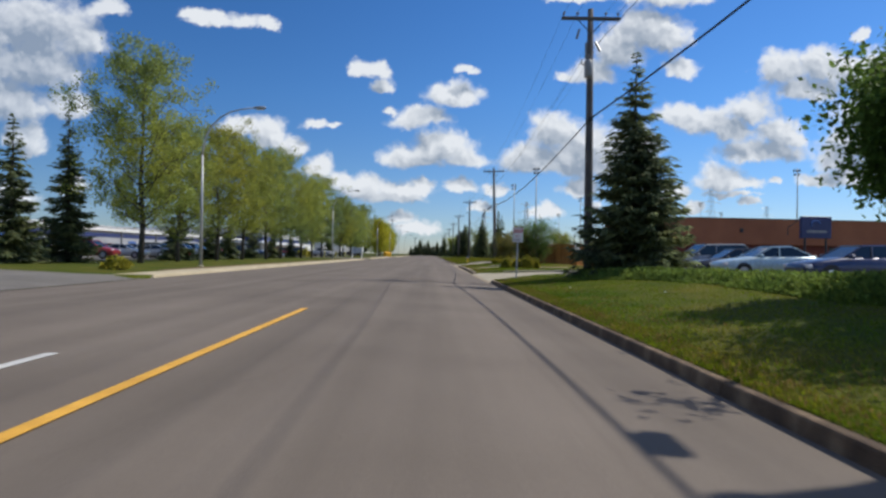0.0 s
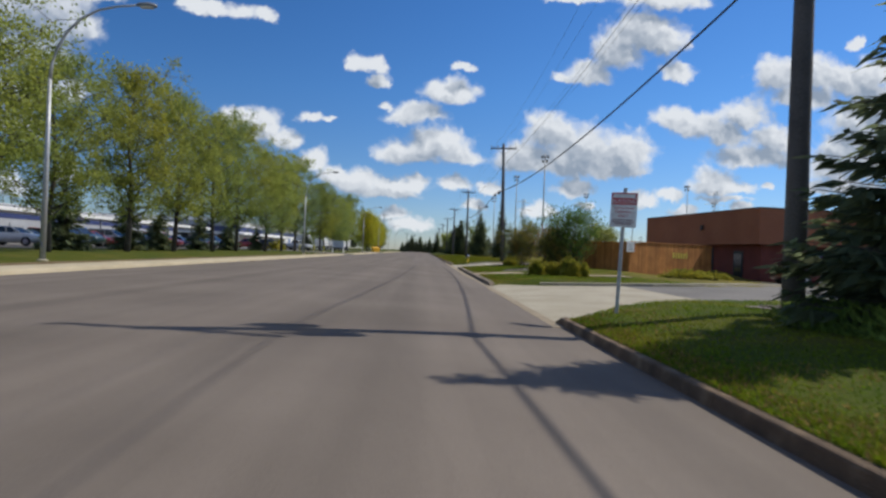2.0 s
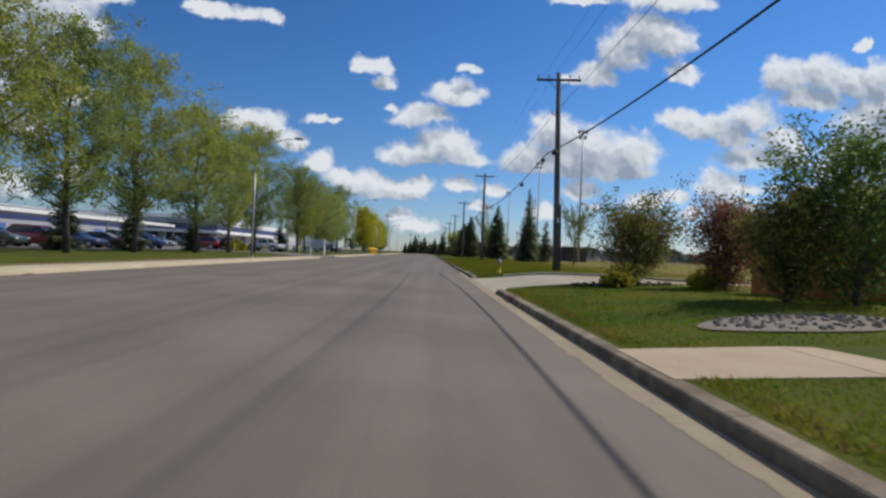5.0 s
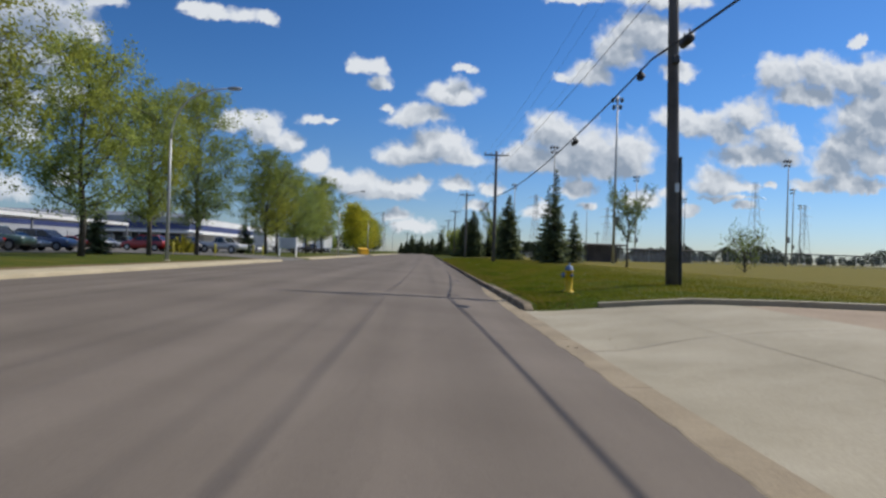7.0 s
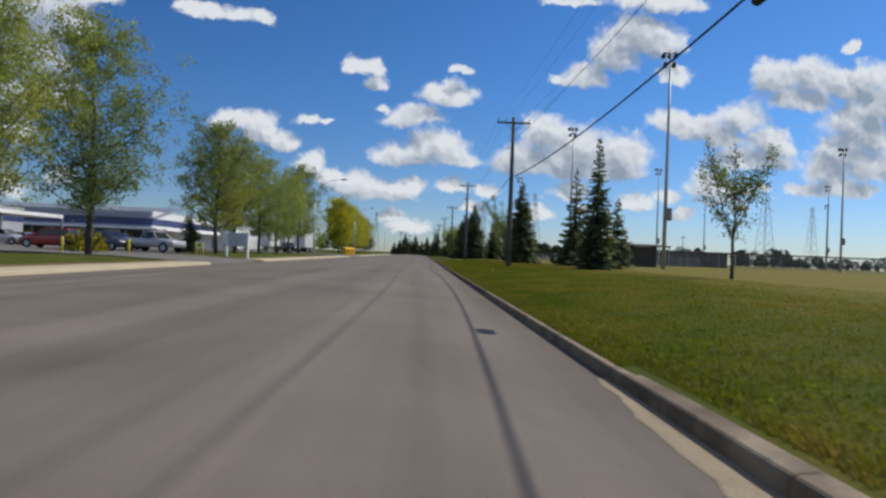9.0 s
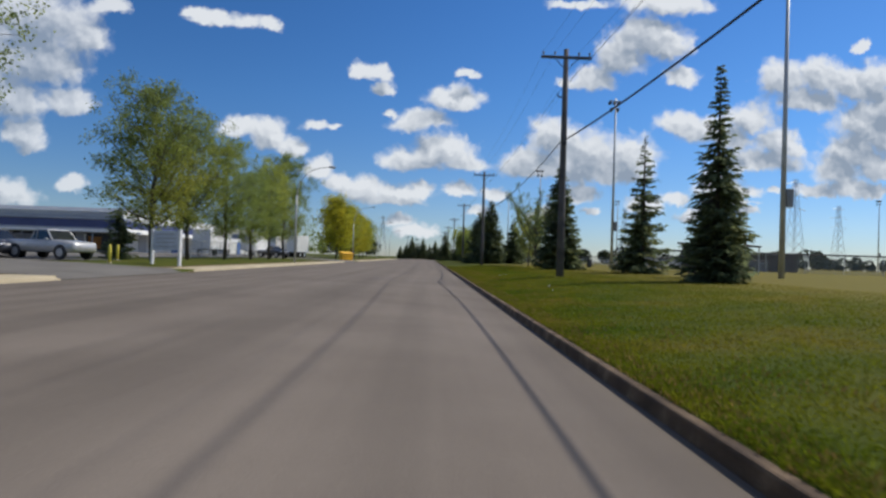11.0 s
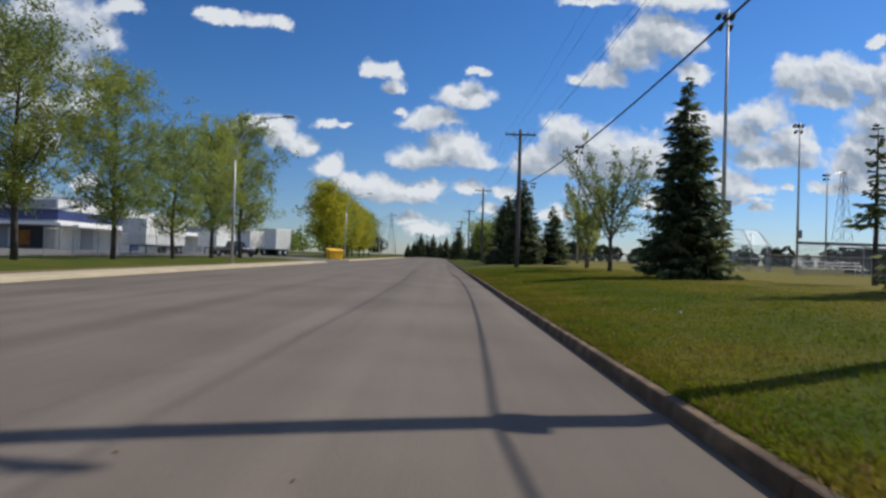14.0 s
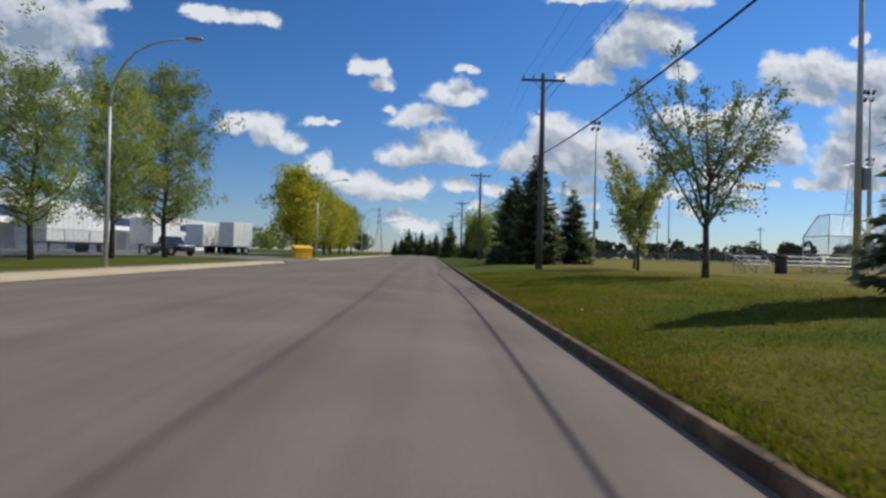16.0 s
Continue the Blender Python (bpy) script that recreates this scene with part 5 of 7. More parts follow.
def juniper_hedge():
    front = ((-8, 6.9), (8, 6.6), (12, 6.5), (15, 6.7), (17, 6.9), (19.3, 6.1), (21.4, 5.0), (23.5, 4.7), (25.5, 5.2), (27, 6.0))
    rng = np.random.default_rng(61)
    n = 30000
    y = rng.uniform(-4, 25.0, n)
    x0 = np.interp(y, [a for a, b in front], [b for a, b in front])
    q = rng.uniform(0, 1, n) ** 1.2
    lump = np.array([noise.noise((a * 0.9, b * 0.9, 3.0)) for a, b in zip(x0 + q * 2.4, y)])
    x = x0 + q * 2.5 + 0.25 * lump
    top = (0.33 + 0.13 * lump + 0.35 * np.clip((14 - y) / 6, 0, 1)) * np.clip(q * 6, 0.18, 1)
    z = np.array([ground_z(a, b) for a, b in zip(x, y)]) + top * rng.uniform(0.15, 1.0, n)
    c = np.stack([x, y, z], 1)
    up = unit(rng.normal(size=(n, 3)) * 0.6 + np.array([-0.55, -0.2, 0.75]))
    w = unit(np.cross(up, rng.normal(size=(n, 3))))
    s = rng.uniform(0.05, 0.115, (n, 1))
    p = thing("juniper_hedge", pose(0, 0, 0), "low spreading green juniper hedge between lawn and car park", "hedge")
    part("foliage", cards("foliage", c, up * s, w * s * 0.3, JUNIPER), JUNIPER, p)
    stems = Shape()
    for k in range(60):
        yy = rng.uniform(-3, 26)
        xx = float(np.interp(yy, [a for a, b in front], [b for a, b in front])) + rng.uniform(0.5, 2)
        g = ground_z(xx, yy)
        stems.tube([(xx, yy, g - 0.05), (xx - rng.uniform(0.1, 0.5), yy + rng.uniform(-0.4, 0.4), g + 0.3)], [0.03, 0.01], 4, False)
    part("stem", stems, BARK, p)


juniper_hedge()
s = Shape()
rng = np.random.default_rng(5)
outline = [(7.4 + 1.5 * math.cos(a) * (1 + 0.12 * math.sin(3 * a)), 26.9 + 0.75 * math.sin(a), 0) for a in [2 * math.pi * k / 28 for k in range(28)]]
s.add([(x, y, ground_z(x, y) + 0.03) for x, y, z in outline] + [(7.4, 26.9, ground_z(7.4, 26.9) + 0.06)], [(k, (k + 1) % 28, 28) for k in range(28)])
for _ in range(260):
    a, q = rng.uniform(0, 6.28), rng.uniform(0, 1) ** 0.5
    x, y, r = 7.4 + 1.35 * q * math.cos(a), 26.9 + 0.66 * q * math.sin(a), rng.uniform(0.02, 0.05)
    s.lathe([(r * 0.6, -r * 0.4), (r, 0), (r * 0.5, r * 0.6)], (x, y, ground_z(x, y) + 0.05), 5)
single("gravel_bed", s, GRAVEL, "bed of pale landscaping gravel at the pole's foot", "gravel bed", kind="stuff")

for seed, h, r, x, y in ((71, 3.6, 1.35, 8.4, 10.9), (72, 4.4, 1.75, 8.35, 7.4)):
    leafy_tree(seed, h, 1.5, r, MAPLE, "green broadleaf tree with dense crown by the hedge", on_ground(x, y), limbs=52, per=84, size=0.066, shape=0.45, spread=0.22, trunk=0.11, name="maple_tree", group="broadleaf trees by the hedge")

# ---- cedar fence ----
def cedar_fence():
    x0, x1, y0 = 11.0, 19.0, 49.8
    p = thing("cedar_fence", pose(x0, y0, 0.05, 0, 0, 34), "reddish cedar board fence with capped posts", "fence")
    board = Shape().box(0, 0.135, -0.011, 0.011, 0.0, 1.97, 0.004).mesh("board", CEDAR)
    runs = [((k * 0.142, 0, 0), 0) for k in range(int((x1 - x0) / 0.142))] + [((0, 0.1 + k * 0.142, 0), 90) for k in range(38)]
    for k, (at, turn) in enumerate(runs):
        b = new("board", board)
        b.parent = p
        b.matrix_local = Matrix.Translation((at[0], at[1], 0.05 + 0.015 * math.sin(k * 7.3))) @ pose(0, 0, 0, 0, 0, turn)
    for z in (0.35, 1.72):
        part("rail", Shape().box(0, x1 - x0, 0.02, 0.06, z, z + 0.09), CEDAR, p)
        part("rail", Shape().box(0.02, 0.06, 0.1, 5.5, z, z + 0.09), CEDAR, p)
    for q in (0.0, 2.65, 5.3, x1 - x0):
        part("post", Shape().box(q - 0.06, q + 0.06, 0.03, 0.13, -0.3, 2.05, 0.008), CEDAR, p)
    part("cap_rail", Shape().box(-0.03, x1 - x0 + 0.05, -0.05, 0.1, 2.04, 2.08, 0.006), CEDAR, p)
    # yellow strips stand in for sunlight shining through six fence slots
    for k in range(6):
        part("lit_slot", Shape().box(3.95 + 0.26 * k, 4.07 + 0.26 * k, -0.024, -0.012, 1.22, 1.56, 0.003), BOLLARD, p, "short yellow strip standing in for light through a fence slot")
    board2 = part("notice_board", Shape().box(-0.32, 0.32, -0.05, -0.03, 1.47, 2.07, 0.008), WHITEPAINT, p, "white notice board with grey print")
    for k in range(4):
        part("print_bar", Shape().box(-0.22, 0.22, -0.0535, -0.0502, 1.57 + 0.11 * k, 1.62 + 0.11 * k), GREYPAINT, board2)


cedar_fence()

# ---- low brown building ----
def brown_building():
    turn = 6.5
    p = thing("office_building", pose(19.4, 52.0, -0.2, 0, 0, turn), "low flat-roofed building with brown fascia over dark red walls", "building")
    L, D, H = 34.0, 14.5, 4.65
    part("wall", Shape().box(0.5, L - 0.5, 0.5, 0.8, -0.3, 2.55), REDBRICK, p)
    part("wall", Shape().box(0.5, 0.8, 0.8, D, -0.3, 2.55), REDBRICK, p)
    part("wall", Shape().box(L - 0.8, L - 0.5, 0.8, D, -0.3, 2.55), REDBRICK, p)
    part("wall", Shape().box(0.8, L - 0.8, D - 0.3, D, -0.3, 2.55), REDBRICK, p)
    part("fascia", Shape().box(0, L, 0, 0.25, 2.5, H, 0.01), FASCIA, p)
    part("fascia", Shape().box(0, 0.25, 0.255, D, 2.5, H, 0.01), FASCIA, p)
    part("soffit", Shape().box(0.25, L - 0.05, 0.255, D, 2.5, 2.58), DARKBROWN, p)
    part("roof", Shape().box(0.255, L, 0.255, D, H - 0.35, H - 0.2), ROOFING, p)
    part("cap_flashing", Shape().box(-0.03, L + 0.03, -0.03, 0.28, H + 0.002, H + 0.07, 0.01), DARKBROWN, p)
    part("cap_flashing", Shape().box(-0.03, 0.28, 0.285, D, H + 0.002, H + 0.07, 0.01), DARKBROWN, p)
    for k in range(5):
        x = 2.2 + 6.2 * k
        w = part("window", Shape().box(x, x + 3.4, 0.44, 0.5, 0.7, 2.35, 0.01), DARKMETAL, p)
        for q in range(3):
            part("pane", Shape().box(x + 0.08 + 1.1 * q, x + 1.12 + 1.1 * q, 0.425, 0.445, 0.8, 2.27), GLASS, w)
    door = part("door", Shape().box(0.44, 0.5, 2.2, 3.2, 0.0, 2.1, 0.01), DARKMETAL, p)
    part("door_glass", Shape().box(0.425, 0.445, 2.32, 3.08, 0.25, 1.95), GLASS, door)
    for y in (5.5, 9.5):
        w = part("window", Shape().box(0.44, 0.5, y, y + 1.8, 0.8, 2.3, 0.01), DARKMETAL, p)
        part("pane", Shape().box(0.425, 0.445, y + 0.08, y + 1.72, 0.88, 2.22), GLASS, w)
    part("wall_lamp", Shape().box(-0.14, -0.005, 6.0, 6.25, 3.5, 3.85, 0.02), DARKMETAL, p)
    part("wall_lamp", Shape().box(6.0, 6.25, -0.14, -0.005, 3.5, 3.85, 0.02), DARKMETAL, p)


brown_building()


def board_sign():
    p = thing("business_sign", pose(28.3, 47.0, 0.4, 0, 0, 5), "dark blue lit-box sign with pale emblem on posts", "sign")
    box = part("sign_box", Shape().box(-1.2, 1.2, -0.15, 0.15, 2.3, 3.95, 0.03), BLUEBAND, p)
    part("emblem", Shape().tube([(0.35 * math.cos(a) - 0.1, -0.165, 3.35 + 0.28 * math.sin(a)) for a in [0.2 + 0.32 * k for k in range(12)]], 0.07, 6), DOCKBLUE, box, "pale blue round emblem")
    part("word_bar", Shape().box(-0.8, 0.8, -0.165, -0.151, 2.72, 2.9), GREYPAINT, box)
    for x in (-0.85, 0.85):
        part("post", Shape().tube([(x, 0, -0.3), (x, 0, 2.35)], 0.08, 10), DARKMETAL, p)
    part("stay", Shape().tube([(-1.2, 0, 3.8), (-2.0, 0.3, 3.1), (-2.0, 0.3, 2.5)], 0.04, 6), DARKMETAL, p)


board_sign()

# ---- cars ----
def car(m, rgb, kind, label, group=""):
    """A parked car, nose towards -y of its own axes."""
    p = thing("parked_car", m, label, "car", group)
    body = paint(rgb)
    if kind == "sedan":
        stations = ((-2.25, 0.62, 0.42, 0.60), (-2.15, 0.80, 0.30, 0.70), (-1.6, 0.87, 0.22, 0.82), (-0.95, 0.89, 0.20, 0.93), (0.9, 0.89, 0.20, 0.97), (1.6, 0.87, 0.24, 0.98), (2.1, 0.80, 0.30, 0.92), (2.25, 0.66, 0.42, 0.72))
        glass = ((-0.98, 0.74, 0.92), (-0.15, 0.62, 1.40), (0.75, 0.62, 1.42), (1.72, 0.70, 0.96))
        wheels, radius = (-1.4, 1.35), 0.31
    elif kind == "van":
        stations = ((-2.35, 0.68, 0.42, 0.72), (-2.2, 0.86, 0.30, 0.86), (-1.5, 0.94, 0.25, 1.02), (-0.9, 0.96, 0.24, 1.10), (1.2, 0.96, 0.24, 1.14), (2.1, 0.93, 0.28, 1.14), (2.35, 0.86, 0.40, 1.05))
        glass = ((-1.15, 0.84, 1.06), (-0.35, 0.76, 1.66), (1.7, 0.76, 1.70), (2.28, 0.84, 1.10))
        wheels, radius = (-1.5, 1.5), 0.34
    else:
        stations = ((-2.65, 0.72, 0.5, 0.86), (-2.5, 0.92, 0.40, 1.0), (-1.7, 0.97, 0.38, 1.08), (-1.1, 0.98, 0.38, 1.12), (0.55, 0.98, 0.38, 1.14), (0.62, 0.98, 0.38, 1.10), (2.5, 0.97, 0.42, 1.10), (2.65, 0.90, 0.5, 1.0))
        glass = ((-1.1, 0.84, 1.08), (-0.55, 0.74, 1.72), (0.35, 0.74, 1.74), (0.62, 0.82, 1.12))
        wheels, radius = (-1.75, 1.65), 0.39
    rings = []
    for y, w, z0, z1 in stations:
        half = [(0.86 * w, z0), (w, z0 + 0.10 * (z1 - z0)), (1.0 * w, z0 + 0.55 * (z1 - z0)), (0.95 * w, z0 + 0.88 * (z1 - z0)), (0.84 * w, z1), (0.4 * w, z1 + 0.02)]
        rings.append([(a, y, b) for a, b in half] + [(-a, y, b) for a, b in reversed(half)])
    part("body", Shape().loft(rings), body, p, smooth=True)
    low, high = (glass[0], glass[3]), (glass[1], glass[2])
    base = [(-low[0][1], low[0][0], low[0][2] - 0.04), (low[0][1], low[0][0], low[0][2] - 0.04), (low[1][1] + 0.02, low[1][0], low[1][2] - 0.04), (-low[1][1] - 0.02, low[1][0], low[1][2] - 0.04)]
    roof = [(-high[0][1], high[0][0], high[0][2] - 0.05), (high[0][1], high[0][0], high[0][2] - 0.05), (high[1][1], high[1][0], high[1][2] - 0.05), (-high[1][1], high[1][0], high[1][2] - 0.05)]
    inner = [[Vector(q) + (Vector((0, (low[0][0] + low[1][0]) / 2, q[2])) - Vector(q)) * 0.06 for q in ring] for ring in (base, roof)]
    for nm, i, j in (("windscreen", 0, 1), ("side_window", 1, 2), ("rear_window", 2, 3), ("side_window", 3, 0)):
        pane = [base[i], base[j], roof[j], roof[i]]
        back = [inner[0][i], inner[0][j], inner[1][j], inner[1][i]]
        part(nm, Shape().loft([back, pane]), GLASS, p)
    mid = [(0.96 * x, y * 0.97 + 0.01, z + 0.055) for x, y, z in roof]
    part("roof", Shape().loft([[(1.015 * x, y, z - 0.012) for x, y, z in roof], mid]), body, p)
    for a, b in zip(base, roof):
        part("pillar", Shape().tube([a, b], 0.035, 5), body, p)
    for sx in (-1, 1):
        part("pillar", Shape().tube([(sx * (low[0][1] + 0.03), 0.15, low[0][2]), (sx * high[0][1] * 1.01, 0.2, high[0][2] - 0.04)], 0.03, 5), body, p)
    for y in wheels:
        for sx in (-1, 1):
            at = sx * (stations[3][1] - 0.10)
            ty = part("tyre", Shape().tube([(at - 0.10, y, radius), (at - 0.085, y, radius), (at + 0.085, y, radius), (at + 0.10, y, radius)], [radius * 0.9, radius, radius, radius * 0.9], 18), TYRE, p)
            part("rim", Shape().tube([(at + sx * 0.085, y, radius), (at + sx * 0.112, y, radius), (at + sx * 0.118, y, radius)], [radius * 0.66, radius * 0.62, radius * 0.2], 12), ALU, ty)
            part("wheel_arch", Shape().tube([(at - 0.02, y, radius + 0.02), (at + sx * 0.108, y, radius + 0.02)], radius * 1.13, 16), CARBLACK, p)
    f, r = stations[1], stations[-2]
    for sx in (-1, 1):
        part("headlight", Shape().box(sx * 0.66 - 0.16, sx * 0.66 + 0.16, f[0] - 0.07, f[0] + 0.12, f[3] - 0.16, f[3] - 0.02, 0.03), LAMPGLASS, p)
        part("tail_light", Shape().box(sx * 0.68 - 0.13, sx * 0.68 + 0.13, r[0] - 0.05, r[0] + 0.13, r[3] - 0.22, r[3] - 0.05, 0.03), TAILRED, p)
        part("side_mirror", Shape().box(sx * (low[0][1] + 0.16) - 0.09, sx * (low[0][1] + 0.16) + 0.09, low[0][0] + 0.25, low[0][0] + 0.38, low[0][2], low[0][2] + 0.13, 0.03), body, p)
    part("grille", Shape().box(-0.42, 0.42, f[0] - 0.09, f[0] + 0.05, 0.42, f[3] - 0.16, 0.02), CARBLACK, p)
    return p


def parked(x, y, turn):
    return pose(x, y, ground_z(x, y) + 0.03, 0, 0, turn)


NEARLOT = "cars parked behind the hedge"
car(parked(14.3, 27.6, -92), (0.42, 0.56, 0.62), "sedan", "light blue sedan parked behind the hedge", NEARLOT)
car(parked(15.2, 23.2, -90), (0.03, 0.04, 0.10), "sedan", "dark navy sedan parked behind the hedge", NEARLOT)
car(parked(14.2, 30.6, -90), (0.03, 0.03, 0.035), "sedan", "black sedan parked behind the hedge", NEARLOT)
car(parked(14.3, 33.8, -90), (0.30, 0.31, 0.32), "van", "grey minivan parked beyond the hedge", NEARLOT)
car(parked(20.9, 48.6, -86), (0.10, 0.008, 0.014), "van", "dark red minivan parked before the low building", NEARLOT)
for x0, x1, y0, y1 in ((9.6, 42, -12, 28.0), (18.0, 42, 45.004, 51.9)):
    sh = Shape()
    nx, ny = 12, 12
    pts = [(x0 + (x1 - x0) * i / nx, y0 + (y1 - y0) * j / ny) for i in range(nx + 1) for j in range(ny + 1)]
    sh.add([(x, y, ground_z(x, y) + 0.025) for x, y in pts], [(i * (ny + 1) + j, (i + 1) * (ny + 1) + j, (i + 1) * (ny + 1) + j + 1, i * (ny + 1) + j + 1) for i in range(nx) for j in range(ny)])
    single("car_park", sh, LOT, "grey asphalt car park behind the hedge", "car park", kind="structure", smooth=True)
# raised edge of the far side of the first driveway
s = Shape()
for k in range(17):
    a, b = 3.75 + 0.75 * k, 3.75 + 0.75 * (k + 1) - 0.01
    ya, yb = along(DRIVES["drive_1"][1], a), along(DRIVES["drive_1"][1], b)
    za, zb = drive_z(a, "drive_1"), drive_z(b, "drive_1")
    s.loft([[(a, ya - 0.02, za - 0.1), (a, ya + 0.14, za - 0.1), (a, ya + 0.13, za + 0.11), (a, ya, za + 0.10)], [(b, yb - 0.02, zb - 0.1), (b, yb + 0.14, zb - 0.1), (b, yb + 0.13, zb + 0.11), (b, yb, zb + 0.10)]])
for k in range(10):
    a, b = 3.4 + 1.5 * k, 3.4 + 1.5 * (k + 1) - 0.01
    ya, yb = along(DRIVES["drive_2"][1], a), along(DRIVES["drive_2"][1], b)
    za, zb = drive_z(a), drive_z(b)
    s.loft([[(a, ya - 0.02, za - 0.1), (a, ya + 0.14, za - 0.1), (a, ya + 0.13, za + 0.11), (a, ya, za + 0.10)], [(b, yb - 0.02, zb - 0.1), (b, yb + 0.14, zb - 0.1), (b, yb + 0.13, zb + 0.11), (b, yb, zb + 0.10)]])
single("driveway_edge", s, CONCRETE, "low concrete edging along the driveways", "edging", kind="structure")

# walk across the verge, gravel bed and storm inlet
s = Shape()
for k in range(4):
    a, b = 2.08 + 1.75 * k, 2.08 + 1.75 * (k + 1) - 0.015
    ya, yb = 45.1 - 0.12 * (a - 2), 45.1 - 0.12 * (b - 2)
    za, zb = ground_z(a, ya) + 0.016, ground_z(b, yb) + 0.016
    s.loft([[(a, ya - 0.85, za - 0.09), (a, ya + 0.85, za - 0.09), (a, ya + 0.85, za), (a, ya - 0.85, za)], [(b, yb - 0.85, zb - 0.09), (b, yb + 0.85, zb - 0.09), (b, yb + 0.85, zb), (b, yb - 0.85, zb)]])
single("walkway", s, TANWALK, "narrow tan concrete walk across the verge", "path", kind="structure")
s = Shape()
outline = [(5.2 + 1.5 * math.cos(a) * (1 + 0.15 * math.sin(2 * a)), 47.6 + 0.9 * math.sin(a)) for a in [2 * math.pi * k / 24 for k in range(24)]]
s.add([(x, y, ground_z(x, y) + 0.025) for x, y in outline] + [(5.2, 47.6, ground_z(5.2, 47.6) + 0.05)], [(k, (k + 1) % 24, 24) for k in range(24)])
for _ in range(160):
    a, q = rng.uniform(0, 6.28), rng.uniform(0, 1) ** 0.5
    x, y, r = 5.2 + 1.3 * q * math.cos(a), 47.6 + 0.8 * q * math.sin(a), rng.uniform(0.02, 0.05)
    s.lathe([(r * 0.6, -r * 0.4), (r, 0), (r * 0.5, r * 0.6)], (x, y, ground_z(x, y) + 0.045), 5)
single("gravel_bed", s, GRAVEL, "bed of grey gravel beside the walk", "gravel bed", kind="stuff")
p = thing("storm_inlet", pose(1.96, 54.4, -0.03), "rusty iron storm inlet set into the kerb", "storm drain")
part("cover", Shape().loft([[(0.01, -0.33, 0.162), (0.01, 0.33, 0.162), (0.22, 0.26, 0.166), (0.28, 0.0, 0.167), (0.22, -0.26, 0.166)], [(0.02, -0.31, 0.178), (0.02, 0.31, 0.178), (0.21, 0.24, 0.182), (0.265, 0.0, 0.183), (0.21, -0.24, 0.182)]]), RUST, p)
part("hood", Shape().box(-0.02, 0.004, -0.34, 0.34, 0.02, 0.165, 0.004), RUST, p)
# the hood is solid; a black plate paints the opening's shade
part("throat_shade", Shape().box(-0.028, -0.018, -0.26, 0.26, 0.03, 0.11), CARBLACK, p, "black plate standing in for the shaded opening")
grate = part("grate", Shape().lathe([(0.16, 0.0), (0.17, 0.006), (0.15, 0.012), (0.14, 0.008)], (-0.19, 0, 0.004), 20), RUST, p)
for k in range(5):
    part("grate_bar", Shape().box(-0.31 + 0.055 * k, -0.285 + 0.055 * k, -0.11, 0.11, 0.004, 0.013), RUST, grate)
for x, y in ((-11.6, 57.4), (-11.7, 171.0), (-11.6, 118.9)):
    s = Shape()
    s.lathe([(0.16, -0.01), (0.15, 0.02), (0.10, 0.05), (0.03, 0.065)], (0, 0, 0), 9)
    s.v = [(a * rng.uniform(0.7, 1.2), b * rng.uniform(0.9, 1.8), c * rng.uniform(0.7, 1.2)) for a, b, c in s.v]
    ob = single("dirt_clod", s, SOIL, "small dark clod of dirt in the far gutter", "debris")
    ob.location = (x, y, 0.002)

# dry leaves on the road and small stones on the aprons
for k, (x, y) in enumerate(((0.73, 106.4), (-0.39, 113.3), (-1.28, 113.5), (-0.35, 94.2), (-0.61, 62.5), (0.2, 52.0), (-1.1, 34.5))):
    s = Shape()
    s.add([(-0.045, 0, 0.004), (-0.01, -0.022, 0.012), (0.04, -0.006, 0.006), (0.035, 0.014, 0.016), (-0.005, 0.024, 0.009)], [(0, 1, 4), (1, 2, 3), (1, 3, 4)])
    s.add([(-0.045, 0, 0.001), (-0.01, -0.022, 0.008), (0.04, -0.006, 0.003), (0.035, 0.014, 0.012), (-0.005, 0.024, 0.005)], [(4, 1, 0), (3, 2, 1), (4, 3, 1)])
    s.v = [(0.45 * a, 0.45 * b, 0.7 * c) for a, b, c in s.v]
    ob = single("dry_leaf", s, SOIL, "curled brown dry leaf lying on the asphalt", "leaf", "dry leaves on the road")
    ob.matrix_world = pose(x, y, road_z(x) + 0.002, 0, 0, 67 * k)
for k, (x, y) in enumerate(((2.46, 64.1), (2.33, 63.4), (1.75, 63.5), (1.83, 63.4), (2.5, 65.7), (2.2, 26.75), (2.5, 27.0), (2.3, 26.7), (2.36, 26.95), (2.15, 26.9))):
    s = Shape().lathe([(0.004, -0.003), (0.011, 0.002), (0.009, 0.007), (0.003, 0.010)], (0, 0, 0), 6)
    s.v = [(a * 1.3, b * (0.7 + 0.1 * (k % 4)), c) for a, b, c in s.v]
    ob = single("stone", s, SOIL, "small dark stone lying on the concrete apron", "stone", "stones on the aprons")
    ob.matrix_world = pose(x, y, drive_z(x) + 0.004, 0, 0, 50 * k)

# ---- park on the near side ----
vase_tree(81, 6.1, 1.6, 1.75, YOUNG, "slim young tree with sparse leaves on the park lawn", on_ground(13.6, 98.5), trunk=0.07, limbs=9, per=4, size=0.06)
leafy_tree(82, 1.3, 0.1, 1.25, YOUNG, "low spreading shrub-like tree with bare twigs on the lawn", on_ground(18.2, 91.5), limbs=26, per=7, size=0.06, shape=0.5, spread=0.16, trunk=0.05, name="young_tree", fork=0.45)
vase_tree(83, 7.9, 1.75, 3.2, YOUNG, "spreading young tree with airy green crown on the park lawn", on_ground(10.5, 148.8), trunk=0.12, limbs=11, per=5, size=0.062)
vase_tree(84, 6.4, 1.1, 2.2, PALELEAF, "young tree with pale green crown on the park lawn", on_ground(11.5, 159.5), trunk=0.08, limbs=9, per=7, size=0.075)
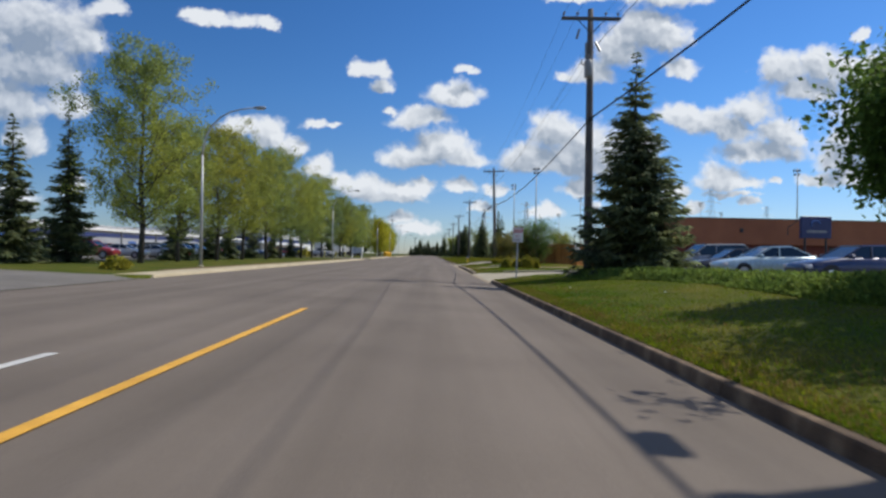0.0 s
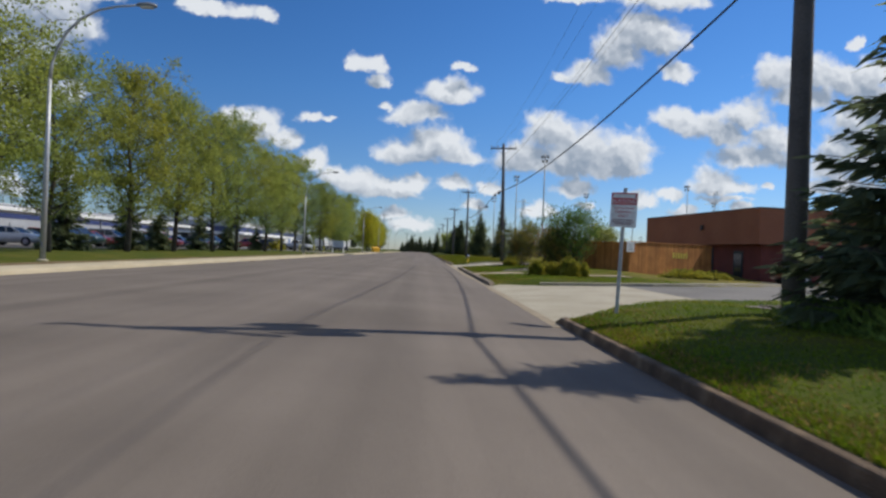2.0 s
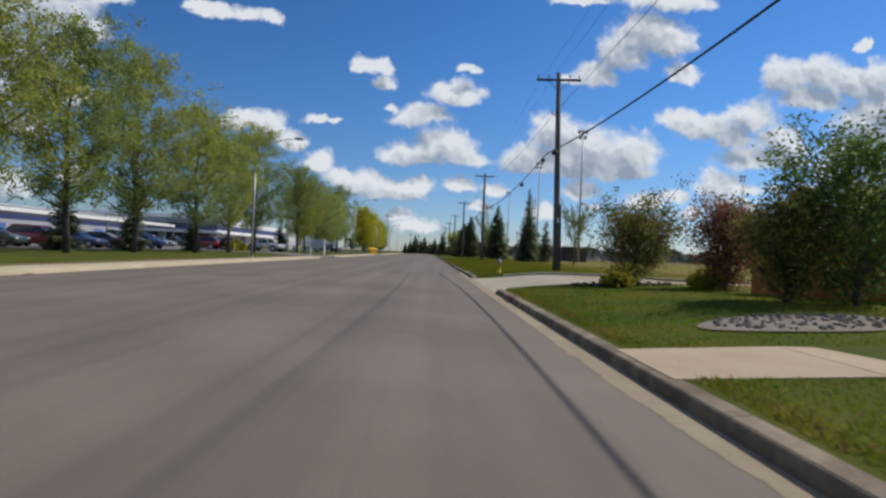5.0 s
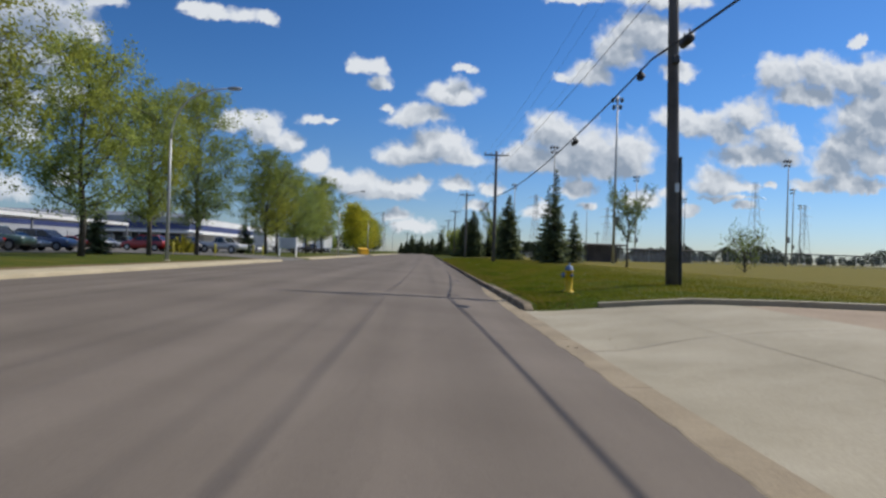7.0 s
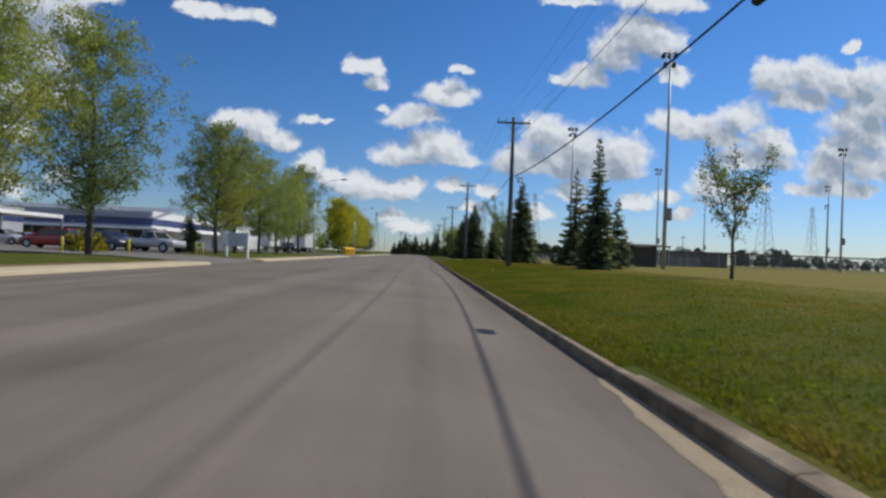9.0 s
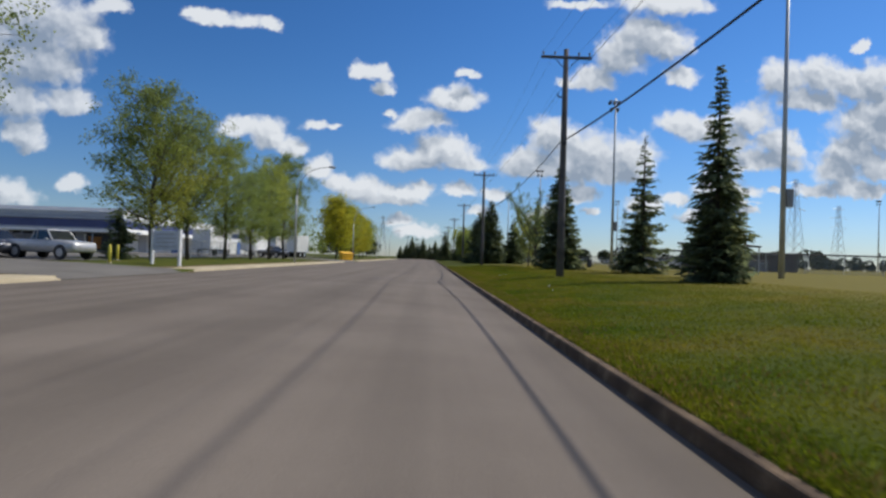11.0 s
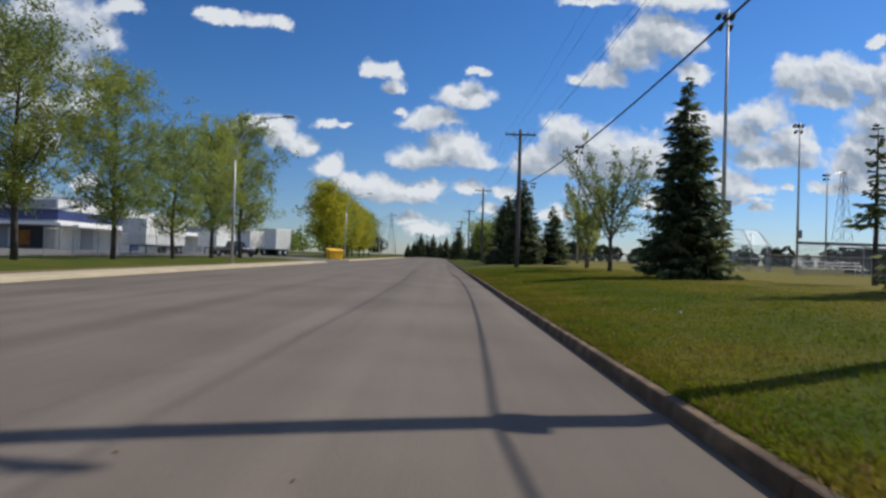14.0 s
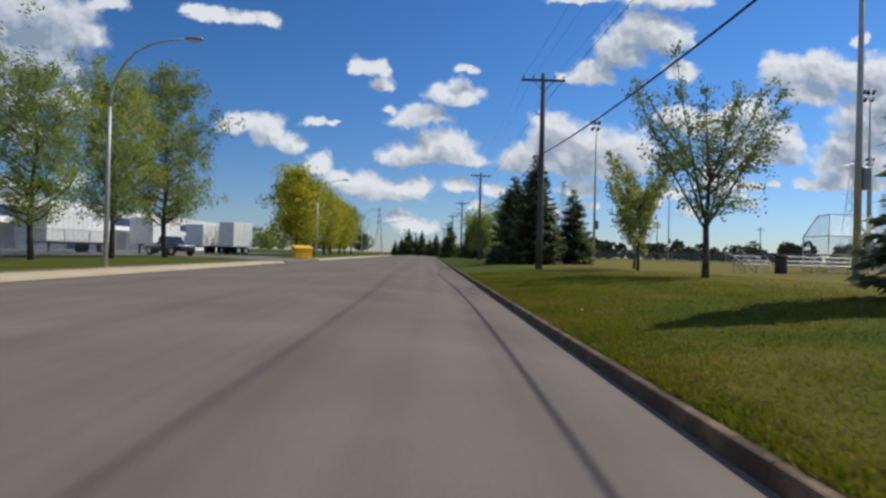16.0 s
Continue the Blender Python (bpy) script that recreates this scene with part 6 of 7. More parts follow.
vase_tree(85, 5.2, 1.0, 1.4, PALELEAF, "young tree with pale green crown on the park lawn", on_ground(12.6, 163.5), trunk=0.07, limbs=8, per=7, size=0.075)
leafy_tree(86, 5.2, 0.9, 2.2, POPLAR, "small broad green tree beyond the spruce clump", on_ground(6.6, 205), limbs=26, per=22, size=0.13, shape=0.5, spread=0.3, trunk=0.1, name="broadleaf_tree")
leafy_tree(87, 5.6, 0.9, 2.0, POPLAR, "small broad green tree beyond the spruce clump", on_ground(8.6, 190), limbs=26, per=22, size=0.13, shape=0.5, spread=0.3, trunk=0.1, name="broadleaf_tree")


def floodlight(x, y, h, box=True):
    p = thing("floodlight_mast", pose(x, y, ground_z(x, y), 0, 0, random.uniform(-10, 10)), "tall grey sports floodlight mast with lamp cluster", "floodlight", "floodlight masts over the ball fields")
    part("mast", Shape().tube([(0, 0, -0.3), (0, 0, h * 0.5), (0, 0, h)], [0.17, 0.125, 0.075], 10), GALV, p, smooth=True)
    part("crossbar", Shape().box(-0.55, 0.55, -0.05, 0.05, h - 0.35, h - 0.25), GALV, p)
    part("crossbar", Shape().box(-0.4, 0.4, -0.05, 0.05, h - 1.1, h - 1.0), GALV, p)
    for q, z in ((-0.48, -0.3), (0.0, -0.3), (0.48, -0.3), (-0.34, -1.05), (0.34, -1.05)):
        lamp = part("flood_lamp", Shape().tube([(q, 0.06, h + z + 0.06), (q, 0.22, h + z - 0.02), (q, 0.5, h + z - 0.16)], [0.08, 0.16, 0.19], 10), DARKMETAL, p)
        part("lens", Shape().tube([(q, 0.5, h + z - 0.16), (q, 0.52, h + z - 0.17)], 0.17, 10), LAMPGLASS, lamp)
    if box:
        part("control_box", Shape().box(0.12, 0.48, -0.2, 0.2, 3.9, 4.9, 0.03), GREYPAINT, p)


for x, y, h in ((19.4, 121.3, 17.6), (19.3, 153.3, 17.9), (43.4, 187, 18.0), (86.7, 204, 18.4), (67.6, 221, 17.0), (70.2, 121.4, 18.0), (60, 160, 18.0), (19.6, 200, 17.0), (19.6, 246, 17.0), (110, 240, 18.0), (52, 262, 18.0)):
    floodlight(x, y, h)


def dugout(x0, x1, y, label):
    p = thing("dugout_shed", pose(x0, y, ground_z(x0, y)), label, "shed")
    L = x1 - x0
    part("back_wall", Shape().box(0, L, 0, 0.15, -0.1, 2.05), DARKBROWN, p)
    part("side_wall", Shape().box(0, 0.15, 0.15, 2.2, -0.1, 2.05), DARKBROWN, p)
    part("side_wall", Shape().box(L - 0.15, L, 0.15, 2.2, -0.1, 2.05), DARKBROWN, p)
    part("roof", Shape().loft([[(-0.2, -0.25, 2.05), (L + 1.3, -0.25, 2.05), (L + 1.3, -0.25, 2.18), (-0.2, -0.25, 2.18)], [(-0.2, 2.7, 2.25), (L + 1.3, 2.7, 2.25), (L + 1.3, 2.7, 2.38), (-0.2, 2.7, 2.38)]]), DARKBROWN, p)
    for q in (-0.15, 2.5):
        part("post", Shape().tube([(L + 1.2, q, -0.2), (L + 1.2, q, 2.15)], 0.05, 8), GALV, p)
    part("bench", Shape().box(0.3, L - 0.3, 0.3, 0.6, 0.42, 0.47, 0.01), ALU, p)


dugout(20.1, 23.8, 134.5, "dark brown open-fronted dugout shed at the ball field")
dugout(36.5, 46.0, 165.0, "long dark dugout shed at the ball field")
dugout(14.8, 17.0, 214.0, "dark low shed beyond the park lawn")


def chain_fence(points, h, label, gap=3.0, dark=True):
    p = thing("chain_link_fence", pose(points[0][0], points[0][1], 0), label, "fence", "chain-link fences round the ball fields")
    ox, oy = points[0]
    for (xa, ya), (xb, yb) in zip(points, points[1:]):
        n = max(1, round(math.hypot(xb - xa, yb - ya) / gap))
        for k in range(n + 1):
            x, y = xa + (xb - xa) * k / n, ya + (yb - ya) * k / n
            g = ground_z(x, y)
            part("post", Shape().tube([(x - ox, y - oy, g - 0.2), (x - ox, y - oy, g + h)], 0.035, 6), GALV, p)
        ga, gb = ground_z(xa, ya), ground_z(xb, yb)
        part("top_rail", Shape().tube([(xa - ox, ya - oy, ga + h), (xb - ox, yb - oy, gb + h)], 0.085 if dark else 0.03, 6), RUBBER if dark else GALV, p, "black padded top rail" if dark else "")
        part("link_fabric", Shape().add([(xa - ox, ya - oy, ga + 0.05), (xb - ox, yb - oy, gb + 0.05), (xb - ox, yb - oy, gb + h - 0.03), (xa - ox, ya - oy, ga + h - 0.03)], [(0, 1, 2, 3)]), CHAINLINK, p)


chain_fence([(20.5, 146.4), (52, 148), (100, 150)], 1.9, "long chain-link fence with dark padded top rail", 4.0)
chain_fence([(13, 222), (40, 218), (70, 216)], 1.7, "long chain-link fence behind the park lawn", 4.0)
chain_fence([(24.5, 157.5), (40, 161)], 1.3, "low chain-link fence with dark rail by the bleachers")


def backstop():
    p = thing("backstop", pose(22.3, 160.0, ground_z(22.3, 160)) @ Matrix.Scale(0.8, 4), "tall galvanised pipe and chain-link baseball backstop", "backstop")
    base = [(0.0, 3.0), (0.0, 0.0), (2.8, 0.0), (5.4, 1.2), (6.6, 4.0)]
    over = [(1.2, 3.2), (0.9, 1.3), (2.7, 1.5), (4.6, 2.3), (5.5, 4.0)]
    for (x, y), (u, v) in zip(base, over):
        part("post", Shape().tube([(x, y, -0.3), (x, y, 2.6), (u, v, 4.2)], 0.05, 8), GALV, p)
    for a, b, c, d in zip(base, base[1:], over, over[1:]):
        for z in (0.1, 1.3, 2.6):
            part("rail", Shape().tube([(*a, z), (*b, z)], 0.035, 6), GALV, p)
        part("rail", Shape().tube([(*c, 4.2), (*d, 4.2)], 0.035, 6), GALV, p)
        part("link_fabric", Shape().add([(*a, 0.1), (*b, 0.1), (*b, 2.6), (*a, 2.6)], [(0, 1, 2, 3)]), CHAINLINK, p)
        part("link_fabric", Shape().add([(*a, 2.6), (*b, 2.6), (*d, 4.2), (*c, 4.2)], [(0, 1, 2, 3)]), CHAINLINK, p)


backstop()


def bleacher(x, y, w):
    p = thing("bleacher", pose(x, y, ground_z(x, y)), "low aluminium bleacher with plank seats on the lawn", "bleacher", "bleachers by the backstop")
    for k in range(3):
        part("seat_plank", Shape().box(0, w, 0.5 * k, 0.5 * k + 0.26, 0.40 + 0.22 * k, 0.45 + 0.22 * k, 0.01), ALU, p)
        if k:
            part("foot_plank", Shape().box(0, w, 0.5 * k - 0.24, 0.5 * k - 0.02, 0.16 + 0.22 * k, 0.20 + 0.22 * k, 0.01), ALU, p)
    for q in (0.15, w / 2, w - 0.15):
        part("leg_frame", Shape().tube([(q, 0.05, -0.05), (q, 0.1, 0.4), (q, 1.2, 0.84), (q, 1.25, -0.05)], 0.03, 6), GALV, p)
        part("brace", Shape().tube([(q, 0.05, 0.02), (q, 1.25, 0.5)], 0.02, 6), GALV, p)


bleacher(16.1, 157.2, 1.5)
bleacher(18.3, 157.2, 4.2)
bleacher(24.0, 152.0, 4.5)
p = thing("litter_bin", pose(17.85, 156.8, ground_z(17.85, 156.8)), "dark steel drum litter bin beside the bleacher", "litter bin")
part("drum", Shape().lathe([(0.27, -0.02), (0.28, 0.0), (0.28, 0.28), (0.29, 0.3), (0.28, 0.32), (0.28, 0.58), (0.29, 0.6), (0.28, 0.62), (0.28, 0.86), (0.295, 0.88), (0.26, 0.88), (0.25, 0.7)]), DARKMETAL, p, smooth=True)
part("bag_rim", Shape().lathe([(0.297, 0.80), (0.302, 0.89), (0.285, 0.90)]), RUBBER, p)


def lattice_tower(x, y, h):
    p = thing("transmission_tower", pose(x, y, 0.6, 0, 0, 20), "distant grey steel lattice transmission tower", "pylon", "distant transmission towers")
    legs = [(-1, -1), (1, -1), (1, 1), (-1, 1)]
    def half(z):
        return 0.075 * h * (1 - z / h) ** 1.3 + 0.016 * h
    levels = [h * k / 9 for k in range(10)]
    for sx, sy in legs:
        part("leg", Shape().tube([(sx * half(z), sy * half(z), z) for z in levels], 0.10, 4), GALV, p)
    lace = Shape()
    for a, b in zip(levels, levels[1:]):
        for (p0, p1) in zip(legs, legs[1:] + legs[:1]):
            lace.tube([(p0[0] * half(a), p0[1] * half(a), a), (p1[0] * half(b), p1[1] * half(b), b)], 0.05, 4)
            lace.tube([(p1[0] * half(a), p1[1] * half(a), a), (p0[0] * half(b), p0[1] * half(b), b)], 0.05, 4)
    part("lacing", lace, GALV, p)
    for z, w in ((0.66, 0.15), (0.8, 0.18), (0.94, 0.13)):
        part("crossarm", Shape().tube([(-w * h, 0, z * h), (0, 0, z * h + 0.03 * h), (w * h, 0, z * h)], 0.12, 4), GALV, p)


for x, y, h in ((160, 362, 40), (37, 460, 34), (62, 420, 36), (250, 470, 40), (118, 470, 34), (-40, 620, 34)):
    lattice_tower(x, y, h)

# far poles of the same line and of a crossing road
for x, y in ((40, 330), (74, 330), (108, 330), (-12, 430), (-8, 470), (12, 440)):
    p = thing("far_utility_pole", pose(x, y, 0.5), "distant wooden utility pole with crossarm", "utility pole", "distant utility poles")
    part("pole", Shape().tube([(0, 0, -0.3), (0, 0, 12)], [0.2, 0.13], 6), POLEWOOD, p)
    part("crossarm", Shape().box(-1.3, 1.3, -0.08, 0.08, 11.0, 11.2), POLEWOOD, p)


# ---- far side: verge, car parks and buildings ----
for x0, x1, y0, y1, nm in ((-62, -26, 31, 190, "car_park"), (-26, -12.02, 108.5, 120.5, "driveway_3"), (-30, -20.5, 120.6, 130.5, "car_park"), (-26, -12.02, 180, 195, "driveway_4"), (-60, -12.02, 13, 25.5, "driveway_5"), (-75, -26, 190, 262, "car_park")):
    sh = Shape()
    nx, ny = max(2, round((x1 - x0) / 1.2)), 4
    pts = [(x0 + (x1 - x0) * i / nx, y0 + (y1 - y0) * j / ny) for i in range(nx + 1) for j in range(ny + 1)]
    sh.add([(x, y, max(0.012, ground_z(x, y) + 0.02) if x < -13 else 0.012 + 0.16 * smoothstep(12.0, 13.2, -x)) for x, y in pts], [(i * (ny + 1) + j, i * (ny + 1) + j + 1, (i + 1) * (ny + 1) + j + 1, (i + 1) * (ny + 1) + j) for i in range(nx) for j in range(ny)])
    single(nm, sh, LOT, "grey asphalt paving of the yard across the road", "car park", kind="structure", smooth=True)

spruce(91, 9.9, 2.0, on_ground(-24, 41.2), "slender dark spruce across the road", "spruces across the road", gaps=0.15)
spruce(92, 8.5, 1.9, on_ground(-24, 35.8), "slender dark spruce across the road", "spruces across the road", gaps=0.15)
little = spruce(93, 5.0, 1.5, on_ground(-22.5, 63), "small dark spruce between the poplars", "spruces across the road", gaps=0.15)
for x, y, k in ((-22, 67.5, 0.9), (-22, 54, 1.05), (-22.5, 78, 0.9), (-22.5, 133.8, 0.95), (-22.5, 99, 0.8), (-22, 86, 0.9)):
    copy_thing(little, on_ground(x, y, y, k))
shrub(-26.5, 39.5, 1.3, 1.4, SPIREA, "yellow-green shrub across the road", 94, size=0.12, count=900)
shrub(-24.0, 117.8, 1.3, 1.3, SPIREA, "yellow shrub at the yard entrance", 95, size=0.12, count=900)
shrub(-15.5, 30.5, 0.6, 0.5, SPIREA, "small yellow-green shrub at the entrance", 96, size=0.08, count=500)

colours = [((0.35, 0.36, 0.37), "silver"), ((0.03, 0.03, 0.035), "black"), ((0.55, 0.55, 0.54), "white"), ((0.06, 0.09, 0.18), "dark blue"), ((0.30, 0.02, 0.02), "red"), ((0.16, 0.17, 0.18), "grey"), ((0.05, 0.09, 0.07), "dark green")]
kinds_of = ["sedan", "van", "sedan", "pickup", "sedan", "van"]
k = 0
for x, y0, y1 in ((-31.0, 34, 110), (-44.0, 40, 150), (-31, 126, 140)):
    y = y0
    while y < y1:
        rgb, word = colours[(k * 5 + k // 3) % 7]
        kind = kinds_of[(k * 7 + k // 4) % 6]
        car(pose(x + random.uniform(-0.3, 0.3), y, ground_z(x, y) + 0.04, 0, 0, (90 if k % 4 else -90) + random.uniform(-3, 3)), rgb, kind, "%s %s parked in the yard across the road" % (word, {"sedan": "sedan", "van": "minivan", "pickup": "pickup truck"}[kind]), "cars parked across the road")
        k += 1
        y += random.choice((2.9, 2.9, 3.0, 3.1, 5.8))
car(pose(-22.5, 125.6, 0.36, 0, 0, 72), (0.45, 0.45, 0.45), "pickup", "silver pickup truck standing at the yard entrance", "cars parked across the road")
car(pose(-26.6, 126.4, 0.36, 0, 0, 65), (0.05, 0.05, 0.06), "van", "dark minivan standing at the yard entrance", "cars parked across the road")
car(parked(-23.5, 183.5, 55), (0.02, 0.02, 0.022), "pickup", "black pickup truck parked beside white trailers", "cars parked across the road")
car(pose(-2.6, 395, road_z(-2.6) + 0.01, 0, 0, 0), (0.6, 0.6, 0.6), "van", "white van far along the road", "far cars")


def warehouse(x, y, L, D, H, label, turn=0.0, band=(0.58, 0.70), face=WHITEWALL, end=GREYWALL, doors=6):
    """Front towards +x along y, near end towards -y."""
    p = thing("warehouse", pose(x, y, 0.3, 0, 0, turn), label, "warehouse", "industrial buildings across the road")
    part("front_wall", Shape().box(-0.3, 0, 0.0, L, -0.3, H), face, p)
    part("end_wall", Shape().box(-D, -0.3, 0.0, 0.3, -0.3, H), end, p)
    part("end_wall", Shape().box(-D, -0.3, L - 0.3, L, -0.3, H), end, p)
    part("back_wall", Shape().box(-D, -D + 0.3, 0.3, L - 0.3, -0.3, H), end, p)
    part("roof", Shape().box(-D + 0.3, -0.3, 0.3, L - 0.3, H - 0.3, H - 0.1), ROOFING, p)
    part("band", Shape().box(0.003, 0.06, -0.06, L, H * band[0], H * band[1]), BLUEBAND, p, "dark blue painted band")
    part("band", Shape().box(-D, 0.0, -0.06, -0.003, H * band[0], H * band[1]), BLUEBAND, p, "dark blue painted band")
    part("parapet_cap", Shape().box(-0.4, 0.08, -0.08, L + 0.08, H + 0.002, H + 0.12), WHITEPAINT, p)
    part("parapet_cap", Shape().box(-D, -0.41, -0.08, 0.35, H + 0.002, H + 0.12), WHITEPAINT, p)
    for k in range(doors):
        q = L * (k + 0.5) / doors
        d = part("dock_door", Shape().box(0.003, 0.1, q - 1.6, q + 1.6, 0.0, H * 0.5, 0.01), (DOCKBLUE if k % 3 == 1 else GREYWALL), p)
        for z in range(1, 5):
            part("door_rib", Shape().box(0.101, 0.13, q - 1.58, q + 1.58, H * 0.1 * z - 0.02, H * 0.1 * z + 0.02), GREYPAINT, d)
    for k in range(max(2, int(D / 7))):
        q = -D * (k + 0.5) / max(2, int(D / 7))
        w = part("window", Shape().box(q - 1.3, q + 1.3, -0.05, -0.003, 1.0, H * 0.45, 0.01), WHITEPAINT, p)
        part("pane", Shape().box(q - 1.2, q + 1.2, -0.058, -0.049, 1.1, H * 0.45 - 0.1), GLASS, w)
    return p


big = warehouse(-54, 200, 90, 60, 7.0, "long white industrial building with dark blue band and loading canopy", band=(0.60, 0.80))
part("canopy", Shape().box(-60, 2.2, -3.0, -0.07, 3.35, 3.75, 0.03), WHITEPAINT, big, "white flat loading canopy")
part("canopy", Shape().box(0.07, 3.0, 0.0, 60, 3.2, 3.6, 0.03), WHITEPAINT, big, "white flat loading canopy")
part("sloping_roof", Shape().loft([[(-60.2, -0.6, 5.65), (0.4, -0.6, 5.65), (0.4, -0.6, 5.8), (-60.2, -0.6, 5.8)], [(-60.2, 14, 8.4), (0.4, 14, 8.4), (0.4, 14, 8.55), (-60.2, 14, 8.55)]]), ROOFGREY, big, "grey metal roof slope")
# dark panels on the closed wall paint the shade inside open bays
for k in range(9):
    q = -57.5 + 6.4 * k
    bay = part("loading_bay", Shape().box(q, q + 4.4, -0.16, -0.065, 0.2, 3.2, 0.02), DARKMETAL, big, "dark panel standing in for a shaded open loading bay")
    part("dock_pad", Shape().box(q - 0.35, q - 0.05, -0.4, -0.066, 0.2, 3.0, 0.02), WHITEPAINT, bay)
    if k % 3 != 1:
        part("curtain", Shape().box(q + 0.3, q + 2.6, -0.22, -0.165, 0.5, 2.6, 0.02), (WHITEWALL, DOCKBLUE, CEDAR)[k % 3], bay)
for k in range(11):
    part("canopy_post", Shape().box(-58 + 6 * k, -57.8 + 6 * k, -2.9, -2.7, -0.2, 3.35), GREYPAINT, big)
warehouse(-62, 62, 110, 40, 5.2, "low grey and white industrial building with dark band", band=(0.62, 0.86), doors=12, face=GREYWALL)
warehouse(-60, -10, 60, 40, 6.0, "grey industrial building beyond the yard", doors=4)
canopy = thing("dock_canopy", pose(-50, 72, 0.3), "white flat loading canopy on posts before the building", "canopy")
part("deck", Shape().box(-3.0, 3.0, 0, 84, 3.5, 3.95, 0.03), WHITEPAINT, canopy)
for q in range(0, 85, 12):
    part("post", Shape().box(2.5, 2.7, q + 0.3, q + 0.5, -0.3, 3.5), GREYPAINT, canopy)
p = thing("blue_container", pose(-39, 55, 0.33), "blue steel shipping container stacked in the yard", "container")
part("box", Shape().box(-1.2, 1.2, -3, 3, 0.1, 2.6, 0.03), DOCKBLUE, p)
for q in range(12):
    part("rib", Shape().box(1.203, 1.24, -2.85 + q * 0.5, -2.65 + q * 0.5, 0.25, 2.45), DOCKBLUE, p)


def trailer(x, y, L, turn, label, H=2.7):
    p = thing("box_trailer", pose(x, y, 0.33, 0, 0, turn), label, "trailer", "white trailers in the yard")
    part("box", Shape().box(0, L, -1.25, 1.25, 1.05, 1.05 + H, 0.03), WHITEWALL, p)
    part("under_frame", Shape().box(0.3, L - 0.2, -0.5, 0.5, 0.8, 1.04), DARKMETAL, p)
    part("bottom_rail", Shape().box(-0.02, L + 0.02, -1.28, 1.28, 0.96, 1.045), ALU, p)
    for q in range(1, int(L / 0.9)):
        part("side_post", Shape().box(q * 0.9 - 0.03, q * 0.9 + 0.03, -1.275, -1.252, 1.1, 1.0 + H), WHITEPAINT, p)
    for q in (L - 1.0, L - 2.2):
        for sy in (-1, 1):
            w = part("tyre", Shape().tube([(q, sy * 0.8, 0.5), (q, sy * 1.2, 0.5)], 0.48, 14), TYRE, p)
            part("rim", Shape().tube([(q, sy * 1.2, 0.5), (q, sy * 1.22, 0.5)], 0.26, 10), ALU, w)
    for sy in (-0.8, 0.8):
        part("landing_leg", Shape().box(1.2, 1.35, sy - 0.06, sy + 0.06, 0.0, 0.85), DARKMETAL, p)


trailer(-32.0, 177.0, 13.0, 95, "white box trailer parked in the yard")
trailer(-29.5, 191, 6.0, 86, "white box trailer parked in the yard")
trailer(-30.0, 207, 6.5, 75, "white box trailer parked in the yard")
trailer(-25.6, 206, 3.2, 60, "short white box trailer near the entrance", 3.0)

# made-up bin shape in place of what looks like an orange sign board
p = thing("grit_bin", pose(-14.4, 198, ground_z(-14.4, 198), 0, 0, 36), "orange-yellow box with sloping lid standing in for a roadside board", "grit bin")
part("bin", Shape().loft([[(-0.95, -0.5, 0.0), (0.95, -0.5, 0.0), (0.95, 0.5, 0.0), (-0.95, 0.5, 0.0)], [(-1.1, -0.6, 1.15), (1.1, -0.6, 1.15), (1.1, 0.6, 1.35), (-1.1, 0.6, 1.35)]]), ORANGE, p)
part("lid", Shape().loft([[(-1.15, -0.66, 1.16), (1.15, -0.66, 1.16), (1.15, 0.64, 1.36), (-1.15, 0.64, 1.36)], [(-1.1, -0.6, 1.26), (1.1, -0.6, 1.26), (1.1, 0.6, 1.5), (-1.1, 0.6, 1.5)]]), ORANGE, p)


def yard_sign():
    p = thing("yard_sign", pose(-16.2, 125.0, ground_z(-16.2, 125), 0, 0, -28), "white-posted yard sign with grey-blue panel at the entrance", "sign")
    for q in (0, 2.3):
        part("post", Shape().box(q - 0.08, q + 0.08, -0.08, 0.08, -0.3, 2.05, 0.01), WHITEPAINT, p)
    panel = part("panel", Shape().box(0.09, 2.21, -0.03, 0.03, 0.85, 1.98, 0.01), PALEPANEL, p, "pale grey-blue painted panel")
    for k in range(4):
        part("print_bar", Shape().box(0.3, 2.0 - 0.15 * (k % 2), -0.036, -0.0305, 1.02 + 0.24 * k, 1.08 + 0.24 * k), GREYWALL, panel)


yard_sign()
for x, y in ((-20, 115.6), (-17.2, 122.0), (-20, 128.6), (-22.5, 112)):
    p = thing("bollard", pose(x, y, ground_z(x, y)), "yellow steel bollard at the yard entrance", "bollard", "bollards at the yard entrance")
    part("post", Shape().lathe([(0.09, -0.2), (0.09, 0.95), (0.075, 1.0), (0.03, 1.02)], sides=12), BOLLARD, p, smooth=True)
    part("collar", Shape().lathe([(0.14, -0.05), (0.14, 0.04), (0.10, 0.06)], sides=12), CONCRETE, p)

s = Shape()
for y0, y1 in ((32, 108.5), (120.5, 179), (196, 300)):
    y = y0
    while y < y1 - 0.5:
        e = min(y + 2.5, y1)
        w0, w1 = -14.35 - 0.3 * noise.noise((y * 0.3, 0, 0)), -14.35 - 0.3 * noise.noise((e * 0.3, 0, 0))
        s.add([(-13.76, y, ground_z(-13.76, y) + 0.014), (w0, y, ground_z(w0, y) + 0.014), (w1, e, ground_z(w1, e) + 0.014), (-13.76, e, ground_z(-13.76, e) + 0.014)], [(0, 3, 2, 1)])
        y = e
single("bare_verge", s, SOIL, "strip of dry brown turf behind the far walk", "verge", kind="structure")

# white yard fence behind the verge
chain_fence([(-24.5, 150), (-24.5, 178)], 1.8, "chain-link yard fence behind the poplars", dark=False)

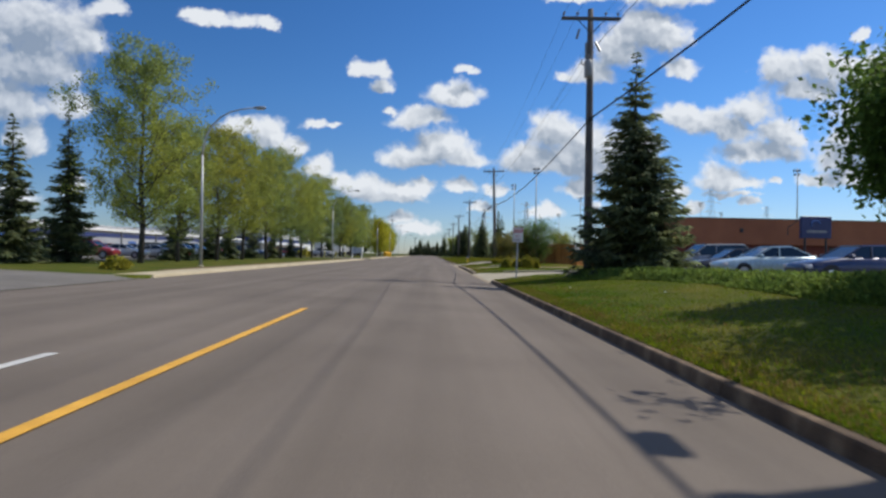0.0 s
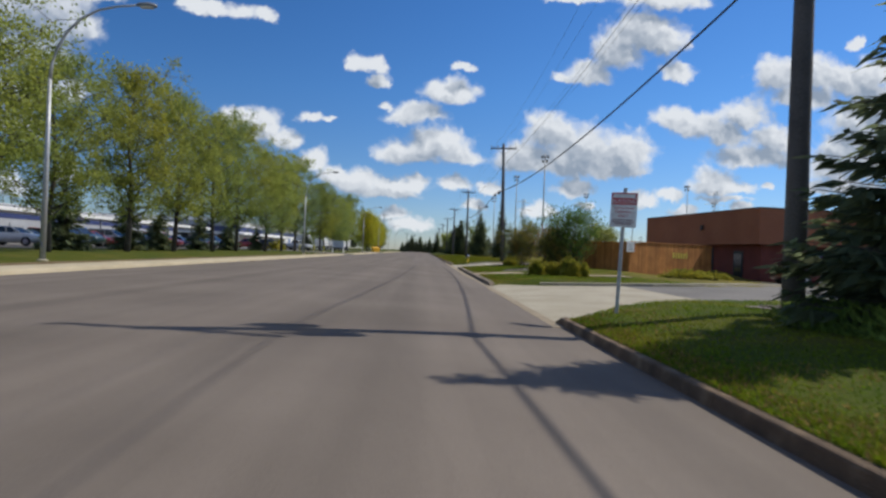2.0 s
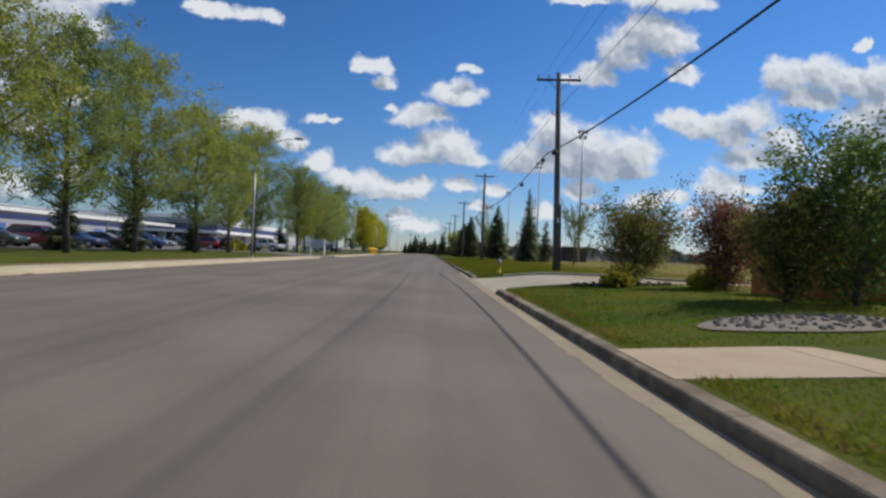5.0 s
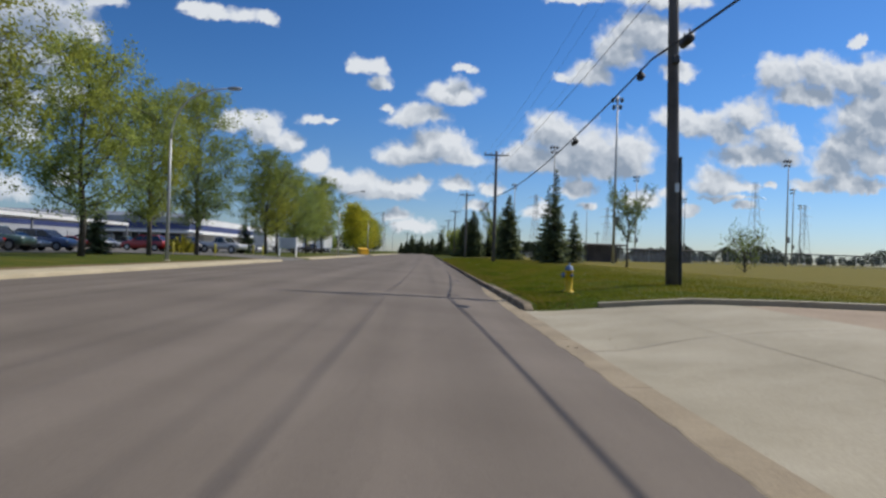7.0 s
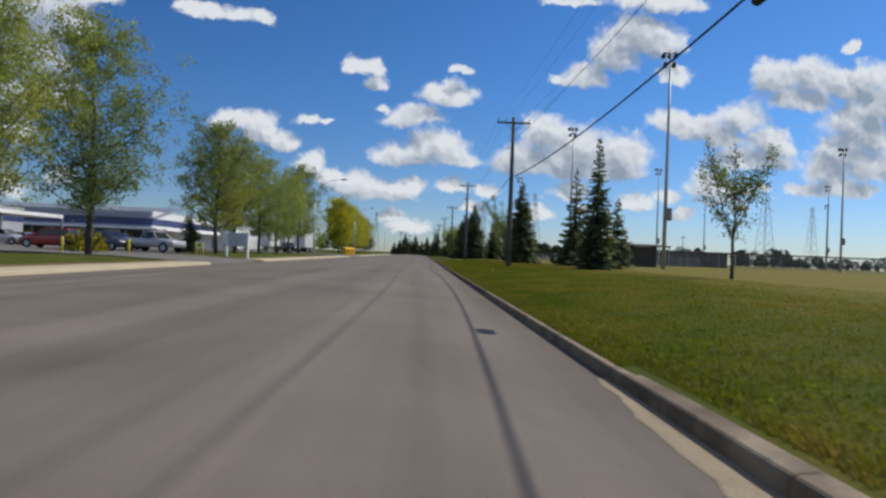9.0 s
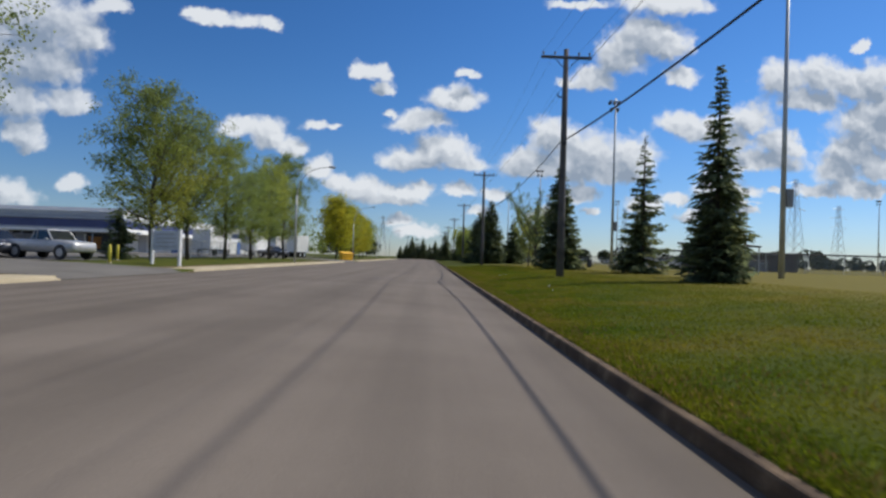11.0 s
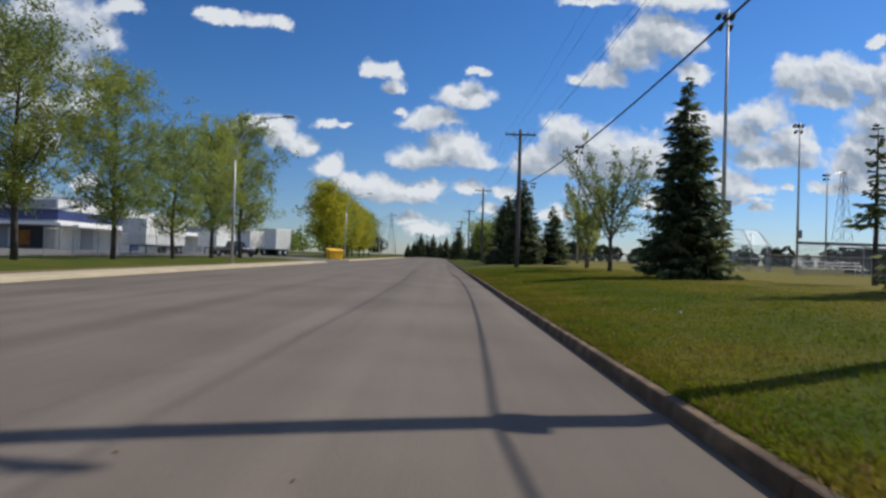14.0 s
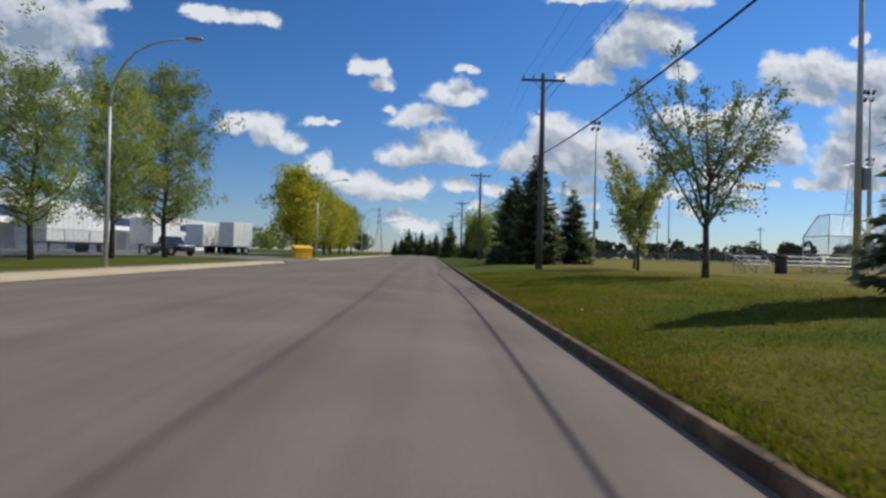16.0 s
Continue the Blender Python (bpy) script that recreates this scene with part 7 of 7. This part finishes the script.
# ---- distance ----
rng = np.random.default_rng(101)


def far_wood(name, x0, x1, y0, y1, n, h0, h1, mat, label):
    cs = []
    for _ in range(n):
        x, y, h = rng.uniform(x0, x1), rng.uniform(y0, y1), rng.uniform(h0, h1)
        r = h * rng.uniform(0.3, 0.5)
        k = 280
        d = unit(rng.normal(size=(k, 3))) * rng.uniform(0.5, 1, (k, 1)) ** 0.5
        cs.append(np.stack([x + d[:, 0] * r, y + d[:, 1] * r, 0.7 + h * 0.55 + d[:, 2] * h * 0.47], 1))
    c = np.concatenate(cs)
    up = unit(rng.normal(size=c.shape))
    w = unit(np.cross(up, rng.normal(size=c.shape)))
    s = rng.uniform(0.2, 0.45, (len(c), 1))
    single(name, cards(name, c, up * s, w * s, mat), mat, label, "trees", kind="stuff")


far_wood("far_trees", 30, 120, 270, 340, 48, 3.0, 6.0, FARGREEN, "distant dark broadleaf trees behind the ball fields")
far_wood("far_trees", 110, 320, 300, 420, 70, 4.0, 8.0, FARGREEN, "distant dark broadleaf trees behind the ball fields")
far_wood("far_hedge", 24, 330, 345, 375, 150, 2.2, 3.6, FARGREEN, "low distant belt of dark shrubs behind the ball fields")
far_wood("far_trees", 10, 60, 330, 420, 20, 4.0, 7.0, FARGREEN, "distant dark trees along the road")
far_wood("far_trees", -160, -20, 330, 420, 40, 5.0, 10.0, FARGREEN, "distant dark trees beyond the industrial yards")
far_wood("far_trees", -60, -22, 285, 330, 16, 5.0, 9.0, POPLAR, "distant poplars at the end of the row")
end_spruce = spruce(102, 9.5, 3.7, on_ground(-7, 338), "distant dark spruce at the road's end", "distant spruces", density=0.8)
for x, y, k in ((-9.5, 342, 0.7), (-4.6, 343, 0.75), (-2.6, 339, 0.95), (0.0, 344, 0.7), (2.2, 340, 0.85), (-12, 347, 0.6), (4.6, 345, 0.62), (4.5, 262, 0.85), (7.5, 240, 0.8), (9, 250, 0.95), (8, 223, 0.75), (22, 235, 0.7)):
    copy_thing(end_spruce, on_ground(x, y, x, k))

# ---- grass ----
def grass(name, n, xs, ys, h0, h1, seed, edge=False, mat=None, clumps=None, wide=1.0):
    rng = np.random.default_rng(seed)
    y = rng.uniform(*ys, n)
    x = xs[0] + (xs[1] - xs[0]) * rng.uniform(0, 1, n) ** (1.0 if edge else 2.0)
    keep = np.ones(n, bool)
    for near, far in DRIVES.values():
        a = np.interp(x, [q[0] for q in near], [q[1] for q in near])
        b = np.interp(x, [q[0] for q in far], [q[1] for q in far])
        keep &= (y < a - 0.05) | (y > b + 0.05)
    keep &= (x > 2.24) | (((y < 37) | (y > 58)) & ((y < 68) | (y > 77.5)))
    # bare where the walk, the beds and the pole's gravel lie
    keep &= (np.abs(y - 45.1 + 0.12 * (x - 2)) > 0.87) | (x > 9.1)
    for bx, by, rx, ry in ((5.2, 47.6, 1.45, 0.88), (5.9, 58.15, 1.4, 0.78), (7.4, 26.9, 1.45, 0.72)):
        keep &= ((x - bx) / rx) ** 2 + ((y - by) / ry) ** 2 > 1
    if clumps is not None:
        keep &= np.array([noise.noise((a * 0.9, b * 0.9, seed)) + 0.5 * noise.noise((a * 4, b * 4, seed)) > clumps for a, b in zip(x, y)])
    x, y = x[keep], y[keep]
    z = np.array([ground_z(a, b) for a, b in zip(x, y)])
    m = len(x)
    up = unit(rng.normal(size=(m, 3)) * 0.38 + np.array([0, 0, 1]))
    w = unit(np.cross(up, rng.normal(size=(m, 3))))
    tuft = 0.75 + 0.5 * np.array([noise.noise((a * 1.3, b * 1.3, 9.0)) for a, b in zip(x, y)])[:, None]
    h = rng.uniform(h0, h1, (m, 1)) * np.clip(tuft, 0.6, 1.3)
    c = np.stack([x, y, z], 1) + up * h * 0.8
    single(name, cards(name, c, up * h, w * wide * rng.uniform(0.004, 0.009, (m, 1)), mat or GRASS), mat or GRASS, "short mown grass blades along the kerb", "grass", kind="stuff")


grass("lawn_grass", 170000, (2.08, 9.5), (2, 60), 0.013, 0.034, 111, mat=VERDANT)
grass("lawn_grass", 300000, (2.08, 13.0), (64, 158), 0.014, 0.036, 112)
grass("lawn_grass", 220000, (2.1, 9.5), (66, 150), 0.014, 0.038, 120)
grass("weed_tufts", 9000, (2.3, 6.0), (68, 125), 0.02, 0.05, 121, True, LUSH, clumps=0.45, wide=4.0)
grass("lush_grass", 40000, (2.2, 7.0), (68, 158), 0.013, 0.033, 114, mat=LUSH, clumps=0.0)
grass("lush_grass", 30000, (2.2, 8.0), (2, 60), 0.014, 0.036, 117, mat=LUSH, clumps=0.15)
grass("dry_grass", 30000, (2.12, 3.6), (2, 150), 0.02, 0.05, 115, True, STRAW, clumps=0.05)
grass("kerb_grass", 30000, (2.05, 2.5), (2, 150), 0.02, 0.055, 113, True)
grass("dry_grass", 26000, (2.05, 2.45), (2, 150), 0.02, 0.05, 119, True, STRAW)
grass("weed_tufts", 40000, (2.15, 3.4), (2, 150), 0.025, 0.06, 118, True, LUSH, clumps=0.55, wide=1.8)
